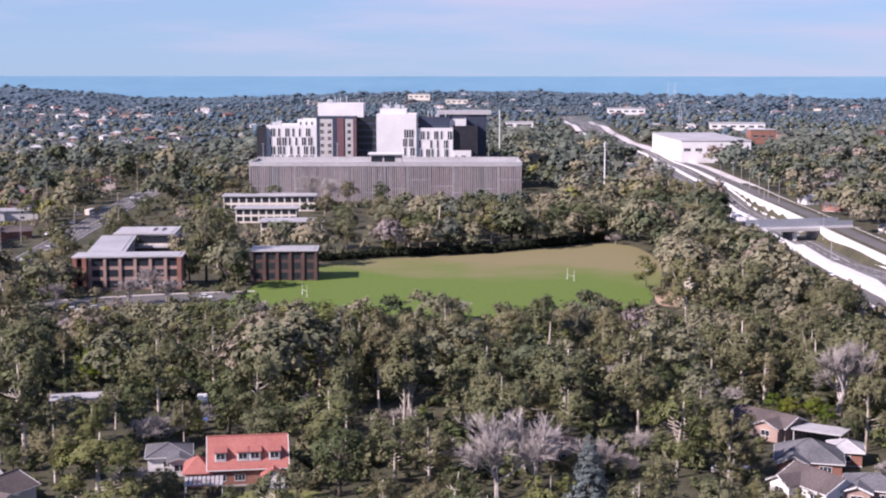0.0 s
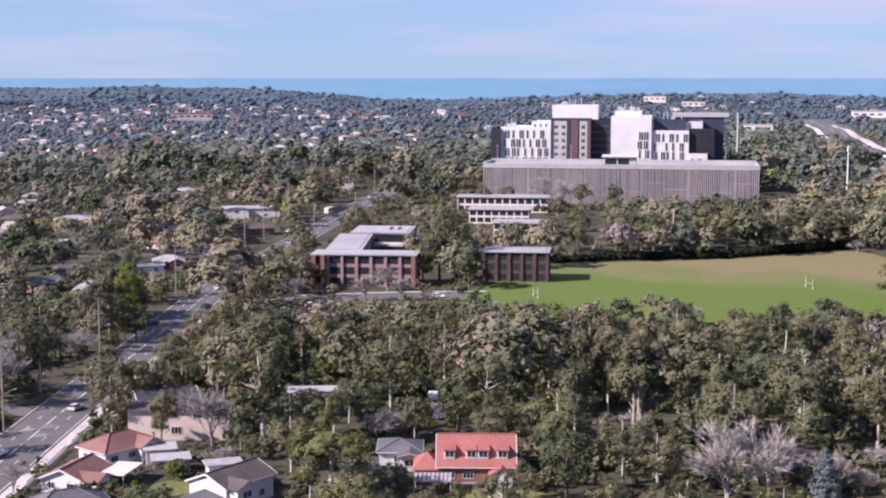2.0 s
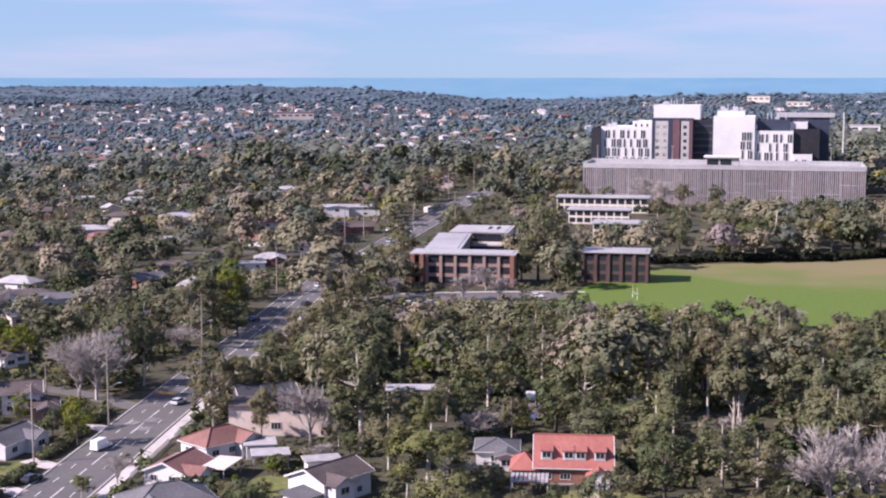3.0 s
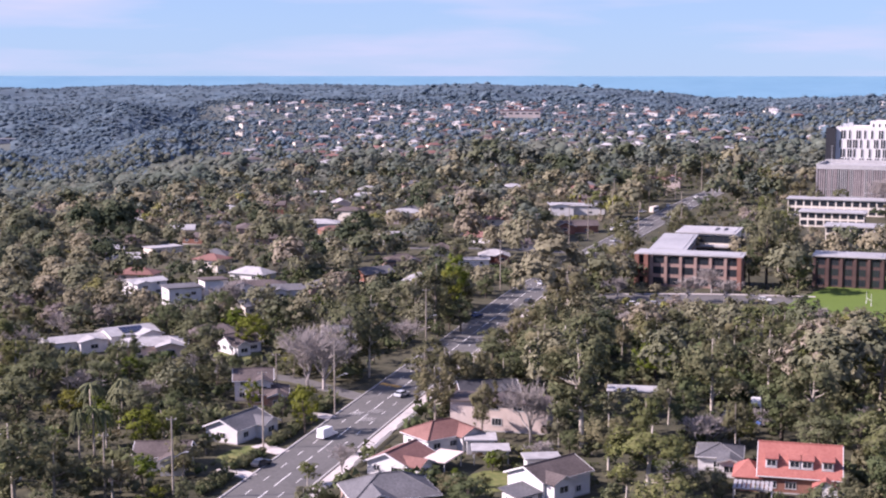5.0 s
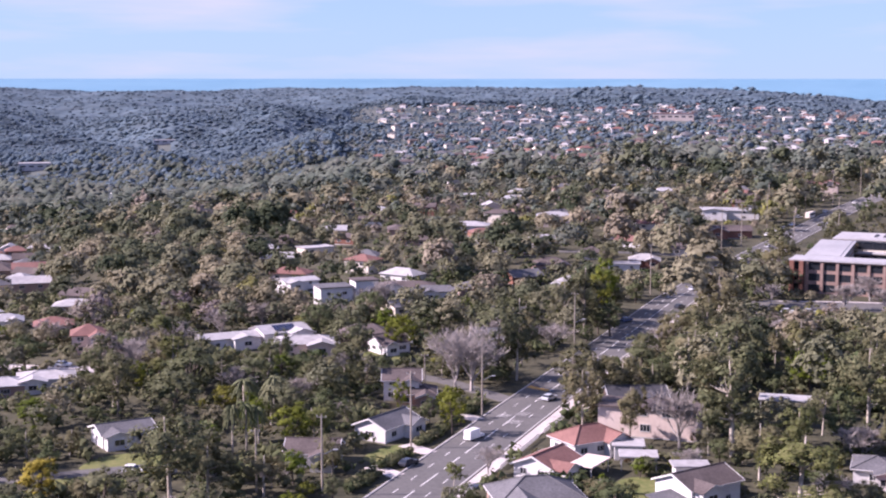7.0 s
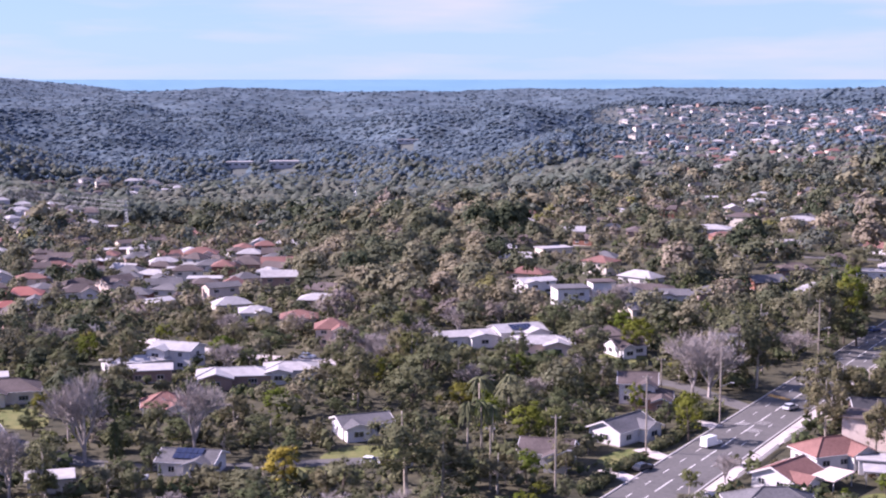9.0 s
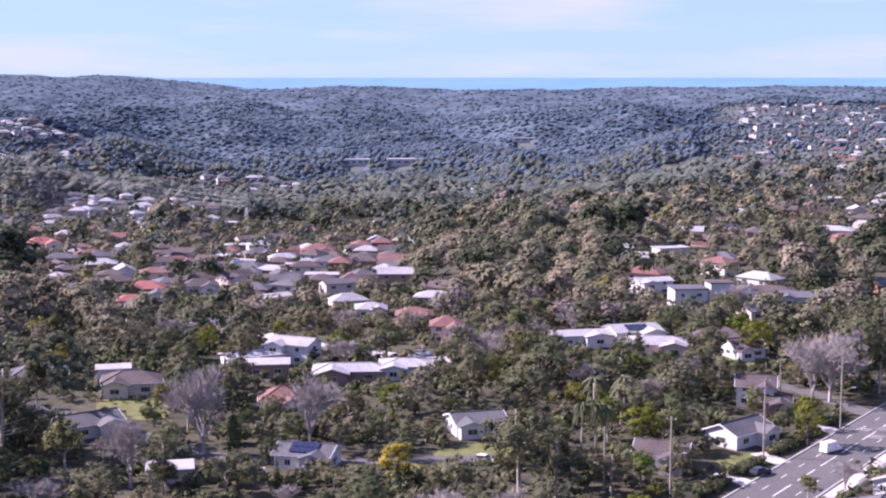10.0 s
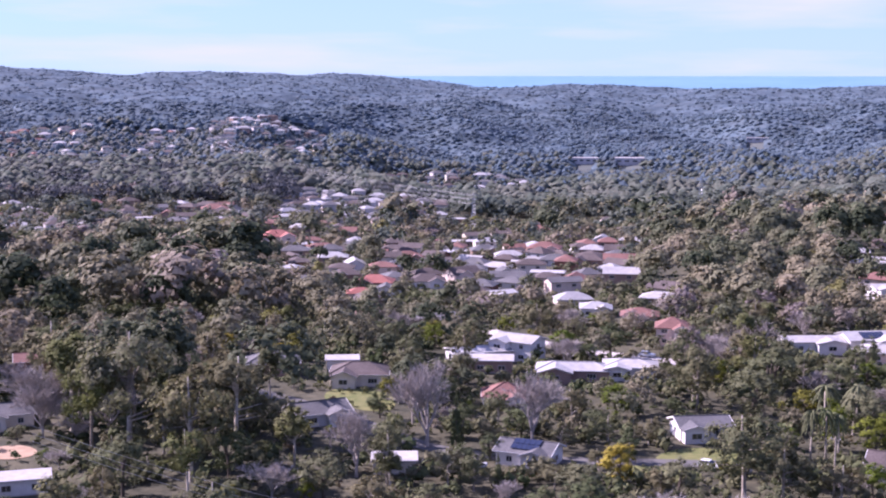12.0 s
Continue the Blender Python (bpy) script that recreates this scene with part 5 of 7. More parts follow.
# ---- motorway works ----
def wall_run(name, points, half, low, high, mat, label, category="wall"):
    v, f = ribbon(points, half, high, step=10)
    n, m = len(v), len(v) // 2
    lowv = v.copy()
    lowv[:, 2] += low - high
    i = np.arange(m - 1)
    sides = np.concatenate([np.stack([i, i + 1, i + 1 + n, i + n], -1), np.stack([i + m + 1, i + m, i + m + n, i + m + 1 + n], -1)])
    ends = np.array([[0, n, n + m, m], [m - 1, 2 * m - 1, n + 2 * m - 1, n + m - 1]])
    return tagged(new(name, mesh_from(name, np.concatenate([v, lowv]), np.concatenate([f, sides, ends]), [mat])), label, category, kind="structure")


patch("works_ground", [(140, 380), (152.8, 380), (152.8, 900), (155, 1300), (155, 1750), (150, 1750), (146, 1300), (138, 900)], m_works, 0.06, "bare pale earth beside the motorway works", "earth", 20)
tagged(new("ramp_road", strip("ramp_road", [(146, 340), (146, 560), (148, 700), (150, 820), (152, 1000)], 3.6, 0.2, m_asphalt)), "asphalt ramp beside the motorway", "road", kind="structure")
tagged(new("service_road", strip("service_road", [(192, 430), (192, 700), (189, 900), (186, 1100)], 3.6, 0.2, m_asphalt)), "narrow asphalt service road", "road", kind="structure")
patch("works_ground", [(182, 380), (200, 380), (200, 900), (192, 1300), (188, 1750), (181, 1750), (181, 1300), (182, 900)], m_works, 0.06, "pale ground beside the service road", "earth", 20)
wall_run("cutting_wall", [(182.6, 490), (182.6, 910)], 0.6, -8.0, 0.9, m_white, "white wall of the motorway cutting")
wall_run("cutting_wall", [(153.6, 490), (153.6, 910)], 0.6, -8.0, 0.9, m_white, "white wall of the motorway cutting")
wall_run("retaining_wall", [(150.5, 400), (151, 640)], 0.8, -0.5, 2.2, m_white, "white concrete retaining wall along the motorway")
wall_run("retaining_wall", [(150, 690), (150, 860)], 2.0, -0.5, 1.6, m_white, "white concrete retaining wall along the motorway")
wall_run("ramp_wall", [(148, 440), (158, 510), (164, 575), (166, 640)], 2.0, -3.0, 1.6, m_white, "broad white wall between ramp and carriageway")
wall_run("ramp_wall", [(160, 690), (158, 790), (157, 880)], 2.2, -3.0, 2.0, m_white, "broad white wall between ramp and carriageway")
wall_run("median_barrier", [(168, 700), (168, 1300)], 0.9, 0.0, 1.3, m_white, "wide white median barrier", "barrier")
wall_run("side_barrier", [(181, 380), (181, 640)], 0.4, 0.0, 1.2, m_white, "white side barrier", "barrier")
wall_run("side_barrier", [(181, 690), (180, 1200)], 0.5, 0.0, 1.0, m_white, "white side barrier", "barrier")
wall_run("embankment", [(142, 960), (143, 1120)], 7.0, -1.0, 1.0, m_path, "pale works platform", "earthwork")

bridge = thing("road_bridge", 172, 668, -4.4, 14, "concrete road bridge over the motorway with grey mesh screens", "bridge")
part("deck", Shape().box(-24, 26, -7, 7, 5.6, 6.9).mesh("deck", m_concrete), bridge)
part("roadway", Shape().box(-24, 26, -5.5, 5.5, 6.904, 6.95).mesh("roadway", m_asphalt), bridge)
for x in (-17, -4, 9):
    part("pier", Shape().box(x - 0.9, x + 0.9, -5.5, 5.5, -1, 5.6).mesh("pier", m_white), bridge)
part("abutment", Shape().slab([(-40, -8, 6.2), (-24, -8, 6.9), (-24, 8, 6.9), (-40, 8, 6.2)], 3).mesh("abutment", m_white), bridge, "white sloping abutment")
part("abutment", Shape().slab([(26, -8, 6.9), (40, -8, 6.4), (40, 8, 6.4), (26, 8, 6.9)], 3).mesh("abutment", m_concrete), bridge)
screen_mat = surface("mesh_screen", (0.24, 0.26, 0.30), (0.32, 0.34, 0.38), 1.0, 0.6, 0.1)
for sy in (-1, 1):
    part("parapet", Shape().box(-24, 26, sy * 6.8 - 0.2, sy * 6.8 + 0.2, 6.9, 8.0).mesh("parapet", m_white), bridge)
    for i in range(25):
        x = -24 + i * 2.0
        part("screen_panel", Shape().box(0.06, 1.94, -0.04, 0.04, 8.0, 10.4).mesh("screen_panel", screen_mat) if i == 0 and sy == -1 else bpy.data.meshes["screen_panel"], bridge, m=pose(x, sy * 6.8, 0))


def lamp_post(x, y, h, arm=2.2, turn=0.0):
    root = thing("street_lamp", x, y, None, turn, "grey steel street lamp with a single arm", "street lamp", "motorway lamps")
    part("pole", Shape().tube([(0, 0, -0.5), (0, 0, h * 0.5), (0, 0, h)], [0.14, 0.11, 0.07], 6).mesh("pole", m_galv), root)
    part("arm", Shape().tube([(0, 0, h - 0.1), (arm * 0.5, 0, h + 0.25), (arm, 0, h + 0.3)], [0.06, 0.05, 0.05], 5).mesh("arm", m_galv), root)
    part("lantern", Shape().box(arm - 0.1, arm + 0.7, -0.16, 0.16, h + 0.22, h + 0.36, 0, 0.04).mesh("lantern", m_white), root)


for i, y in enumerate(range(470, 1500, 62)):
    lamp_post(181.5 if i % 2 else 168.0, y, 12, turn=180)
for y in (780, 806, 830, 856, 880, 905):
    lamp_post(190, y, 13, turn=0)
sign = thing("sign_gantry", 183, 545, None, 0, "white direction sign board on a steel post", "road sign")
part("post", Shape().tube([(0, 0, -0.5), (0, 0, 6.5)], [0.18, 0.16], 6).mesh("post", m_galv), sign)
part("board", Shape().box(0.3, 6.3, -0.2, 0.0, 4.4, 7.2).mesh("board", m_roof_metal), sign)
mono = thing("phone_mast", 93, 795, None, 0, "slim white phone mast above the trees", "mast")
part("pole", Shape().tube([(0, 0, -1), (0, 0, 18), (0, 0, 33)], [0.55, 0.45, 0.3], 8).mesh("pole", m_white), mono)
for k in range(3):
    part("antenna", Shape().box(0.5, 0.8, -0.2, 0.2, 29.5, 32).mesh("antenna", m_white), mono, m=pose(0, 0, 0, 0, 0, 120 * k))
for y, x in ((860, 40), (848, 28)):
    pole2 = thing("phone_mast", x, y + 120, None, 0, "tall slim pole rising behind the hospital", "mast")
    part("pole", Shape().tube([(0, 0, -1), (0, 0, 44)], [0.5, 0.35], 6).mesh("pole", m_white), pole2)

# ---- shopping centre and sheds beyond the motorway ----
def shed(name, x, y, w, d, h, turn, wall, roof_mat, label, lip=0.5, run=60, clear=()):
    root = thing(name, x, y, None, turn, label, "commercial building")
    part("wall", Shape().box(-w / 2, w / 2, -d / 2, d / 2, -2, h).mesh("wall", wall), root)
    part("roof", Shape().box(-w / 2 - lip, w / 2 + lip, -d / 2 - lip, d / 2 + lip, h, h + 0.7, 0, 0.1).mesh("roof", roof_mat), root)
    n = max(3, int(w / 9))
    for i in range(n):
        add_window(root, w, d, "front", (i + 0.5) * w / n - w / 2, h * 0.55, w / n * 0.6, min(2.4, h * 0.4), 3)
    for cy, rad in clear or ((y, max(w, d) * 0.5),):
        keep_clear(x, cy, rad, 0 if clear else run)
    return root


shed("shopping_centre", 212, 1150, 54, 150, 15, 0, m_white, m_roof_white, "broad white shopping centre with flat roofs", clear=((1098, 30), (1150, 32), (1200, 30)))
shed("brick_offices", 305, 1330, 24, 20, 13, 0, m_brick, m_roof_metal, "red brick office block with a flat roof")
shed("warehouse", 352, 1390, 36, 24, 7, -8, m_brown_brick, m_tile_brown, "brown warehouse with a long roof")
shed("warehouse", 420, 1380, 34, 26, 8, -12, m_brick, m_tile_brown, "low brick warehouse with a dark roof")
shed("warehouse", 330, 1560, 60, 30, 7, -8, m_white, m_roof_metal, "pale metal-roofed warehouse among trees")
shed("warehouse", 250, 1900, 50, 24, 8, -4, m_white, m_roof_white, "long white warehouse on the ridge")
shed("school_hall", 88, 1600, 32, 16, 7, -3, m_white, m_roof_white, "white hall among the trees beyond the hospital")
shed("works_hall", 22, 2250, 36, 20, 7, 0, m_cream, m_roof_metal, "white hall on the far ridge")
shed("works_hall", -40, 2330, 36, 20, 9, 0, m_cream, m_roof_white, "white stepped hall on the far ridge")
shed("retirement_home", -720, 1990, 60, 24, 10, 20, m_pink, m_tile_terracotta, "large pink house block on the hillside")
patch("bare_track", smooth_ring([(71, 448), (80, 446), (83, 462), (81, 482), (75, 484), (72, 466)], 2), m_sand, 0.22, "bare orange earth track at the end of the oval", "earth", 4)
keep_clear(75, 462, 9, 34)
keep_clear(79, 500, 6, 20)
shed("depot", -1442.2, 1318.8, 36, 20, 7, 45, m_far_wall, m_roof_metal, "long pale depot in the wooded valley")
shed("depot", -1377.6, 1344.9, 44, 22, 8, 45, m_far_wall, m_roof_white, "pale grey depot building in the wooded valley")
shed("depot", -1446.3, 1685.0, 34, 14, 5, 40, m_far_wall, m_roof_metal, "pale shed on the wooded hillside")

# ---- poles and cables along the street ----
pole_tops = []


def power_pole(x, y, h, lamp=False):
    t = 25.0
    root = thing("power_pole", x, y, None, t, "tall weathered timber power pole with crossarms", "power pole", "power poles")
    part("pole", Shape().tube([(0, 0, -0.6), (0, 0, h * 0.6), (0, 0, h)], [0.2, 0.17, 0.13], 7).mesh("pole", m_pole), root)
    for k, z in enumerate((h - 0.5,)):
        part("crossarm", Shape().box(-0.9, 0.9, -0.07, 0.07, z - 0.08, z + 0.08).mesh("crossarm", m_pole), root)
        for u in (-0.8, 0.8):
            part("insulator", Shape().tube([(u, 0, z + 0.1), (u, 0, z + 0.32)], [0.07, 0.05], 6).mesh("insulator", m_white), root)
    if lamp:
        part("lamp_arm", Shape().tube([(0, 0, h * 0.5), (2.2, 0, h * 0.5 + 1.1)], [0.06, 0.05], 5).mesh("lamp_arm", m_galv), root)
        part("lantern", Shape().box(2.1, 2.9, -0.15, 0.15, h * 0.5 + 1.0, h * 0.5 + 1.16).mesh("lantern", m_white), root)
    pole_tops.append((x, y, ground_at(x, y) + h - 0.2))
    keep_clear(x, y, 1.5, 14)


for x, y, h, lamp in ((-138.4, 201.9, 15, True), (-140.7, 237.4, 16, False), (-140, 267.3, 17, True), (-151.9, 344.6, 17, True), (-171, 453, 18, False), (-184.5, 520, 18, True),
                      (-185.2, 575.4, 19, False), (-184.1, 600, 19, False), (-190, 660, 18, False), (-191, 734.5, 19, False), (-190, 790, 19, False), (-188, 850, 18, False), (-181, 915, 18, False)):
    power_pole(x, y, h, lamp)
for x, y, h in ((-149.8, 197.4, 12), (-198.2, 570, 15), (-220, 767, 14), (-165, 285, 9), (-166, 620, 15), (-166, 780, 15), (-165, 700, 14)):
    power_pole(x, y, h)


def cable(a, b, sag, r=0.022):
    pts = [tuple(a[i] + (b[i] - a[i]) * k / 8 - (sag * 4 * (k / 8) * (1 - k / 8) if i == 2 else 0) for i in range(3)) for k in range(9)]
    return Shape().tube(pts, [r] * 9, 3)


for (a, b) in zip(pole_tops[:12], pole_tops[1:13]):
    for u in (-1.0, 1.0):
        tagged(new("power_cable", cable((a[0] + u, a[1] + u * 0.3, a[2]), (b[0] + u, b[1] + u * 0.3, b[2]), 1.0).mesh("power_cable", m_dark_trim)), "thin black cable slung between timber poles", "cable", "power cables")
for dz in (0.0, 1.2, 2.4):
    tagged(new("power_cable", cable((-203.4, 72.6, 19.5 + dz), (-177.3, 104.9, 7.6 + dz), 0.6, 0.035).mesh("power_cable", m_galv)), "grey cable crossing above the bush", "cable", "power cables")


# ---- lattice towers of the valley line ----
def pylon(x, y, h):
    root = thing("pylon", x, y, None, bearing(x, y), "grey steel lattice transmission tower", "pylon", "pylons")
    w = h * 0.10
    for sx in (-1, 1):
        for sy in (-1, 1):
            part("leg", Shape().tube([(sx * w, sy * w, -1), (sx * w * 0.35, sy * w * 0.35, h * 0.62), (sx * 0.25, sy * 0.25, h)], [0.28, 0.24, 0.16], 4).mesh("leg", m_galv), root)
    for k in range(7):
        z0, z1 = h * 0.09 * k, h * 0.09 * (k + 1)
        a, b = w * (1 - 0.65 * z0 / (h * 0.62)), w * (1 - 0.65 * z1 / (h * 0.62))
        for sy in (-1, 1):
            part("brace", Shape().tube([(-a, sy * a, z0), (b, sy * b, z1)], [0.13, 0.13], 3).tube([(a, sy * a, z0), (-b, sy * b, z1)], [0.13, 0.13], 3).mesh("brace", m_galv), root)
    for z in (0.66, 0.79, 0.92):
        part("crossarm", Shape().tube([(-h * 0.15, 0, h * z), (0, 0, h * z + 0.7), (h * 0.15, 0, h * z)], [0.16, 0.24, 0.16], 4).mesh("crossarm", m_galv), root)
    keep_clear(x, y, 6, 25)
    return [(x + u * math.cos(radians(bearing(x, y))), y + u * math.sin(radians(bearing(x, y))), ground_at(x, y) + h * z) for u in (-h * 0.15, h * 0.15) for z in (0.66, 0.79, 0.92)]


towers = [pylon(-816, 634, 25), pylon(-1442, 738, 30)]
pylon(-767, 827, 29)
pylon(-1010, 1480, 32)
pylon(-1250, 1750, 30)
for a, b in zip(*towers):
    tagged(new("power_cable", cable(a, b, 9, 0.05).mesh("power_cable", m_galv)), "silvery transmission cable over the valley", "cable", "power cables")
for x, y, h in ((562, 2252, 40), (260, 1522, 34), (420, 2600, 42), (440, 2640, 42)):
    pylon(x, y, h)

# ---- cars ----
def car_model(paint, name="car", label="", tall=1.45, length=4.4):
    root = new(name)
    tagged(root, label, "car")
    L, W = length / 2, 0.9
    prof = [(-L, 0.35), (L, 0.35), (L, 0.75), (L * 0.92, 0.88), (L * 0.45, 0.95), (-L * 0.9, 0.98), (-L, 0.8)]
    n = len(prof)
    part("body", Shape().add([(x, -W, z) for x, z in prof] + [(x, W, z) for x, z in prof], [tuple(range(n - 1, -1, -1)), tuple(range(n, 2 * n))] + [(i, (i + 1) % n, n + (i + 1) % n, n + i) for i in range(n)]).mesh("body", paint), root)
    cab = [(-L * 0.86, 0.96), (L * 0.42, 0.95), (L * 0.12, tall - 0.02), (-L * 0.66, tall - 0.02)]
    part("cabin_glass", Shape().add([(x, -W * 0.94 if i < 2 else -W * 0.78, z) for i, (x, z) in enumerate(cab)] + [(x, W * 0.94 if i < 2 else W * 0.78, z) for i, (x, z) in enumerate(cab)],
                                    [(3, 2, 1, 0), (4, 5, 6, 7), (0, 1, 5, 4), (1, 2, 6, 5), (2, 3, 7, 6), (3, 0, 4, 7)]).mesh("cabin_glass", m_glass), root)
    part("roof_panel", Shape().box(-L * 0.68, L * 0.14, -W * 0.8, W * 0.8, tall - 0.05, tall + 0.03, 0, 0.03).mesh("roof_panel", paint), root)
    wheel = Shape().tube([(0, -0.12, 0), (0, 0.12, 0)], [0.33, 0.33], 12).mesh("wheel", m_rubber)
    for sx in (-0.62, 0.64):
        for sy in (-1, 1):
            part("wheel", wheel, root, m=pose(sx * L, sy * 0.82, 0.33))
    for sy in (-0.65, 0.65):
        part("headlight", Shape().box(L - 0.03, L + 0.02, sy - 0.16, sy + 0.16, 0.62, 0.76).mesh("headlight", m_roof_white), root)
    return root


CARS = [car_model(CAR_PAINT[i], label=w + " parked car on the asphalt") for i, w in enumerate(("white", "silver", "black", "dark blue", "red"))]
van_model = car_model(CAR_PAINT[0], "delivery_van", "white delivery van on the street", 2.1, 5.2)
part("cargo_body", Shape().box(-2.5, 0.9, -0.93, 0.93, 0.9, 2.25, 0, 0.12).mesh("cargo_body", CAR_PAINT[0]), van_model)


def park(x, y, turn, which, lift=0.14):
    copy_thing(CARS[which] if which < 5 else van_model, pose(x, y, ground_at(x, y) + lift, 0, 0, turn))


park(-132.8, 250, 82, 5)
park(-134, 290, 82, 1)
# in the yards and the near street
for x, y, t, w in ((-134.5, 226, 82, 2), (-118.5, 438, 10, 0), (-80.4, 464, 8, 0), (-112, 441, 12, 1), (36.3, 242, -10, 0), (53.3, 256, -10, 1), (56.6, 257.5, -14, 1), (-59, 300, 60, 2), (-50, 296, 40, 3), (-158, 398, 75, 3), (-152, 430, 75, 2), (-161, 470, 75, 1), (-178, 196, 20, 0), (-172, 198, 20, 1), (-205, 160, 45, 0), (-208, 157, 45, 1), (-211, 154, 45, 2), (-282, 198, 30, 0), (-264, 265, 20, 0)):
    park(x, y, t, w)
# along the far street
for x, y, t, w in ((-184, 640, 90, 0), (-184, 655, 90, 0), (-184, 668, 90, 1), (-184, 684, 90, 0), (-170, 690, 90, 2), (-184, 750, 90, 0), (-171, 560, 95, 0), (-172, 600, 90, 1), (-180, 800, 90, 0), (-140, 640, 5, 1), (-133, 650, 5, 0), (-126, 651, 5, 2), (-146, 651, 5, 0), (-190, 718, 70, 0)):
    park(x, y, t, w)
# on the motorway and its works
for x, y, t, w in ((166, 480, 90, 0), (172, 600, 90, 1), (164, 760, 90, 0), (173, 820, 90, 2), (163, 1000, 90, 0), (174, 1100, 90, 1), (147, 520, 90, 0), (145, 1010, 80, 0), (141, 1022, 80, 1), (144, 1040, 80, 0), (139, 1060, 80, 2), (146, 1075, 80, 0)):
    park(x, y, t, w)
for src in (*CARS, van_model):
    for o in (*src.children_recursive, src):
        bpy.data.objects.remove(o)
home = thing("motorhome", -54.4, 307, None, 100, "white motorhome parked in a yard", "motorhome")
part("body", Shape().box(-3.2, 3.2, -1.15, 1.15, 0.5, 3.0, 0, 0.2).mesh("body", CAR_PAINT[0]), home)
part("windscreen", Shape().box(-3.25, -3.2, -0.9, 0.9, 1.5, 2.3).mesh("windscreen", m_glass), home)
for sx in (-2, 2):
    for sy in (-1, 1):
        part("wheel", Shape().tube([(sx, sy * 1.1 - 0.1, 0.4), (sx, sy * 1.1 + 0.1, 0.4)], [0.4, 0.4], 10).mesh("wheel", m_rubber), home)
bus = thing("bus", -185, 722, None, 90, "cream bus waiting at the kerb", "bus")
part("body", Shape().box(-5.5, 5.5, -1.25, 1.25, 0.4, 3.2, 0, 0.2).mesh("body", m_cream), bus)
part("window_band", Shape().box(-5.3, 5.3, -1.28, 1.28, 1.6, 2.5).mesh("window_band", m_glass), bus)
for sx in (-3.5, 3.5):
    for sy in (-1, 1):
        part("wheel", Shape().tube([(sx, sy * 1.15 - 0.1, 0.45), (sx, sy * 1.15 + 0.1, 0.45)], [0.45, 0.45], 10).mesh("wheel", m_rubber), bus)

# ---- goal posts ----
for x, y in ((-47.5, 470), (47.3, 507)):
    g = thing("goal_posts", x, y, None, 22, "white rugby goal posts on the oval", "goal posts", "goal posts")
    for u in (-2.8, 2.8):
        part("upright", Shape().tube([(0, u, -0.2), (0, u, 4.3)], [0.07, 0.05], 6).mesh("upright", m_white), g)
        part("pad", Shape().tube([(0, u, 0), (0, u, 1.1)], [0.15, 0.15], 8).mesh("pad", m_white), g)
    part("crossbar", Shape().tube([(0, -2.8, 2.0), (0, 2.8, 2.0)], [0.05, 0.05], 6).mesh("crossbar", m_white), g)

# ---- yards, paths and side roads ----
patch("school_drive", [(-140, 436), (-122, 443), (-98, 453), (-70, 462), (-66, 478), (-80, 476), (-104, 469), (-132, 456), (-146, 450)], m_asphalt, 0.09, "worn asphalt car park before the school", "car park")
tagged(new("kerb", strip("kerb", [(-136, 456), (-122, 463), (-104, 471), (-84, 477), (-66, 480)], 0.9, 0.26, m_path)), "pale concrete footpath along the school car park", "kerb", kind="structure")
patch("school_yard", [(-150, 628), (-118, 628), (-112, 660), (-150, 664)], m_asphalt, 0.1, "school car park", "car park")
tagged(new("side_road", strip("side_road", [(-142, 285), (-165, 296), (-200, 300)], 2.6, 0.13, m_asphalt)), "narrow asphalt side road", "road", kind="structure")
tagged(new("side_road", strip("side_road", [(-178, 200), (-215, 160), (-262, 163), (-298, 157), (-336, 150)], 2.5, 0.13, m_asphalt)), "narrow asphalt side road winding past gardens", "road", kind="structure")
tagged(new("side_road", strip("side_road", [(-250, 266), (-290, 256), (-330, 262)], 3.4, 0.13, m_path)), "pale side road between houses", "road", kind="structure")
tagged(new("side_road", strip("side_road", [(-176, 560), (-230, 556), (-300, 530)], 3.4, 0.13, m_asphalt)), "side road off the street", "road", kind="structure")
patch("crossing_patch", [(-145.0, 299.5), (-138.5, 297.5), (-138.2, 299.5), (-144.6, 301.5)], m_ochre, 0.165, "ochre paint patch across the street", "road marking", 3)
m_faded = surface("faded_road_paint", (0.20, 0.195, 0.19), (0.42, 0.41, 0.395), 1.6, 0.85, 0.1)
for x, y in ((-131.6, 267), (-133.4, 274.5), (-136.4, 271)):
    for k in range(4):
        patch("worn_paint", [(x - 1.3 + 0.7 * k, y - 1.6), (x - 0.95 + 0.7 * k, y - 1.65), (x - 0.85 + 0.7 * k, y + 1.5), (x - 1.2 + 0.7 * k, y + 1.55)], m_faded, 0.167, "worn white lettering strokes on the asphalt", "road marking", 3)
for i, ring in enumerate(([(-108, 246), (-114, 250), (-113, 262), (-106, 250)], [(-96, 230), (-86, 226), (-84, 240), (-94, 242)], [(-146, 224), (-138, 226), (-140, 240), (-146, 238)], [(-190, 190), (-178, 196), (-176, 210), (-192, 206)],
                          [(-250, 172), (-270, 165), (-284, 176), (-270, 186)], [(-205, 312), (-190, 306), (-186, 318), (-198, 326)], [(-186, 176), (-172, 184), (-176, 194), (-190, 188)], [(-40, 236), (-20, 238), (-22, 246), (-40, 244)], [(-205, 100), (-190, 104), (-196, 124), (-212, 118)])):
    patch("lawn", smooth_ring(ring, 2), m_lawn, 0.08, "sunlit mown lawn of a garden", "lawn")
    cx, cy = sum(p[0] for p in ring) / 4, sum(p[1] for p in ring) / 4
    keep_clear(cx, cy, 7, 8)
tagged(new("bush_track", strip("bush_track", [(-972, 1124), (-1140, 1340), (-1300, 1530)], 3.5, 0.3, m_path)), "pale service track cut through the bush", "track", kind="structure")
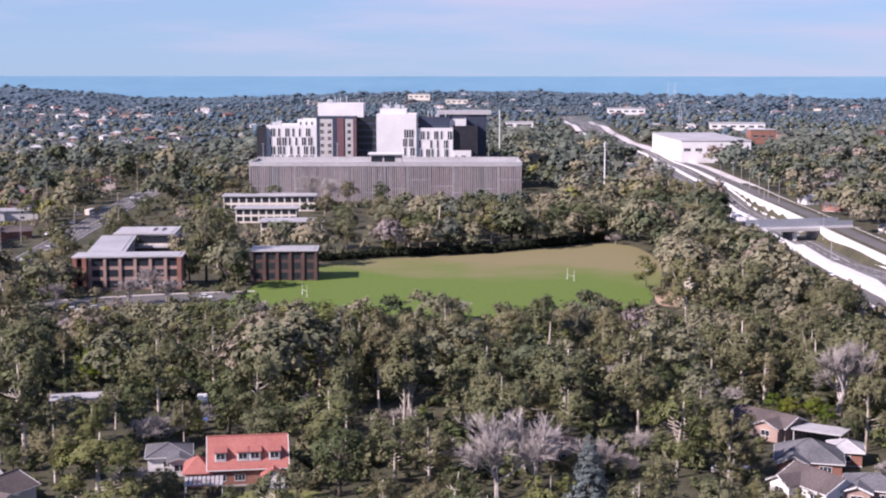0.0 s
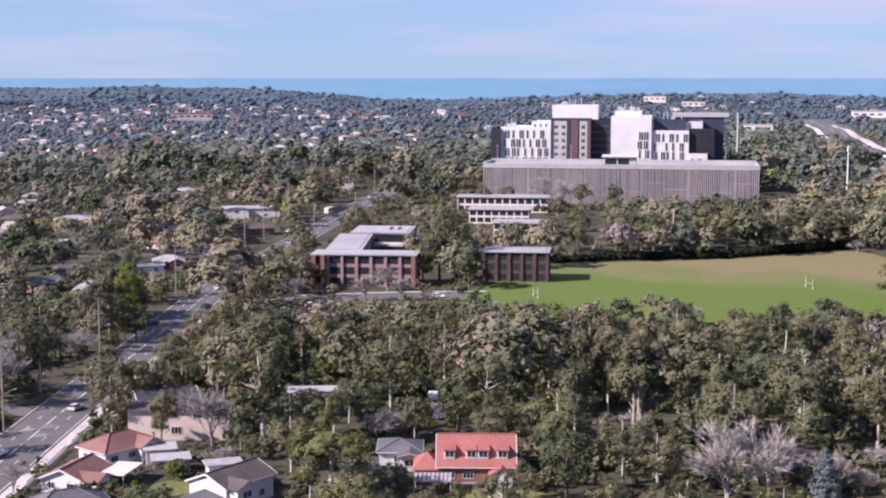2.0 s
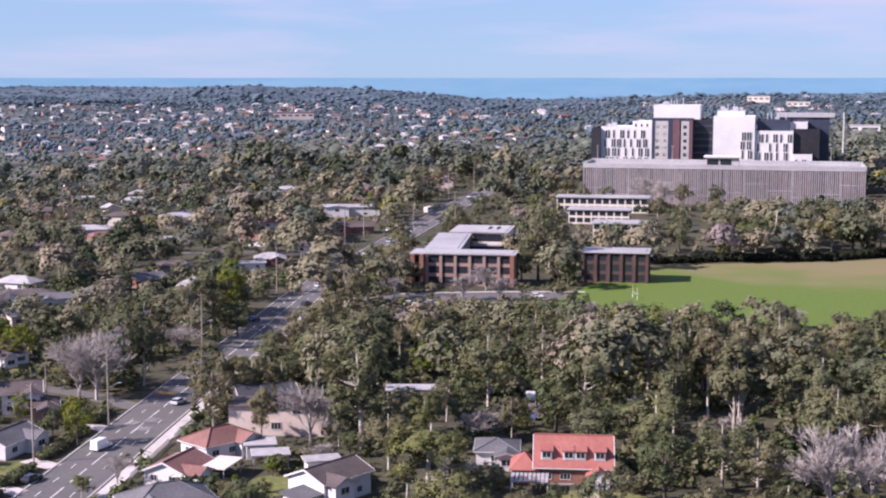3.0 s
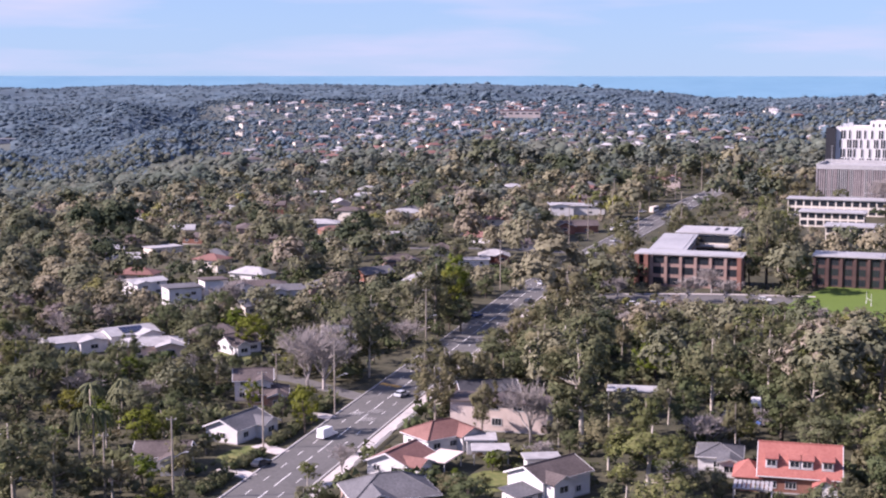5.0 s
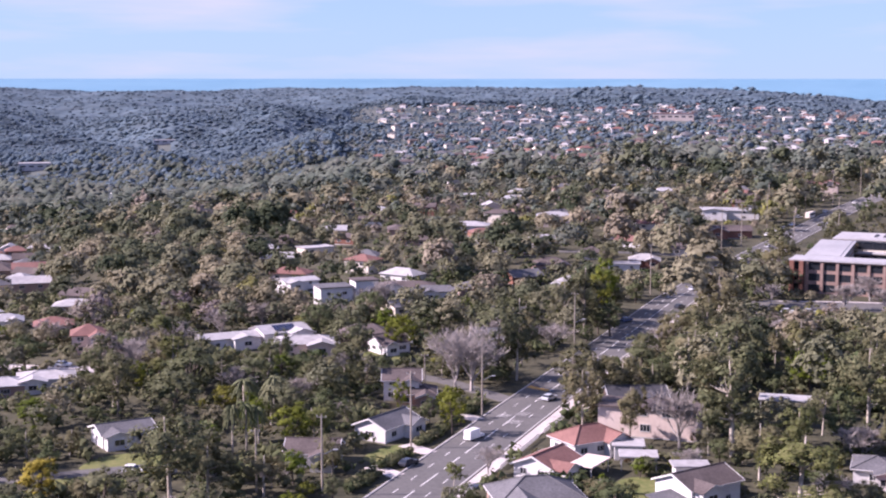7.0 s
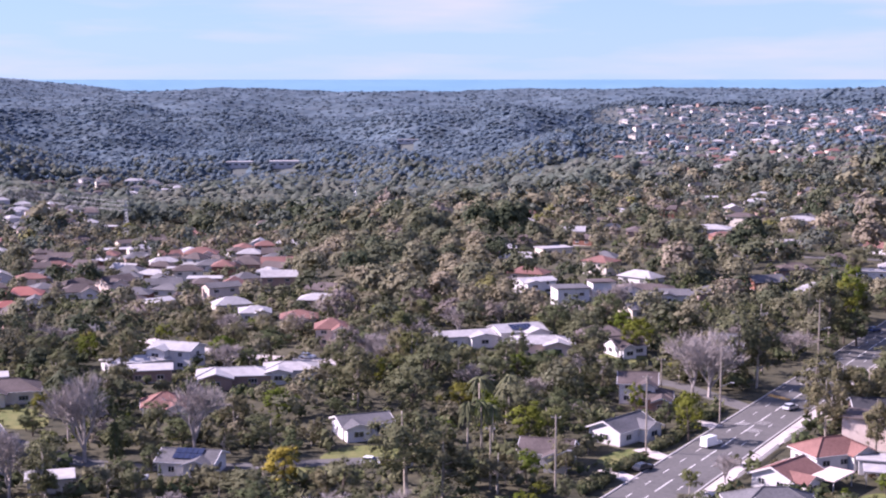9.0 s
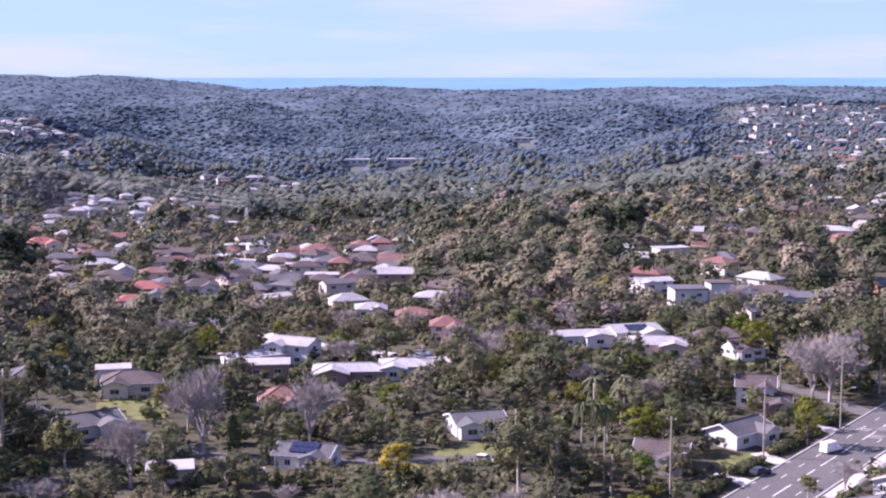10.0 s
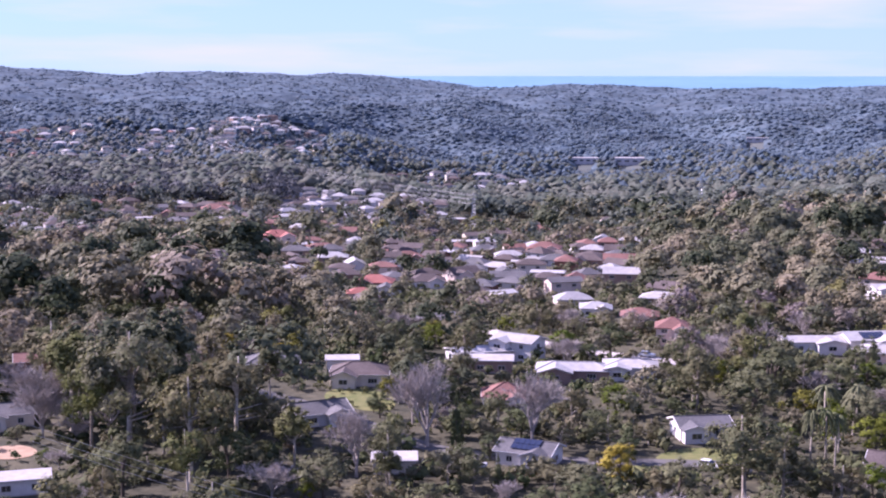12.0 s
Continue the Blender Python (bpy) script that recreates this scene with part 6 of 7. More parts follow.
for x0, y0, x1, y1 in ((-117.5, 232, -121.5, 258), (-121.9, 261, -124.6, 281)):
    fence = thing("garden_fence", x0, y0, None, math.degrees(math.atan2(y1 - y0, x1 - x0)), "low white picket fence beside the footpath", "fence")
    n = int(math.hypot(x1 - x0, y1 - y0) / 0.5)
    me = Shape().box(-0.11, 0.11, -0.03, 0.03, 0, 1.0).mesh("picket", m_white)
    for i in range(n):
        part("picket", me, fence, m=pose(i * 0.5 + 0.25, 0, 0.15))
    part("rail", Shape().box(0, n * 0.5, 0.03, 0.07, 0.85, 0.95).mesh("rail", m_white), fence)

# ---- trees ----
def unit(v):
    return v / np.linalg.norm(v, axis=-1, keepdims=True)


OCTA = np.array([(0, 0, -1), (1, 0, 0), (0, 1, 0), (-1, 0, 0), (0, -1, 0), (0, 0, 1)], float)
OCTA_FACES = np.array([(0, 2, 1), (0, 3, 2), (0, 4, 3), (0, 1, 4), (5, 1, 2), (5, 2, 3), (5, 3, 4), (5, 4, 1)])


def clump_centres(rng, kind, n):
    """Middles and radii of a crown's leafy heads, for a tree one unit high."""
    a = np.arange(n) * 2.399 + rng.uniform(0, 0.9, n)
    if kind in ("gum", "tall"):
        # uneven boughs that carry rounded heads, with gaps between them
        boughs = 9 if kind == "gum" else 7
        b = np.arange(boughs) * 2.399 + rng.uniform(0, 1.1, boughs)
        reach = np.sqrt(rng.uniform(0.03, 1.0, boughs))
        wide, tall = (0.24, 0.50) if kind == "gum" else (0.13, 0.52)
        z = 0.83 - tall * reach ** 1.3 * rng.uniform(0.4, 1.1, boughs) - rng.uniform(0, 0.07, boughs)
        end = np.stack([np.cos(b) * reach * wide, np.sin(b) * reach * wide, z], -1)
        if kind == "gum":
            end[:2, 2] = rng.uniform(0.26, 0.42, 2)
        size = rng.uniform(0.7, 1.35, boughs)
        i = rng.choice(boughs, n, p=size ** 2 / (size ** 2).sum())
        d = unit(rng.normal(size=(n, 3)) + [0, 0, 0.3]) * rng.uniform(0.25, 1.0, (n, 1)) ** 0.5
        c = end[i] + d * size[i][:, None] * ([0.13, 0.13, 0.105] if kind == "gum" else [0.085, 0.085, 0.10])
        return c, rng.uniform(0.030, 0.064, n)
    d = unit(rng.normal(size=(n, 3)) + [0, 0, 0.25])
    k = rng.uniform(0.45, 1.0, (n, 1)) ** 0.5
    if kind == "round":
        lump = 1 + 0.20 * np.sin(d[:, :1] * 4.1 + rng.uniform(0, 6)) * np.sin(d[:, 1:2] * 3.7 + rng.uniform(0, 6)) + 0.10 * np.sin(d[:, 2:] * 6 + rng.uniform(0, 6))
        c = d * k * lump * [0.29, 0.29, 0.37] + [0, 0, 0.53]
        rad = rng.uniform(0.045, 0.08, n)
    elif kind == "cone":
        z = np.sort(1 - rng.uniform(0.03, 0.95, n) ** 0.75)
        w = (1 - z) * 0.24 * rng.uniform(0.5, 1.0, n)
        c = np.stack([np.cos(a) * w, np.sin(a) * w, z], -1)
        rad = 0.014 + 0.045 * (1 - z)
    else:
        c = d * k * [0.40, 0.40, 0.28] + [0, 0, 0.42]
        rad = rng.uniform(0.10, 0.17, n)
    return c, rad


def sprays(rng, c, rad, per, size, flat=0.75, loose=0.42, up=0.35, lift=0.0, about=None, slim=0.62, inner=0.55):
    """Small leaf sprays, one triangle each, over clumps with middles c and radii rad; size: of a spray, a share of its
    clump's radius; about: the way out of the crown at each clump, which the leaves turn to."""
    n = len(c) * per
    i = np.repeat(np.arange(len(c)), per)
    d = unit(rng.normal(size=(n, 3)) + [0, 0, up])
    r = rad[i][:, None]
    p = c[i] + d * r * rng.uniform(inner, 1.18, (n, 1)) * [1, 1, flat]
    out = d if about is None else d * 0.42 + about[i] * 0.85
    nor = unit(out + [0, 0, lift] + rng.normal(size=(n, 3)) * loose)
    t = unit(np.cross(nor, rng.normal(size=(n, 3))))
    b = np.cross(nor, t)
    s = r * size * rng.uniform(0.5, 1.5, (n, 1))
    return np.stack([p - t * s * 1.15, p + t * s * 0.8 + b * s * slim, p + t * s * 0.8 - b * s * slim], 1).reshape(-1, 3)


def lumps(rng, c, rad, ball, faces, flat=0.8, rough=0.22):
    """Uneven rounded bodies of the leafy heads: vertices and triangles."""
    n, k = len(c), len(ball)
    v = (ball[None] * rng.uniform(1 - rough, 1 + rough * 0.5, (n, k, 1)) * rad[:, None, None] * [1, 1, flat] + c[:, None]).reshape(-1, 3)
    return v, (faces[None] + k * np.arange(n)[:, None, None]).reshape(-1, 3)


def crown_arrays(rng, kind, clumps, per, size):
    """A crown one unit high: uneven leafy heads under many small leaf sprays."""
    c, rad = clump_centres(rng, kind, clumps)
    core, cf = lumps(rng, c, rad * 0.62, OCTA, OCTA_FACES)
    about = unit(c - [0, 0, 0.52]) if kind != "cone" else unit(c * [1, 1, 0] + [0, 0, 0.03])
    leaf = sprays(rng, c, rad, per, size, about=about, inner=0.5, slim=0.42, flat=1.0, loose=0.16)
    return np.concatenate([core, leaf]), np.concatenate([cf, len(core) + np.arange(len(leaf)).reshape(-1, 3)]), c


def trunk_shape(rng, tips, top, radius, lean=0.03):
    s = Shape()
    bend = rng.normal(size=2) * lean
    path = [(0, 0, -0.04), (bend[0] * 0.3, bend[1] * 0.3, top * 0.45), (bend[0], bend[1], top * 0.8), (bend[0] * 1.2, bend[1] * 1.2, top)]
    s.tube(path, [radius, radius * 0.78, radius * 0.5, radius * 0.2], 7)
    for tip in tips:
        z0 = min(tip[2] - 0.06, top * rng.uniform(0.4, 0.7))
        k = z0 / top
        start = (bend[0] * k, bend[1] * k, z0)
        mid = (0.5 * (start[0] + tip[0]) + rng.normal() * 0.01, 0.5 * (start[1] + tip[1]) + rng.normal() * 0.01, z0 + (tip[2] - z0) * 0.42)
        s.tube([start, mid, tuple(tip)], [radius * 0.45, radius * 0.3, radius * 0.1], 5)
    return s


def tree_model(name, kind, seed, leaves, bark, clumps, tufts, size, radius, label, category="tree", limbs=9):
    """One tree, one metre high, as a thing with a trunk and a crown."""
    rng = np.random.default_rng(seed)
    v, f, c = crown_arrays(rng, kind, clumps, tufts, size)
    root = new(name)
    tagged(root, label, category)
    tips = c[rng.permutation(len(c))[:limbs]] * [0.9, 0.9, 0.97] if kind != "cone" else []
    top = 0.78 if kind in ("gum", "tall") else 0.92 if kind == "cone" else 0.6
    if kind != "shrub":
        part("trunk", trunk_shape(rng, tips, top, radius).mesh("trunk", bark, smooth=True), root)
    part("crown", mesh_from("crown", v, f, [leaves], smooth=True), root)
    return root


def bare_model(name, seed, label, twigs=3600):
    """A leafless tree, one metre high: trunk, forking limbs, a haze of twigs."""
    rng = np.random.default_rng(seed)
    s, ends, ways = Shape(), [], []

    def grow(p, d, length, r, depth):
        bend = unit(d + rng.normal(size=3) * 0.12)
        m, q = p + d * length * 0.5, p + d * length * 0.5 + bend * length * 0.5
        s.tube([tuple(p), tuple(m), tuple(q)], [r, r * 0.85, r * 0.65], 5 if depth < 2 else 3)
        if depth >= 3:
            ends.append(q)
            ways.append(bend)
        if depth == 4:
            return
        for _ in range(3 if depth else 7):
            nd = unit(d + rng.normal(size=3) * (0.36 + 0.05 * depth) + [0, 0, 0.34])
            grow(p + (m - p) * 0.8 + (q - m) * rng.uniform(0.2, 1.0), nd, length * rng.uniform(0.62, 0.86), r * 0.56, depth + 1)
    grow(np.array([0, 0, -0.03]), np.array([0.02, 0.0, 1.0]), 0.17, 0.0085, 0)
    root = new(name)
    tagged(root, label, "tree")
    e, w0 = np.array(ends), np.array(ways)
    size = np.array([0.44 / np.percentile(np.hypot(e[:, 0], e[:, 1]), 90)] * 2 + [0.93 / e[:, 2].max()])
    s.v = [tuple(np.array(p) * size) for p in s.v]
    e = e * size
    part("trunk", s.mesh("trunk", m_twigs), root)
    i = rng.integers(0, len(e), twigs)
    d = unit(w0[i] + rng.normal(size=(len(i), 3)) * 0.4)
    w = unit(np.cross(d, rng.normal(size=(len(i), 3)))) * 0.0034
    p = e[i] - w0[i] * rng.uniform(0, 0.08, (len(i), 1))
    tri = np.stack([p - w, p + w, p + d * rng.uniform(0.05, 0.15, (len(i), 1))], 1).reshape(-1, 3)
    part("twig_haze", mesh_from("twig_haze", tri, np.arange(len(tri)).reshape(-1, 3), [m_twigs]), root, "fine grey twigs")
    return root


def palm_model(name, seed, label):
    rng = np.random.default_rng(seed)
    root = new(name)
    tagged(root, label, "palm")
    part("trunk", Shape().tube([(0, 0, -0.03), (0.01, 0, 0.4), (0.02, 0.01, 0.78)], [0.03, 0.022, 0.02], 7).mesh("trunk", m_bark, smooth=True), root)
    s = Shape()
    for i in range(22):
        a, up = rng.uniform(0, 6.28), rng.uniform(-0.2, 0.9)
        pts = []
        for k in range(6):
            u = k / 5
            rr = 0.30 * u
            pts.append((0.02 + math.cos(a) * rr, 0.01 + math.sin(a) * rr, 0.78 + up * 0.32 * u - 0.34 * u * u))
        for k in range(5):
            wv = 0.030 * (1 - abs(k / 5 - 0.3))
            ox, oy = -math.sin(a) * wv, math.cos(a) * wv
            (x0, y0, z0), (x1, y1, z1) = pts[k], pts[k + 1]
            s.add([(x0, y0, z0), (x1, y1, z1), (x1 + ox, y1 + oy, z1 - wv), (x0 + ox, y0 + oy, z0 - wv)], [(0, 1, 2, 3)])
            s.add([(x0, y0, z0), (x1, y1, z1), (x1 - ox, y1 - oy, z1 - wv), (x0 - ox, y0 - oy, z0 - wv)], [(3, 2, 1, 0)])
    part("crown", s.mesh("crown", m_dark), root)
    return root


GUM_WORDS, TALL_WORDS = "grey-green eucalyptus with pale limbs and an open feathery crown", "tall slender eucalyptus with pale trunk showing through"
MODELS = {
    "gum": [tree_model("gum_tree", "gum", 20 + i, m_gum, m_bark, 96, 44, 0.28, 0.017, GUM_WORDS, limbs=14) for i in range(6)],
    "tall": [tree_model("tall_gum_tree", "tall", 40 + i, m_gum, m_bark, 76, 44, 0.28, 0.013, TALL_WORDS, limbs=12) for i in range(5)],
    "gum_far": [tree_model("gum_tree", "gum", 140 + i, m_gum, m_bark, 80, 34, 0.34, 0.017, GUM_WORDS) for i in range(4)],
    "tall_far": [tree_model("tall_gum_tree", "tall", 150 + i, m_gum, m_bark, 60, 26, 0.36, 0.013, TALL_WORDS) for i in range(4)],
    "dark": [tree_model("broadleaf_tree", "round", 60 + i, m_dark, m_dark_bark, 66, 40, 0.27, 0.025, "dense dark green broadleaf tree with a rounded crown") for i in range(4)],
    "lime": [tree_model("garden_tree", "round", 80 + i, m_lime, m_dark_bark, 58, 42, 0.27, 0.022, "yellow-green garden tree with a full leafy crown") for i in range(3)],
    "gold": [tree_model("golden_tree", "round", 85, m_gold, m_dark_bark, 70, 52, 0.24, 0.022, "golden-yellow garden tree with a narrow full crown")],
    "cone": [tree_model("conifer", "cone", 90 + i, m_dark, m_dark_bark, 130, 22, 0.42, 0.018, "dark conifer tapering to a point") for i in range(2)],
    "spruce": [tree_model("blue_spruce", "cone", 95, m_spruce, m_dark_bark, 150, 24, 0.42, 0.018, "blue-grey spruce with layered boughs")],
    "shrub": [tree_model("shrub", "shrub", 100 + i, m_brush, m_dark_bark, 16, 44, 0.26, 0.03, "olive garden shrub with loose sprays", "shrub", 3) for i in range(3)],
    "bare": [bare_model("bare_tree", 110 + i, "leafless tree with spreading limbs and fine grey twigs") for i in range(3)],
    "palm": [palm_model("palm_tree", 120 + i, "tall palm with a drooping head of fronds") for i in range(2)],
}
used_models = {k: 0 for k in MODELS}
planted = []


def plant(kind, x, y, height, spread=1.0, model=None, free=True):
    """Set a tree; the first of each model is the model itself."""
    pick = (int(abs(x * 3.7 + y * 1.9)) if model is None else model) % len(MODELS[kind])
    src = MODELS[kind][pick]
    m = pose(x, y, ground_at(x, y), 0, 0, (x * 37 + y * 91) % 360) @ Matrix.Diagonal((height * spread, height * spread, height, 1))
    ob = src.copy()
    scene.collection.objects.link(ob)
    for ch in src.children:
        c = ch.copy()
        scene.collection.objects.link(c)
        c.parent = ob
    ob.matrix_basis = m
    used_models[kind] += 1
    planted.append((x, y, height * 0.3 * spread))
    return ob


# ---- where trees may stand ----
def along(px, py, ax, ay, bx, by):
    """Distance of points from a stretch."""
    dx, dy = bx - ax, by - ay
    t = np.clip(((px - ax) * dx + (py - ay) * dy) / max(dx * dx + dy * dy, 1e-9), 0, 1)
    return np.hypot(px - ax - t * dx, py - ay - t * dy)


def inside(px, py, ring):
    hit = np.zeros(px.shape, bool)
    for (x0, y0), (x1, y1) in zip(ring, ring[1:] + ring[:1]):
        hit ^= ((y0 > py) != (y1 > py)) & (px < (x1 - x0) * (py - y0) / (y1 - y0 + 1e-12) + x0)
    return hit


def on_road(px, py, margin):
    bad = (px > 141 - margin) & (px < 196 + margin) & (py < 1900) & (py > 300)
    for (ax, ay), (bx, by) in zip(STREET[:-1], STREET[1:]):
        bad |= along(px, py, ax, ay, bx, by) < 9.5 + margin
    for way in (((-142, 285), (-200, 300)), ((-178, 200), (-215, 160)), ((-215, 160), (-262, 163)), ((-262, 163), (-336, 150)), ((-250, 266), (-330, 262))):
        bad |= along(px, py, *way[0], *way[1]) < 4 + margin
    return bad | inside(px, py, OVAL)


for k in range(12):
    keep_clear(-972 - 29 * k, 1124 + 37 * k, 6, 10)


def open_ground(px, py, margin=0.5):
    """True where no tree may stand: roads, the oval, buildings and the strips kept clear before them for the camera's
    view.
    """
    bad = on_road(px, py, margin)
    for x, y, rad, run in CLEAR:
        r = math.hypot(x, y)
        near = (np.abs(px - x) < rad + run + 2) & (np.abs(py - y) < rad + run + 2)
        if near.any():
            k = max(0.0, 1 - run / r)
            bad[near] |= along(px[near], py[near], x, y, x * k, y * k) < rad
    return bad


def sight_cap(px, py):
    """How high a tree may grow before a house or yard without hiding it from the camera: low close to it, taller
    further out; 0: no room.
    """
    cap = np.full(px.shape, 99.0)
    cap[on_road(px, py, 0.5)] = 0
    for x, y, rad, run in CLEAR:
        r = math.hypot(x, y)
        near = (np.abs(px - x) < rad + run + 2) & (np.abs(py - y) < rad + run + 2)
        if near.any():
            k = max(0.0, 1 - run / r)
            qx, qy = px[near], py[near]
            off, gap = along(qx, qy, x, y, x * k, y * k), np.hypot(qx - x, qy - y)
            low = np.where(gap < rad * 0.86, 0.0, 1.5 + (gap - rad * 0.86) * 75 / r * 1.15)
            cap[near] = np.where(off < rad, np.minimum(cap[near], low), cap[near])
    return cap


def built_ground(px, py):
    """True on roads, on the oval and inside buildings, where nothing grows."""
    bad = on_road(px, py, 2.8)
    for x, y, rad, run in CLEAR:
        bad |= np.hypot(px - x, py - y) < rad - 1.5
    return bad


def scatter(a0, a1, r0, r1, spacing, seed):
    """Jittered points over a sector."""
    rng = np.random.default_rng(seed)
    out = []
    for r in np.arange(r0, r1, spacing):
        n = max(1, int(radians(a1 - a0) * r / spacing))
        a = np.radians(a0 + (a1 - a0) * (np.arange(n) + rng.uniform(0.05, 0.95, n)) / n)
        rr = r + rng.uniform(-0.5, 0.5, n) * spacing
        out.append(np.stack([-rr * np.sin(a), rr * np.cos(a)], -1))
    return np.concatenate(out), rng


def suburb(px, py):
    """How far a place is suburb (1) rather than bush (0)."""
    a, r = np.degrees(np.arctan2(-px, py)), np.hypot(px, py)
    # the edges of the far suburbs wander
    a_far, r_far = a + 1.7 * np.sin(r / 170 + 1) + 0.9 * np.sin(r / 67), r + 80 * np.sin(a * 0.9) + 45 * np.sin(a * 2.3)
    s = np.zeros(px.shape)
    for a0, a1, r0, r1 in ((9, 33, 1150, 2750), (-8, 10, 1350, 2700), (-20, -8, 1250, 2400)):
        s = np.maximum(s, ((a_far > a0) & (a_far < a1) & (r_far > r0) & (r_far < r1)) * 1.0)
    for a0, a1, r0, r1 in ((20, 56, 200, 560), (22, 36, 500, 780), (45, 61, 500, 800), (56, 66, 790, 1010), (46, 54, 790, 1070), (53, 60.5, 960, 1290), (49, 56.3, 1430, 1640), (58, 63.4, 1540, 2070), (62, 78, 790, 1090), (63, 78, 1440, 1910), (18, 36, 700, 1000), (-21, -15, 620, 900)):
        s = np.maximum(s, ((a > a0) & (a < a1) & (r > r0) & (r < r1)) * 1.0)
    return s


def grove_field(px, py, size=30.0):
    """A slow field from -1 to 1: where trees stand tall and dark together, and where low and light."""
    return np.sin(px / size + 1.7 * np.sin(py / (1.6 * size))) * np.sin(py / (0.95 * size) + 1.3 * np.sin(px / (1.8 * size)))


def tree_heights(px, py, rng):
    a, r, n = np.degrees(np.arctan2(-px, py)), np.hypot(px, py), len(px)
    h = (9.5 + 13.5 * rng.random(n) ** 1.3) * np.where(r > 700, 0.85, 1.0)
    h = np.where(r < 440, rng.uniform(13, 22, n), h)
    h = np.where(suburb(px, py) > 0.5, rng.uniform(4.5, 13, n) * np.where(rng.random(n) < 0.15, 1.5, 1.0) * np.where((r > 1100) | ((a > 42) & (a < 64) & (r > 500)), np.where(r < 1000, 0.9, 0.64), 1.0), h)
    h = np.where((suburb(px, py) > 0.5) & (r < 450), rng.uniform(5.5, 14.5, n), h)
    h = h * np.where(r < 1150, 1 + 0.38 * grove_field(px, py), 1.0)
    h = np.where((a < -7.5) & (r > 420) & (r < 760), rng.uniform(12, 22, n), h)
    # trees are capped below the camera's sight lines to the oval, the school and the hospital
    low = (a > -7.5) & (a < 16.5) & (r < 470)
    h = np.where(low, np.minimum(h, 75 - 0.157 * r + rng.uniform(-5, 2.5, n)), h)
    h = np.where((a > -9.7) & (a <= -7.5) & (r < 475), np.minimum(h, 75 - 0.169 * r + rng.uniform(-1.5, 1, n)), h)
    front = (a > -4.5) & (a < 14) & (r > 520) & (r < 780)
    h = np.where(front, np.minimum(h, 75 - 0.083 * r - land(px, py) + rng.uniform(-6, 2, n)), h)
    # the view over the trees to the motorway stays open
    slope = np.interp(a, (-17.49, -16.74, -15.12, -13.99, -12.85), (0.166, 0.1399, 0.131, 0.1152, 0.1016))
    h = np.where((a < -11.5) & (r < 760) & (px < 145), np.minimum(h, 75 - slope * r - land(px, py) + rng.uniform(-2.5, 0, n)), h)
    yard = (a > 2.5) & (a < 10.5) & (r > 560) & (r < 760)
    h = np.where(yard, np.minimum(h, 6), h)
    h = np.where((a > 36) & (a < 45) & (r > 400) & (r < 660), rng.uniform(9, 17, n), h)
    # trees are capped below the camera's sight lines to the street and the nearest ground
    h = np.where((a > 13.0) & (a < 17.6) & (r > 430) & (r < 660), np.minimum(h, 75 - 0.126 * r), h)
    h = np.where((a > 10.8) & (a < 13.0) & (r > 560) & (r < 740), np.minimum(h, 75 - 0.112 * r), h)
    h = np.where(r < 252, np.minimum(h, 75 - 0.278 * r + rng.uniform(-1, 2.5, n)), h)
    h = np.where(r > 1500, np.minimum(h, rng.uniform(10, 14, n)), h) * np.where((r > 2200) & (a < 24) & (rng.random(n) < 0.05), 1.6, 1.0)
    return np.maximum(h, 1.5)


for y in range(440, 900, 14):
    x = float(np.interp(y, [p[1] for p in STREET], [p[0] for p in STREET]))
    keep_clear(x + 1, y, 9.0, 8)


# ---- single trees near the camera, first those placed and sized to fit its view ----
def grove(*trees):
    """Set single trees: kind, place, height, spread."""
    for kind, x, y, h, spread in trees:
        big = math.hypot(x, y) > 440 and kind in ("gum", "tall")
        plant(kind + "_far" if big else kind, x, y, h, spread)
        if math.hypot(x, y) < 330:
            keep_clear(x, y, 2.0 + 0.14 * h * spread, 14)


grove(("gum", 113.7, 402.2, 20, 1.35), ("gum", 85.3, 271.9, 21, 0.9), ("bare", 88.6, 302.3, 16.5, 0.95), ("lime", 76.8, 298.3, 5.5, 1.5),
      ("lime", 82, 288, 6.5, 1.0), ("dark", 84.1, 278.6, 6, 1.1), ("lime", 73.9, 302.1, 5.5, 1.4), ("lime", 81.4, 297, 6, 1.3), ("gum", 44.1, 253.5, 19.3, 1.25), ("gum", 41.3, 286, 22, 1.1), ("gum", 25.5, 273, 16, 1.1), ("gum", 73.8, 413.5, 26, 1.05),
      ("gum", 93, 421.9, 24, 1.2), ("gum", 74.4, 314, 15, 1.2), ("lime", 76, 300, 5, 1.3))
grove(("gum", 16.9, 287.5, 14.5, 1.55), ("tall", 34.3, 346.3, 23, 0.95), ("tall", 24.7, 340.1, 24, 0.9), ("gum", 43.3, 321.1, 19, 1.25),
      ("spruce", 26.2, 241, 12.5, 1.6), ("tall", -14.3, 304.7, 26, 0.8), ("tall", -7.7, 306.9, 25, 0.8),
      ("gum", -5.3, 328, 24, 1), ("tall", 8.8, 321.9, 23, 0.9))
grove(("bare", 9.7, 239.5, 16.5, 1.1), ("bare", 16.5, 243.4, 15, 0.9), ("gum", -8.9, 251.8, 16, 1.3), ("gum", -2.5, 249, 14, 1.2), ("dark", -45, 284.5, 15, 1.25), ("tall", -20.8, 303.3, 25, 0.8),
      ("dark", -18.6, 241.5, 15.3, 1.1), ("dark", -26, 239, 8, 1.1), ("palm", -62, 408, 9, 1), ("bare", -30, 300, 6, 1.0),
      ("bare", -22, 306, 6, 1.0), ("dark", -48, 320, 13, 1.2), ("dark", -40, 330, 12, 1.1))
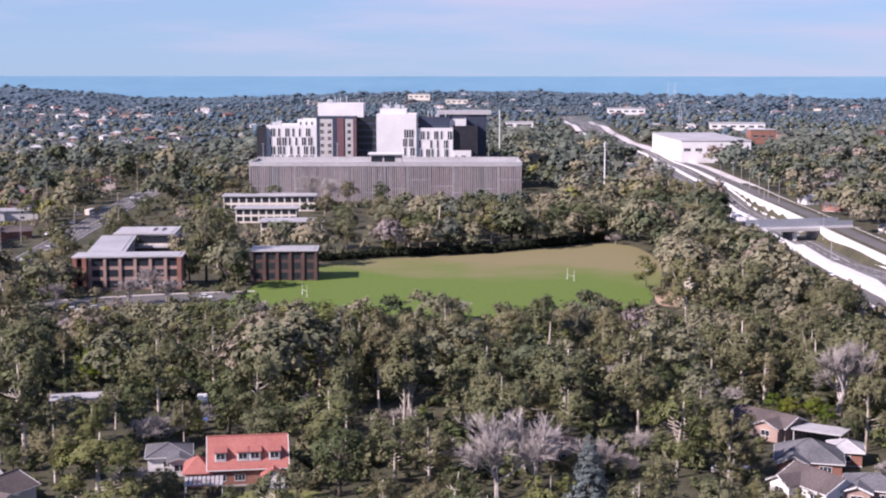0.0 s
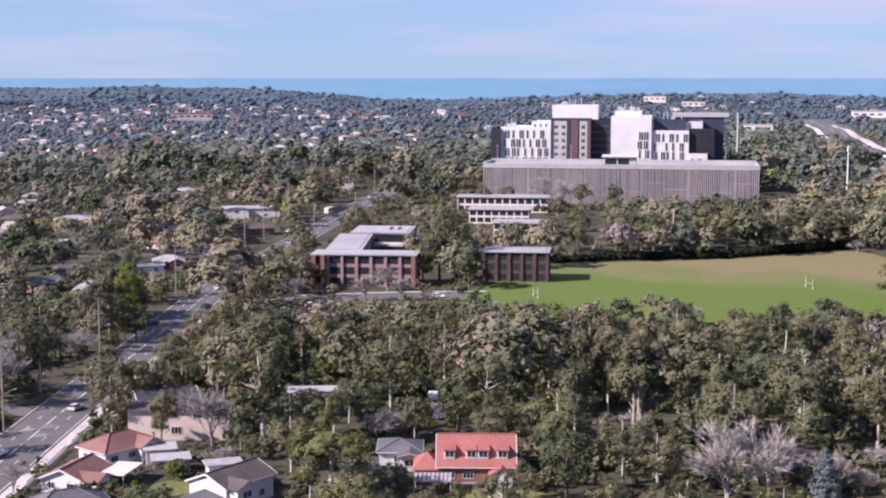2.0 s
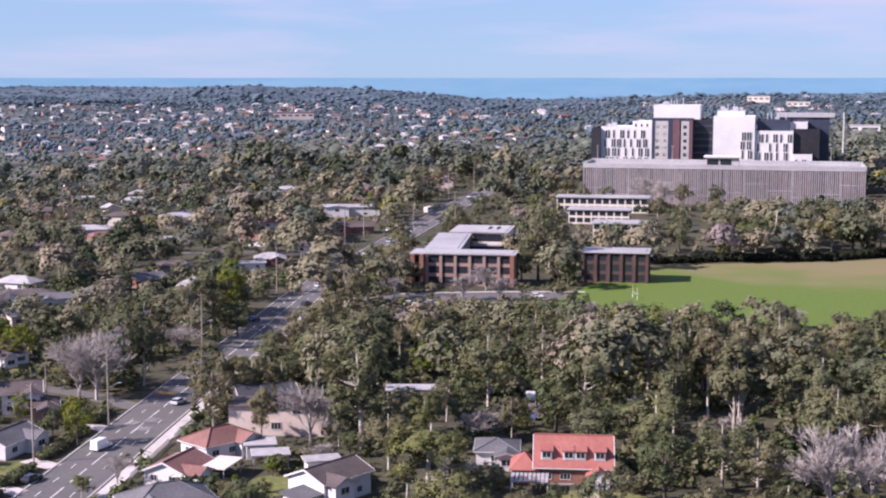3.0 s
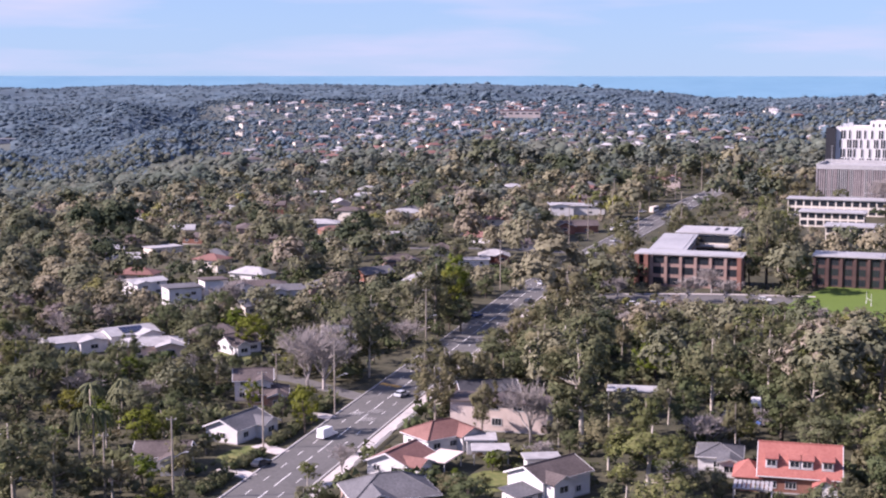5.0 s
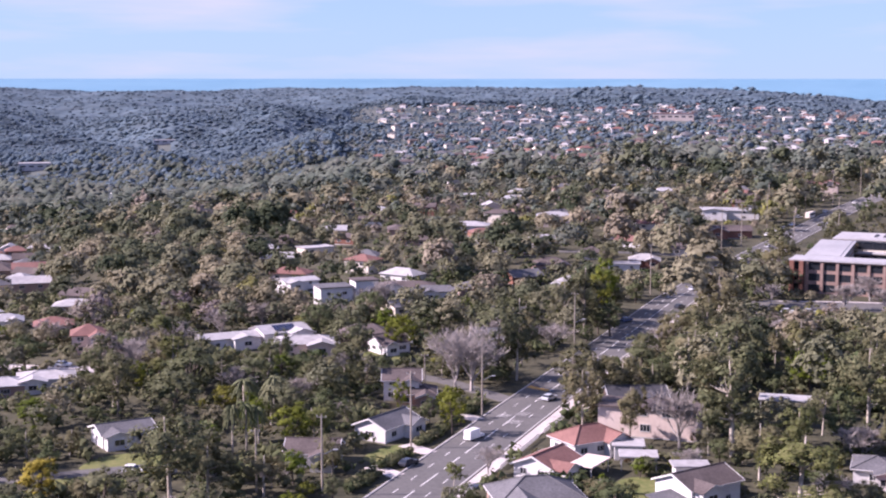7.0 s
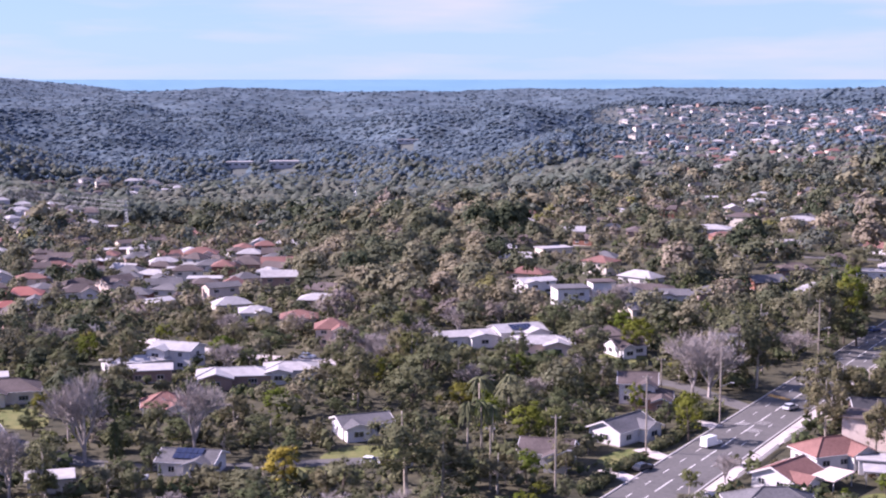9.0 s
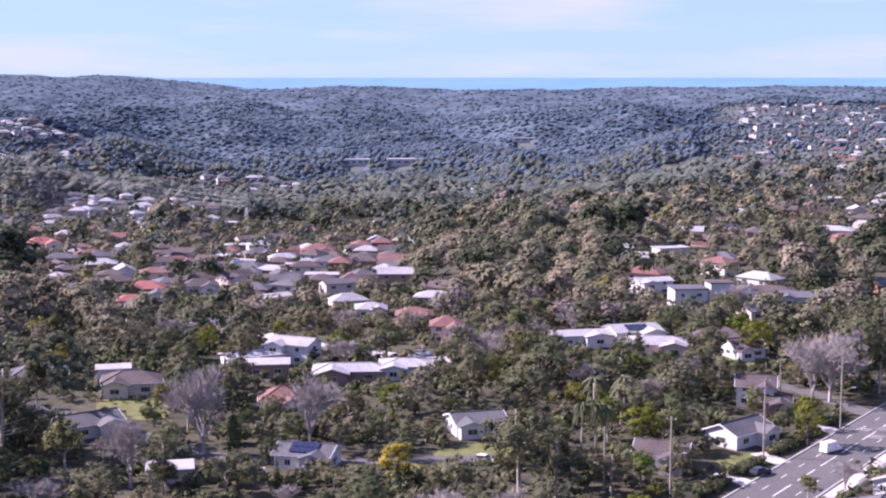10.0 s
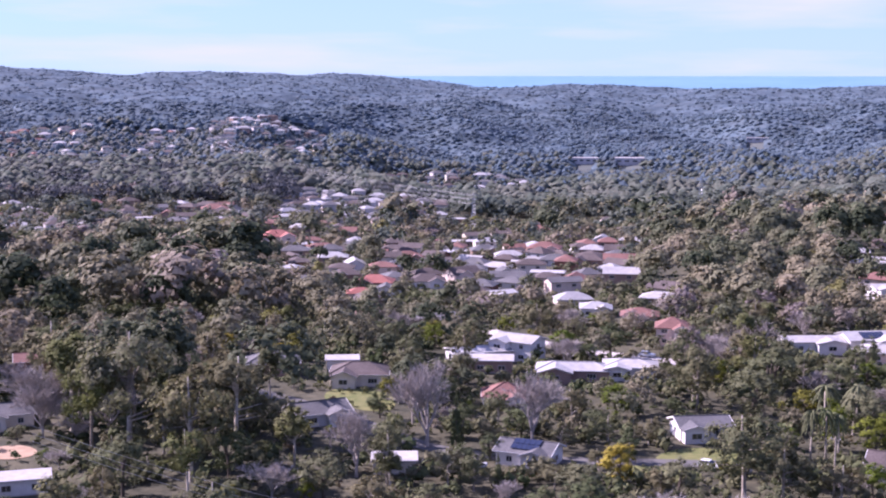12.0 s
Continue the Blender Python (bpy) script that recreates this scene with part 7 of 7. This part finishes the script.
grove(("gum", -59.8, 232.4, 18, 1.7), ("gum", -62.4, 297.5, 23, 1.1), ("lime", -83.5, 329.6, 12, 1.4), ("palm", -66.9, 401.6, 11, 1),
      ("palm", -72, 399.6, 11, 1), ("palm", -80, 404, 10, 1), ("palm", -85, 408, 9, 1), ("dark", -92, 352, 10, 1.5),
      ("lime", -86, 348, 9, 1.2), ("gum", -127.5, 333.5, 12.8, 1.1), ("gum", -122.7, 343.8, 17.3, 1.0))
grove(("gum", -115.9, 347.1, 22.7, 0.8), ("gum", -72, 250, 14, 1.25), ("shrub", -91.5, 270, 3, 1.15), ("gum", -70, 289, 12, 1),
      ("gum", -86, 262, 8, 1.2), ("dark", -82, 257, 6, 1.2), ("lime", -92, 240, 4.5, 1.2), ("lime", -87, 246, 4, 1.2),
      ("gum", -112, 300, 12, 1.1), ("gum", -125.5, 285.5, 17, 1.1), ("gum", -126, 300, 12.7, 1.2))
grove(("gum", -129.5, 318, 8, 1.2), ("shrub", -98, 248, 2.5, 1.2), ("shrub", -90, 230, 3.5, 1.1), ("gum", -117, 294, 15, 1.1),
      ("gum", -128, 302, 13, 1.2), ("gum", -157, 322, 16, 1.1), ("gum", -170, 345, 18, 1.1), ("gum", -176, 388, 14, 1.1),
      ("shrub", -122, 240, 3, 1.2), ("dark", -154.8, 303.8, 22.9, 0.93), ("lime", -195.2, 323.7, 11.5, 1.4))
grove(("lime", -138.7, 251.3, 12.2, 0.87), ("lime", -146, 262, 8, 0.9), ("dark", -147, 256, 7, 0.9), ("dark", -146, 268, 5, 1.2),
      ("lime", -158, 262, 9, 0.8), ("bare", -160, 300, 15, 1), ("bare", -168, 306, 13, 1), ("gum", -120, 218, 6, 1.2),
      ("bare", -118, 228, 6, 1), ("dark", -200, 354, 12, 1.3), ("dark", -222, 350, 13, 1.2))
grove(("bare", -232, 372, 12, 1.1), ("dark", -201.2, 307, 14.5, 1.58), ("palm", -169.3, 215.4, 12.7, 0.6), ("palm", -167.1, 217.2, 13.2, 0.6),
      ("palm", -165.8, 219.4, 12, 0.62), ("lime", -160.2, 223.5, 11, 1.35), ("gum", -147.1, 195.9, 10, 1.49), ("lime", -139.9, 198.7, 3.4, 1.8),
      ("dark", -173.2, 238.8, 11, 1.5), ("dark", -174, 262, 9, 1.1), ("palm", -183.7, 238, 12, 1))
grove(("palm", -180, 244, 12, 1), ("palm", -177, 239, 11, 1), ("palm", -187, 244, 10, 1), ("lime", -172, 226, 11, 1),
      ("dark", -210, 288, 11, 1.2), ("dark", -197, 230.2, 12.5, 1.65), ("gum", -153, 187.5, 13.8, 1.35), ("gum", -211.9, 229, 16.1, 1.12),
      ("dark", -206.8, 248.1, 14.5, 1.52), ("gum", -218.8, 234.9, 13.8, 1.4), ("gum", -160, 185.5, 20, 1.35))
grove(("dark", -217, 264, 13, 1.2), ("bare", -210.3, 178.8, 16.5, 0.8), ("gum", -203.5, 180.5, 6.5, 1.7), ("dark", -272.3, 259.3, 10, 1.7),
      ("gum", -297.2, 254, 16, 1.25), ("cone", -191.4, 154.6, 7.4, 0.8), ("gold", -179, 173.1, 8.8, 1.35), ("gum", -184.7, 162.4, 6, 1.7),
      ("cone", -219.2, 166.1, 12.8, 0.6), ("bare", -223.6, 161.9, 18.6, 0.8), ("gum", -192.6, 149.9, 8.8, 1.3))
grove(("bare", -240.8, 170.4, 11.1, 0.69), ("lime", -262.8, 179, 6.6, 1.2), ("gum", -205, 140, 14, 1.1), ("bare", -213.3, 138, 12.9, 0.85),
      ("bare", -211, 118.5, 7.2, 1.4), ("dark", -227, 118.4, 10.8, 1.2), ("lime", -209.3, 109.1, 5, 1.34), ("gold", -324.8, 185.4, 4.0, 2.4),
      ("gold", -337.6, 176.6, 5.5, 1.7), ("gum", -265.6, 204.2, 18, 1.0), ("dark", -259, 130.4, 10.5, 1.3), ("dark", -245.2, 139.3, 11.5, 1.3))
grove(("lime", -322, 188, 5, 1.8), ("lime", -330, 194, 6, 1.5), ("gum", -238, 122, 15, 1.2), ("tall", -226, 132, 14, 1.4),
      ("lime", -205, 122, 5, 1.2), ("bare", -301.4, 150.7, 11.5, 0.9), ("gum", -268.7, 126.4, 14.6, 1.23), ("dark", -228, 97.6, 12.4, 1.25),
      ("gum", -224.1, 108.5, 14.7, 1.12), ("gum", -224.7, 92.4, 8.8, 1.22), ("gum", -262, 128, 16, 1.2))
grove(("gum", -250, 116, 15, 1.2), ("bare", -278, 101.5, 12.2, 1.09), ("bare", -285, 104, 15, 1.3), ("gum", 109.6, 435.4, 21, 1.3),
      ("gum", 72.7, 489.8, 13.3, 1.15), ("dark", 30.1, 605.3, 20, 1.2), ("gum", 41.7, 611.6, 21.4, 1.35), ("dark", 36, 607, 15, 1.4), ("dark", 52.2, 615.8, 19.7, 1.2),
      ("dark", 62.8, 620.8, 20.7, 1.3), ("gum", 71.7, 620.9, 24, 1.2), ("dark", 68, 617, 14, 1.4), ("bare", 76, 606, 5, 1.5))
grove(("dark", -20.7, 598.6, 20, 1.2), ("gum", -15, 600, 22, 1.2), ("dark", 5, 598, 16, 1.4), ("dark", -9.5, 594.9, 18, 1.2), ("gum", -2, 598, 23, 1.2), ("gum", 11.4, 601.9, 25, 1.25),
      ("gum", 21.3, 601.6, 24, 1.2), ("dark", -34, 752, 14, 1.2), ("dark", -74, 492, 14, 1.1), ("gum", -78, 510, 20, 1),
      ("dark", -53.2, 590, 17, 1.05), ("dark", -41.1, 588, 18.5, 1.05), ("dark", -104, 742, 16, 1))
grove(("dark", -92, 748, 14, 1.1), ("bare", -62, 735, 18, 0.9), ("dark", -87, 504, 34, 0.72), ("gum", -80, 507, 24, 0.9),
      ("gum", -88, 535, 30, 0.9), ("dark", -92, 498, 15, 1.1), ("bare", -101, 476, 9, 1.1), ("gum", -147.8, 531.8, 21, 1.25),
      ("gum", -139, 500, 18, 1.1), ("gum", -146, 480, 12, 1.3), ("bare", -128, 452, 8, 1.2))
grove(("gum", -205, 690, 20, 1.2), ("gum", -196, 735, 22, 1.2), ("dark", -206, 770, 18, 1.3), ("gum", -200, 810, 22, 1.2), ("gum", -214, 840, 21, 1.2),
      ("gum", -196, 905, 22, 1.2), ("dark", -152, 700, 9, 1.4), ("dark", -158, 735, 10, 1.4), ("gum", -150, 770, 18, 1.2), ("gum", -142, 815, 20, 1.3))
grove(("gum", -130, 780, 20, 1.3), ("gum", -148, 860, 20, 1.2), ("gum", -122, 700, 16, 1.3), ("gum", -130, 640, 10, 1.4), ("dark", -48, 655, 14, 1.2),
      ("gum", -30, 660, 18, 1.3), ("gum", -60, 700, 17, 1.2), ("bare", -70, 752, 17, 1.0), ("gum", -52, 752, 19, 1.0), ("gum", -115, 760, 18, 1.2))
grove(("bare", -154.5, 289.4, 15, 1.0), ("bare", -158.9, 289.2, 13.5, 1.0), ("gum", -150.5, 306, 20, 1.0), ("dark", -150, 500, 14, 1), ("lime", -180, 402, 12, 1), ("gum", -103, 262.5, 16, 0.85), ("gum", -116, 268, 17, 0.9), ("bare", -92.5, 263, 14, 0.9), ("gum", -143, 212, 9, 1.5), ("lime", -147, 205, 7, 1.5))
grove(("gum", 116.2, 672.0, 26.3, 1.35), ("gum", 117.0, 631.2, 22.9, 1.5), ("dark", 113.9, 578.9, 21.7, 1.2), ("gum", 114.1, 547.2, 19.3, 1.35), ("gum", 114.0, 517.6, 19.6, 1.5), ("dark", 116.4, 502.7, 18.6, 1.2), ("gum", 117.9, 482.8, 17.7, 1.35), ("gum", 117.1, 458.3, 17.6, 1.5), ("dark", 116.8, 435.6, 16.7, 1.2), ("gum", 115.5, 411.1, 16.6, 1.35), ("gum", 114.7, 392.6, 15.7, 1.5), ("dark", 100.9, 671.5, 25.7, 1.2), ("gum", 110.9, 682.0, 27.6, 1.35), ("gum", 96.7, 502.8, 21.6, 1.5), ("dark", 93.8, 430.9, 20.4, 1.2), ("gum", 97.5, 401.3, 19.1, 1.35), ("gum", 98.8, 368.0, 17.7, 1.5), ("dark", 100.4, 346.8, 15.1, 1.2))
grove(("gum", -146.9, 527.9, 20, 1.3), ("gum", -131.5, 408.4, 19, 1.35), ("lime", -163.2, 388.1, 18, 0.9), ("dark", -166, 392, 15, 1.1), ("dark", -209, 506, 13, 1.2), ("gum", -128.7, 373.5, 13, 1.3), ("dark", -153.1, 372.8, 11.7, 1.2), ("gum", -144.5, 612.2, 20, 1.3), ("bare", -104, 452, 9, 1.2), ("bare", -92, 455, 8, 1.2))
grove(("gum", -198, 148, 9, 1.3), ("dark", -202, 154, 7, 1.4), ("gum", -206, 140, 8, 1.4), ("dark", -222, 150, 8, 1.3), ("gum", -228, 158, 9, 1.3), ("gum", -236, 152, 8, 1.4), ("lime", -240, 172, 6, 1.3),
      ("dark", -250, 168, 7, 1.3), ("gum", -190, 166, 6, 1.6), ("dark", -208, 166, 6, 1.4), ("gum", -214, 170, 7, 1.4), ("gum", -200, 190, 9, 1.4), ("dark", -190, 186, 7, 1.3), ("gum", -228, 184, 10, 1.3), ("dark", -248, 184, 9, 1.3), ("gum", -222, 200, 10, 1.3))
grove(("gum", -160.4, 370.8, 25.5, 0.95), ("gum", -163.3, 363.0, 21.2, 0.9), ("dark", -157.4, 374.3, 10.1, 1.2), ("dark", -169.0, 416.0, 10.8, 1.2), ("dark", -168.8, 433.3, 8.6, 1.3), ("dark", -167.5, 454.1, 8.4, 1.3), ("dark", -170.7, 483.8, 7.9, 1.3), ("dark", -154.9, 360.1, 5.7, 1.4), ("lime", -167.4, 402.6, 20.7, 0.75))
spots, rng = scatter(-21, 74, 205, 440, 8.3, 7)
caps = sight_cap(spots[:, 0], spots[:, 1])
heights = np.minimum(tree_heights(spots[:, 0], spots[:, 1], rng), caps)
town = suburb(spots[:, 0], spots[:, 1]) > 0.5
marked = np.array(planted)
spare, count = [], {k: 0 for k in MODELS}
for (x, y), hgt, in_town in zip(spots, heights, town):
    if hgt < 1.2 or (np.hypot(marked[:, 0] - x, marked[:, 1] - y) < marked[:, 2] * 0.9 + 1.0).any():
        continue
    p = rng.random()
    big = not in_town and hgt > 6
    if big and rng.random() < 0.56:
        hgt, big = min(hgt, rng.uniform(3.0, 7.5)), False
    elif big:
        hgt = min(hgt * 1.3, 75 - rng.uniform(0.150, 0.172) * math.hypot(x, y)) if math.hypot(x, y) > 250 else hgt
    if hgt < 3.2:
        kind = "shrub" if p < 0.8 else "lime"
    elif big:
        kind = "gum" if p < 0.56 else "tall" if p < 0.80 else "dark" if p < 0.96 else "bare"
    elif not in_town:
        kind = "dark" if p < 0.32 else "gum" if p < 0.72 else "bare" if p < 0.80 else "shrub"
    else:
        kind = "gum" if p < 0.42 else "dark" if p < 0.68 else "shrub" if p < 0.76 else "tall" if p < 0.82 else "lime" if p < 0.89 else "bare" if p < 0.97 else "dark"
    if kind == "shrub":
        hgt = min(hgt, rng.uniform(1.6, 3.8))
    if kind in ("lime", "bare"):
        hgt = min(hgt, 8)
    if kind == "dark":
        hgt = min(hgt, rng.uniform(8, 13))
    if kind in ("gum", "tall") and math.hypot(x, y) > 320:
        kind += "_far"
    count[kind] += 1
    wide = rng.uniform(1.0, 1.35) if hgt > 11 else rng.uniform(1.2, 1.7)
    if count[kind] <= {"gum": 125, "gum_far": 90}.get(kind, 230):
        plant(kind, x, y, hgt, wide)
    else:
        spare.append((x, y, hgt))
for group in MODELS.values():
    for src in group:
        for o in (*src.children, src):
            bpy.data.objects.remove(o)


# ---- woods: joined trees, coarser with distance ----
def wood(name, points, rng, h, clumps, per, size, material, label, low=False, lift=0.0, flat=0.75, loose=0.18, heads=(0.11, 0.18)):
    """Many trees as one object: clumps of leaf sprays over each trunk's place, each tree with its own tint."""
    n = len(points)
    z = land(points[:, 0], points[:, 1])
    tint = rng.beta(2.0, 2.2, n) * 0.66
    odd = rng.random(n)
    tint = np.where(odd < 0.05, 0.8, np.where(odd < 0.09, 0.97, tint)) if material is m_wood_mid else tint * 1.4
    tint = np.clip(tint - 0.20 * grove_field(points[:, 0], points[:, 1]) + 0.10 * grove_field(points[:, 1], points[:, 0], 73.0), 0.0, 1.0)
    rho, ang = np.sqrt(rng.uniform(0, 1, (n, clumps))), rng.uniform(0, 6.2832, (n, clumps))
    wide = rng.uniform(0.30, 0.48, n)[:, None] * h[:, None]
    hz = 0.36 + 0.52 * np.sqrt(1 - 0.9 * rho ** 2) + rng.uniform(-0.16, 0.04, (n, clumps))
    rad = rng.uniform(*heads, (n, clumps)) * h[:, None]
    if low:
        wide, hz = 0.5 * h[:, None] * np.ones((1, clumps)), rng.uniform(0.2, 0.6, (n, clumps))
        rad = rng.uniform(0.34, 0.55, (n, clumps)) * h[:, None]
    if clumps == 1:
        wide, hz = wide * 0, 0.55 + 0 * hz
        rad = 0.56 * h[:, None]
    c = np.stack([points[:, :1] + np.cos(ang) * rho * wide, points[:, 1:] + np.sin(ang) * rho * wide, z[:, None] + h[:, None] * hz], -1)
    heart = np.stack([points[:, 0], points[:, 1], z + 0.45 * h], -1)[:, None]
    about = None if clumps < 4 else unit(c - heart + [0, 0, 0.01]).reshape(-1, 3)
    flat_c, flat_r = c.reshape(-1, 3), rad.ravel()
    core, cf = lumps(rng, flat_c, flat_r * (0.6 if clumps > 3 else 0.62 if low else 0.95), OCTA, OCTA_FACES, flat, 0.3)
    v = sprays(rng, flat_c, flat_r, per, size, up=0.6, loose=loose, lift=lift, flat=flat, about=about, inner=0.5)
    f = np.concatenate([cf, len(core) + np.arange(len(v)).reshape(-1, 3)])
    tints = np.concatenate([np.repeat(tint, clumps * 6), np.repeat(tint, clumps * per * 3)])
    return tagged(new(name, mesh_from(name, np.concatenate([core, v]), f, [material], smooth=True, tint=tints)), label, "woods", kind="stuff")


def grow(name, a0, a1, r0, r1, spacing, seed, clumps, per, size, material, label, keep=0.55, lift=0.0, flat=0.75, other=None, near=0, far=1, heads=(0.11, 0.18)):
    """A wood over a sector, thinner and lower in the suburbs."""
    pts, rng = scatter(a0, a1, r0, r1, spacing, seed)
    pts = pts[~open_ground(pts[:, 0], pts[:, 1])] if r0 > 1100 else pts[sight_cap(pts[:, 0], pts[:, 1]) > 2.0]
    pts = pts[(suburb(pts[:, 0], pts[:, 1]) < 0.5) | (rng.random(len(pts)) < keep)]
    pts = pts[(land(pts[:, 0], pts[:, 1]) > -2) | (np.hypot(pts[:, 0], pts[:, 1]) < 3200)]
    # the share of haze-coloured trees grows slowly from near to far
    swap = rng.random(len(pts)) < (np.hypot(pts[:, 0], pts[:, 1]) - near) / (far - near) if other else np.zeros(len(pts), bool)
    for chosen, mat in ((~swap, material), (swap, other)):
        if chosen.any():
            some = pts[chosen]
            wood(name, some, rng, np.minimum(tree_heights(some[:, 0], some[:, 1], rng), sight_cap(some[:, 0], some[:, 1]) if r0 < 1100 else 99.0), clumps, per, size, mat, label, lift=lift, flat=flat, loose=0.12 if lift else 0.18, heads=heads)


grow("wood_middle", -22, 78, 440, 720, 12.6, 31, 24, 13, 0.33, m_wood_mid, "mixed eucalyptus and garden trees between the houses", 0.85, heads=(0.10, 0.19), other=m_far_hazed, near=560, far=2000)
if spare:
    spare = np.array(spare)
    wood("wood_near", spare[:, :2], rng, spare[:, 2], 46, 12, 0.37, m_wood_mid, "close-grown eucalyptus bush along the creek", heads=(0.05, 0.10))
grow("wood_beyond", -22, 80, 720, 1150, 11.8, 32, 8, 7, 0.40, m_wood_mid, "mixed eucalyptus woods and street trees beyond", 0.95, heads=(0.16, 0.27), other=m_far_hazed, near=600, far=1250)
grow("wood_hills", -23, 80, 1150, 2000, 9.2, 33, 1, 5, 0.44, m_far_hazed, "eucalyptus woods on the hills in haze-greyed colours", 0.95, lift=1.3, other=m_ridge_hazed, near=1350, far=2050)
grow("wood_ridges", -24, 82, 2000, 2900, 10.8, 34, 1, 3, 0.55, m_ridge_hazed, "eucalyptus forest on the ridges in haze-blue colours", 0.8, lift=2.4, flat=0.48)
grow("wood_distant", -24, 82, 2900, 4600, 18.0, 35, 1, 1, 0.70, m_ridge_hazed, "eucalyptus forest on the distant ridges in haze-blue colours", lift=2.6, flat=0.42)

# ---- low growth in yards and under the trees ----
pts, rng = scatter(-21, 75, 205, 520, 4.5, 36)
pts = pts[~built_ground(pts[:, 0], pts[:, 1]) & (rng.random(len(pts)) < 0.85)]
tall_garden = (suburb(pts[:, 0], pts[:, 1]) > 0.5) * (rng.random(len(pts)) < 0.45) * 2.4
bush = (suburb(pts[:, 0], pts[:, 1]) < 0.5) & ~open_ground(pts[:, 0], pts[:, 1], 2.0) & (np.hypot(pts[:, 0], pts[:, 1]) > 245)
wood("undergrowth", pts, rng, np.where(bush, rng.uniform(1.5, 5.5, len(pts)), rng.uniform(0.9, 2.8, len(pts)) + tall_garden), 3, 9, 0.34, m_low, "low shrubs and hedges in yards and under trees", low=True)


# ---- near-black leafy band in place of the shade under the trees along the oval ----
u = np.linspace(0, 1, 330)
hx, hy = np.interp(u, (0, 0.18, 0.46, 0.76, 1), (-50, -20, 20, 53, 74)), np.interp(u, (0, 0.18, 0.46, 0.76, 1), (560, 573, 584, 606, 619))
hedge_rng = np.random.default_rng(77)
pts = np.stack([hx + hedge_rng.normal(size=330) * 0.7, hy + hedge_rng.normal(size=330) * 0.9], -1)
wood("hedge", pts, hedge_rng, hedge_rng.uniform(2.6, 4.4, 330), 3, 30, 0.30, m_shade_band, "near-black leafy band for the shade along the oval's far side", low=True)

# ---- clipped hedges beside the street ----
for y0, y1 in ((206, 216), (222, 233), (240, 262), (268, 278)):
    m = int((y1 - y0) * 3)
    hy = np.linspace(y0, y1, m)
    hx = np.interp(hy, [p[1] for p in STREET], [p[0] for p in STREET]) - 10.2
    pts = np.stack([hx + hedge_rng.normal(size=m) * 0.35, hy], -1)
    wood("hedge", pts, hedge_rng, hedge_rng.uniform(1.6, 2.4, m), 3, 34, 0.26, m_low, "green garden hedge along the street verge", low=True)

# ---- low growth on the open verges of the far street, and the spur above the valley, its shade put into the leaf colour ----
pts, rng = scatter(8.5, 19, 520, 980, 6.5, 41)
pts = pts[~built_ground(pts[:, 0], pts[:, 1]) & (rng.random(len(pts)) < 0.8)]
wood("undergrowth", pts, rng, rng.uniform(1.0, 3.2, len(pts)), 3, 12, 0.30, m_low, "low shrubs on the verges of the street", low=True)
pts, rng = scatter(14, 78, 520, 1100, 7.8, 45)
caps = sight_cap(pts[:, 0], pts[:, 1])
fit_in = (suburb(pts[:, 0], pts[:, 1]) > 0.5) & (caps > 1.0) & (rng.random(len(pts)) < 0.8)
pts, caps = pts[fit_in], caps[fit_in]
wood("garden_growth", pts, rng, np.minimum(caps, rng.uniform(1.8, 6.5, len(pts))), 5, 7, 0.34, m_low, "shrubs and small trees in the gardens between the houses", heads=(0.18, 0.32))
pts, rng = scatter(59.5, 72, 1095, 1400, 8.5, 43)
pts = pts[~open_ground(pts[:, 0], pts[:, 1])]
wood("wood_spur", pts, rng, rng.uniform(12, 18, len(pts)), 7, 6, 0.5, m_spur_shaded, "tall trees on the spur above the valley, coloured dark for its shade")

# ---- the closed canopy of the far forest: one uneven sheet under the leaf sprays ----
canopy_r = np.concatenate([np.arange(1300, 2600, 13.0), np.arange(2600, 4620, 22.0)])
canopy_b = np.arange(-23.0, 82.0, 0.33)
crng = np.random.default_rng(52)
rr, aa = np.meshgrid(canopy_r, np.radians(canopy_b), indexing="ij")
rr, aa = rr + crng.uniform(-5, 5, rr.shape), aa + np.radians(crng.uniform(-0.12, 0.12, rr.shape))
cx, cy = -rr * np.sin(aa), rr * np.cos(aa)
base = land(cx, cy)
leafy = (suburb(cx, cy) < 0.5) & ((base > -2) | (rr < 3200))
leafy &= ~open_ground(cx.ravel(), cy.ravel(), 8.0).reshape(cx.shape)
cz = np.where(leafy, base + np.interp(rr, (1300, 1900, 2600, 4600), (4.6, 5.7, 6.5, 7.2)) + crng.uniform(-1, 1, rr.shape) * np.interp(rr, (1300, 2600), (1.6, 1.4)), base + 2)
na = len(canopy_b)
ci, cj = np.meshgrid(np.arange(len(canopy_r) - 1), np.arange(na - 1), indexing="ij")
c0 = (ci * na + cj).ravel()
quads = np.stack([c0, c0 + 1, c0 + na + 1, c0 + na], -1)[:, ::-1]
quads = quads[leafy.ravel()[quads].sum(1) > 1]
# further quads take the haze-blue leaf colour more often
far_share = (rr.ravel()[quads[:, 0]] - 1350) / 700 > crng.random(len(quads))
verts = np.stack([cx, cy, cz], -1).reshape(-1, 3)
for chosen, mat in ((~far_share, m_far_hazed), (far_share, m_ridge_hazed)):
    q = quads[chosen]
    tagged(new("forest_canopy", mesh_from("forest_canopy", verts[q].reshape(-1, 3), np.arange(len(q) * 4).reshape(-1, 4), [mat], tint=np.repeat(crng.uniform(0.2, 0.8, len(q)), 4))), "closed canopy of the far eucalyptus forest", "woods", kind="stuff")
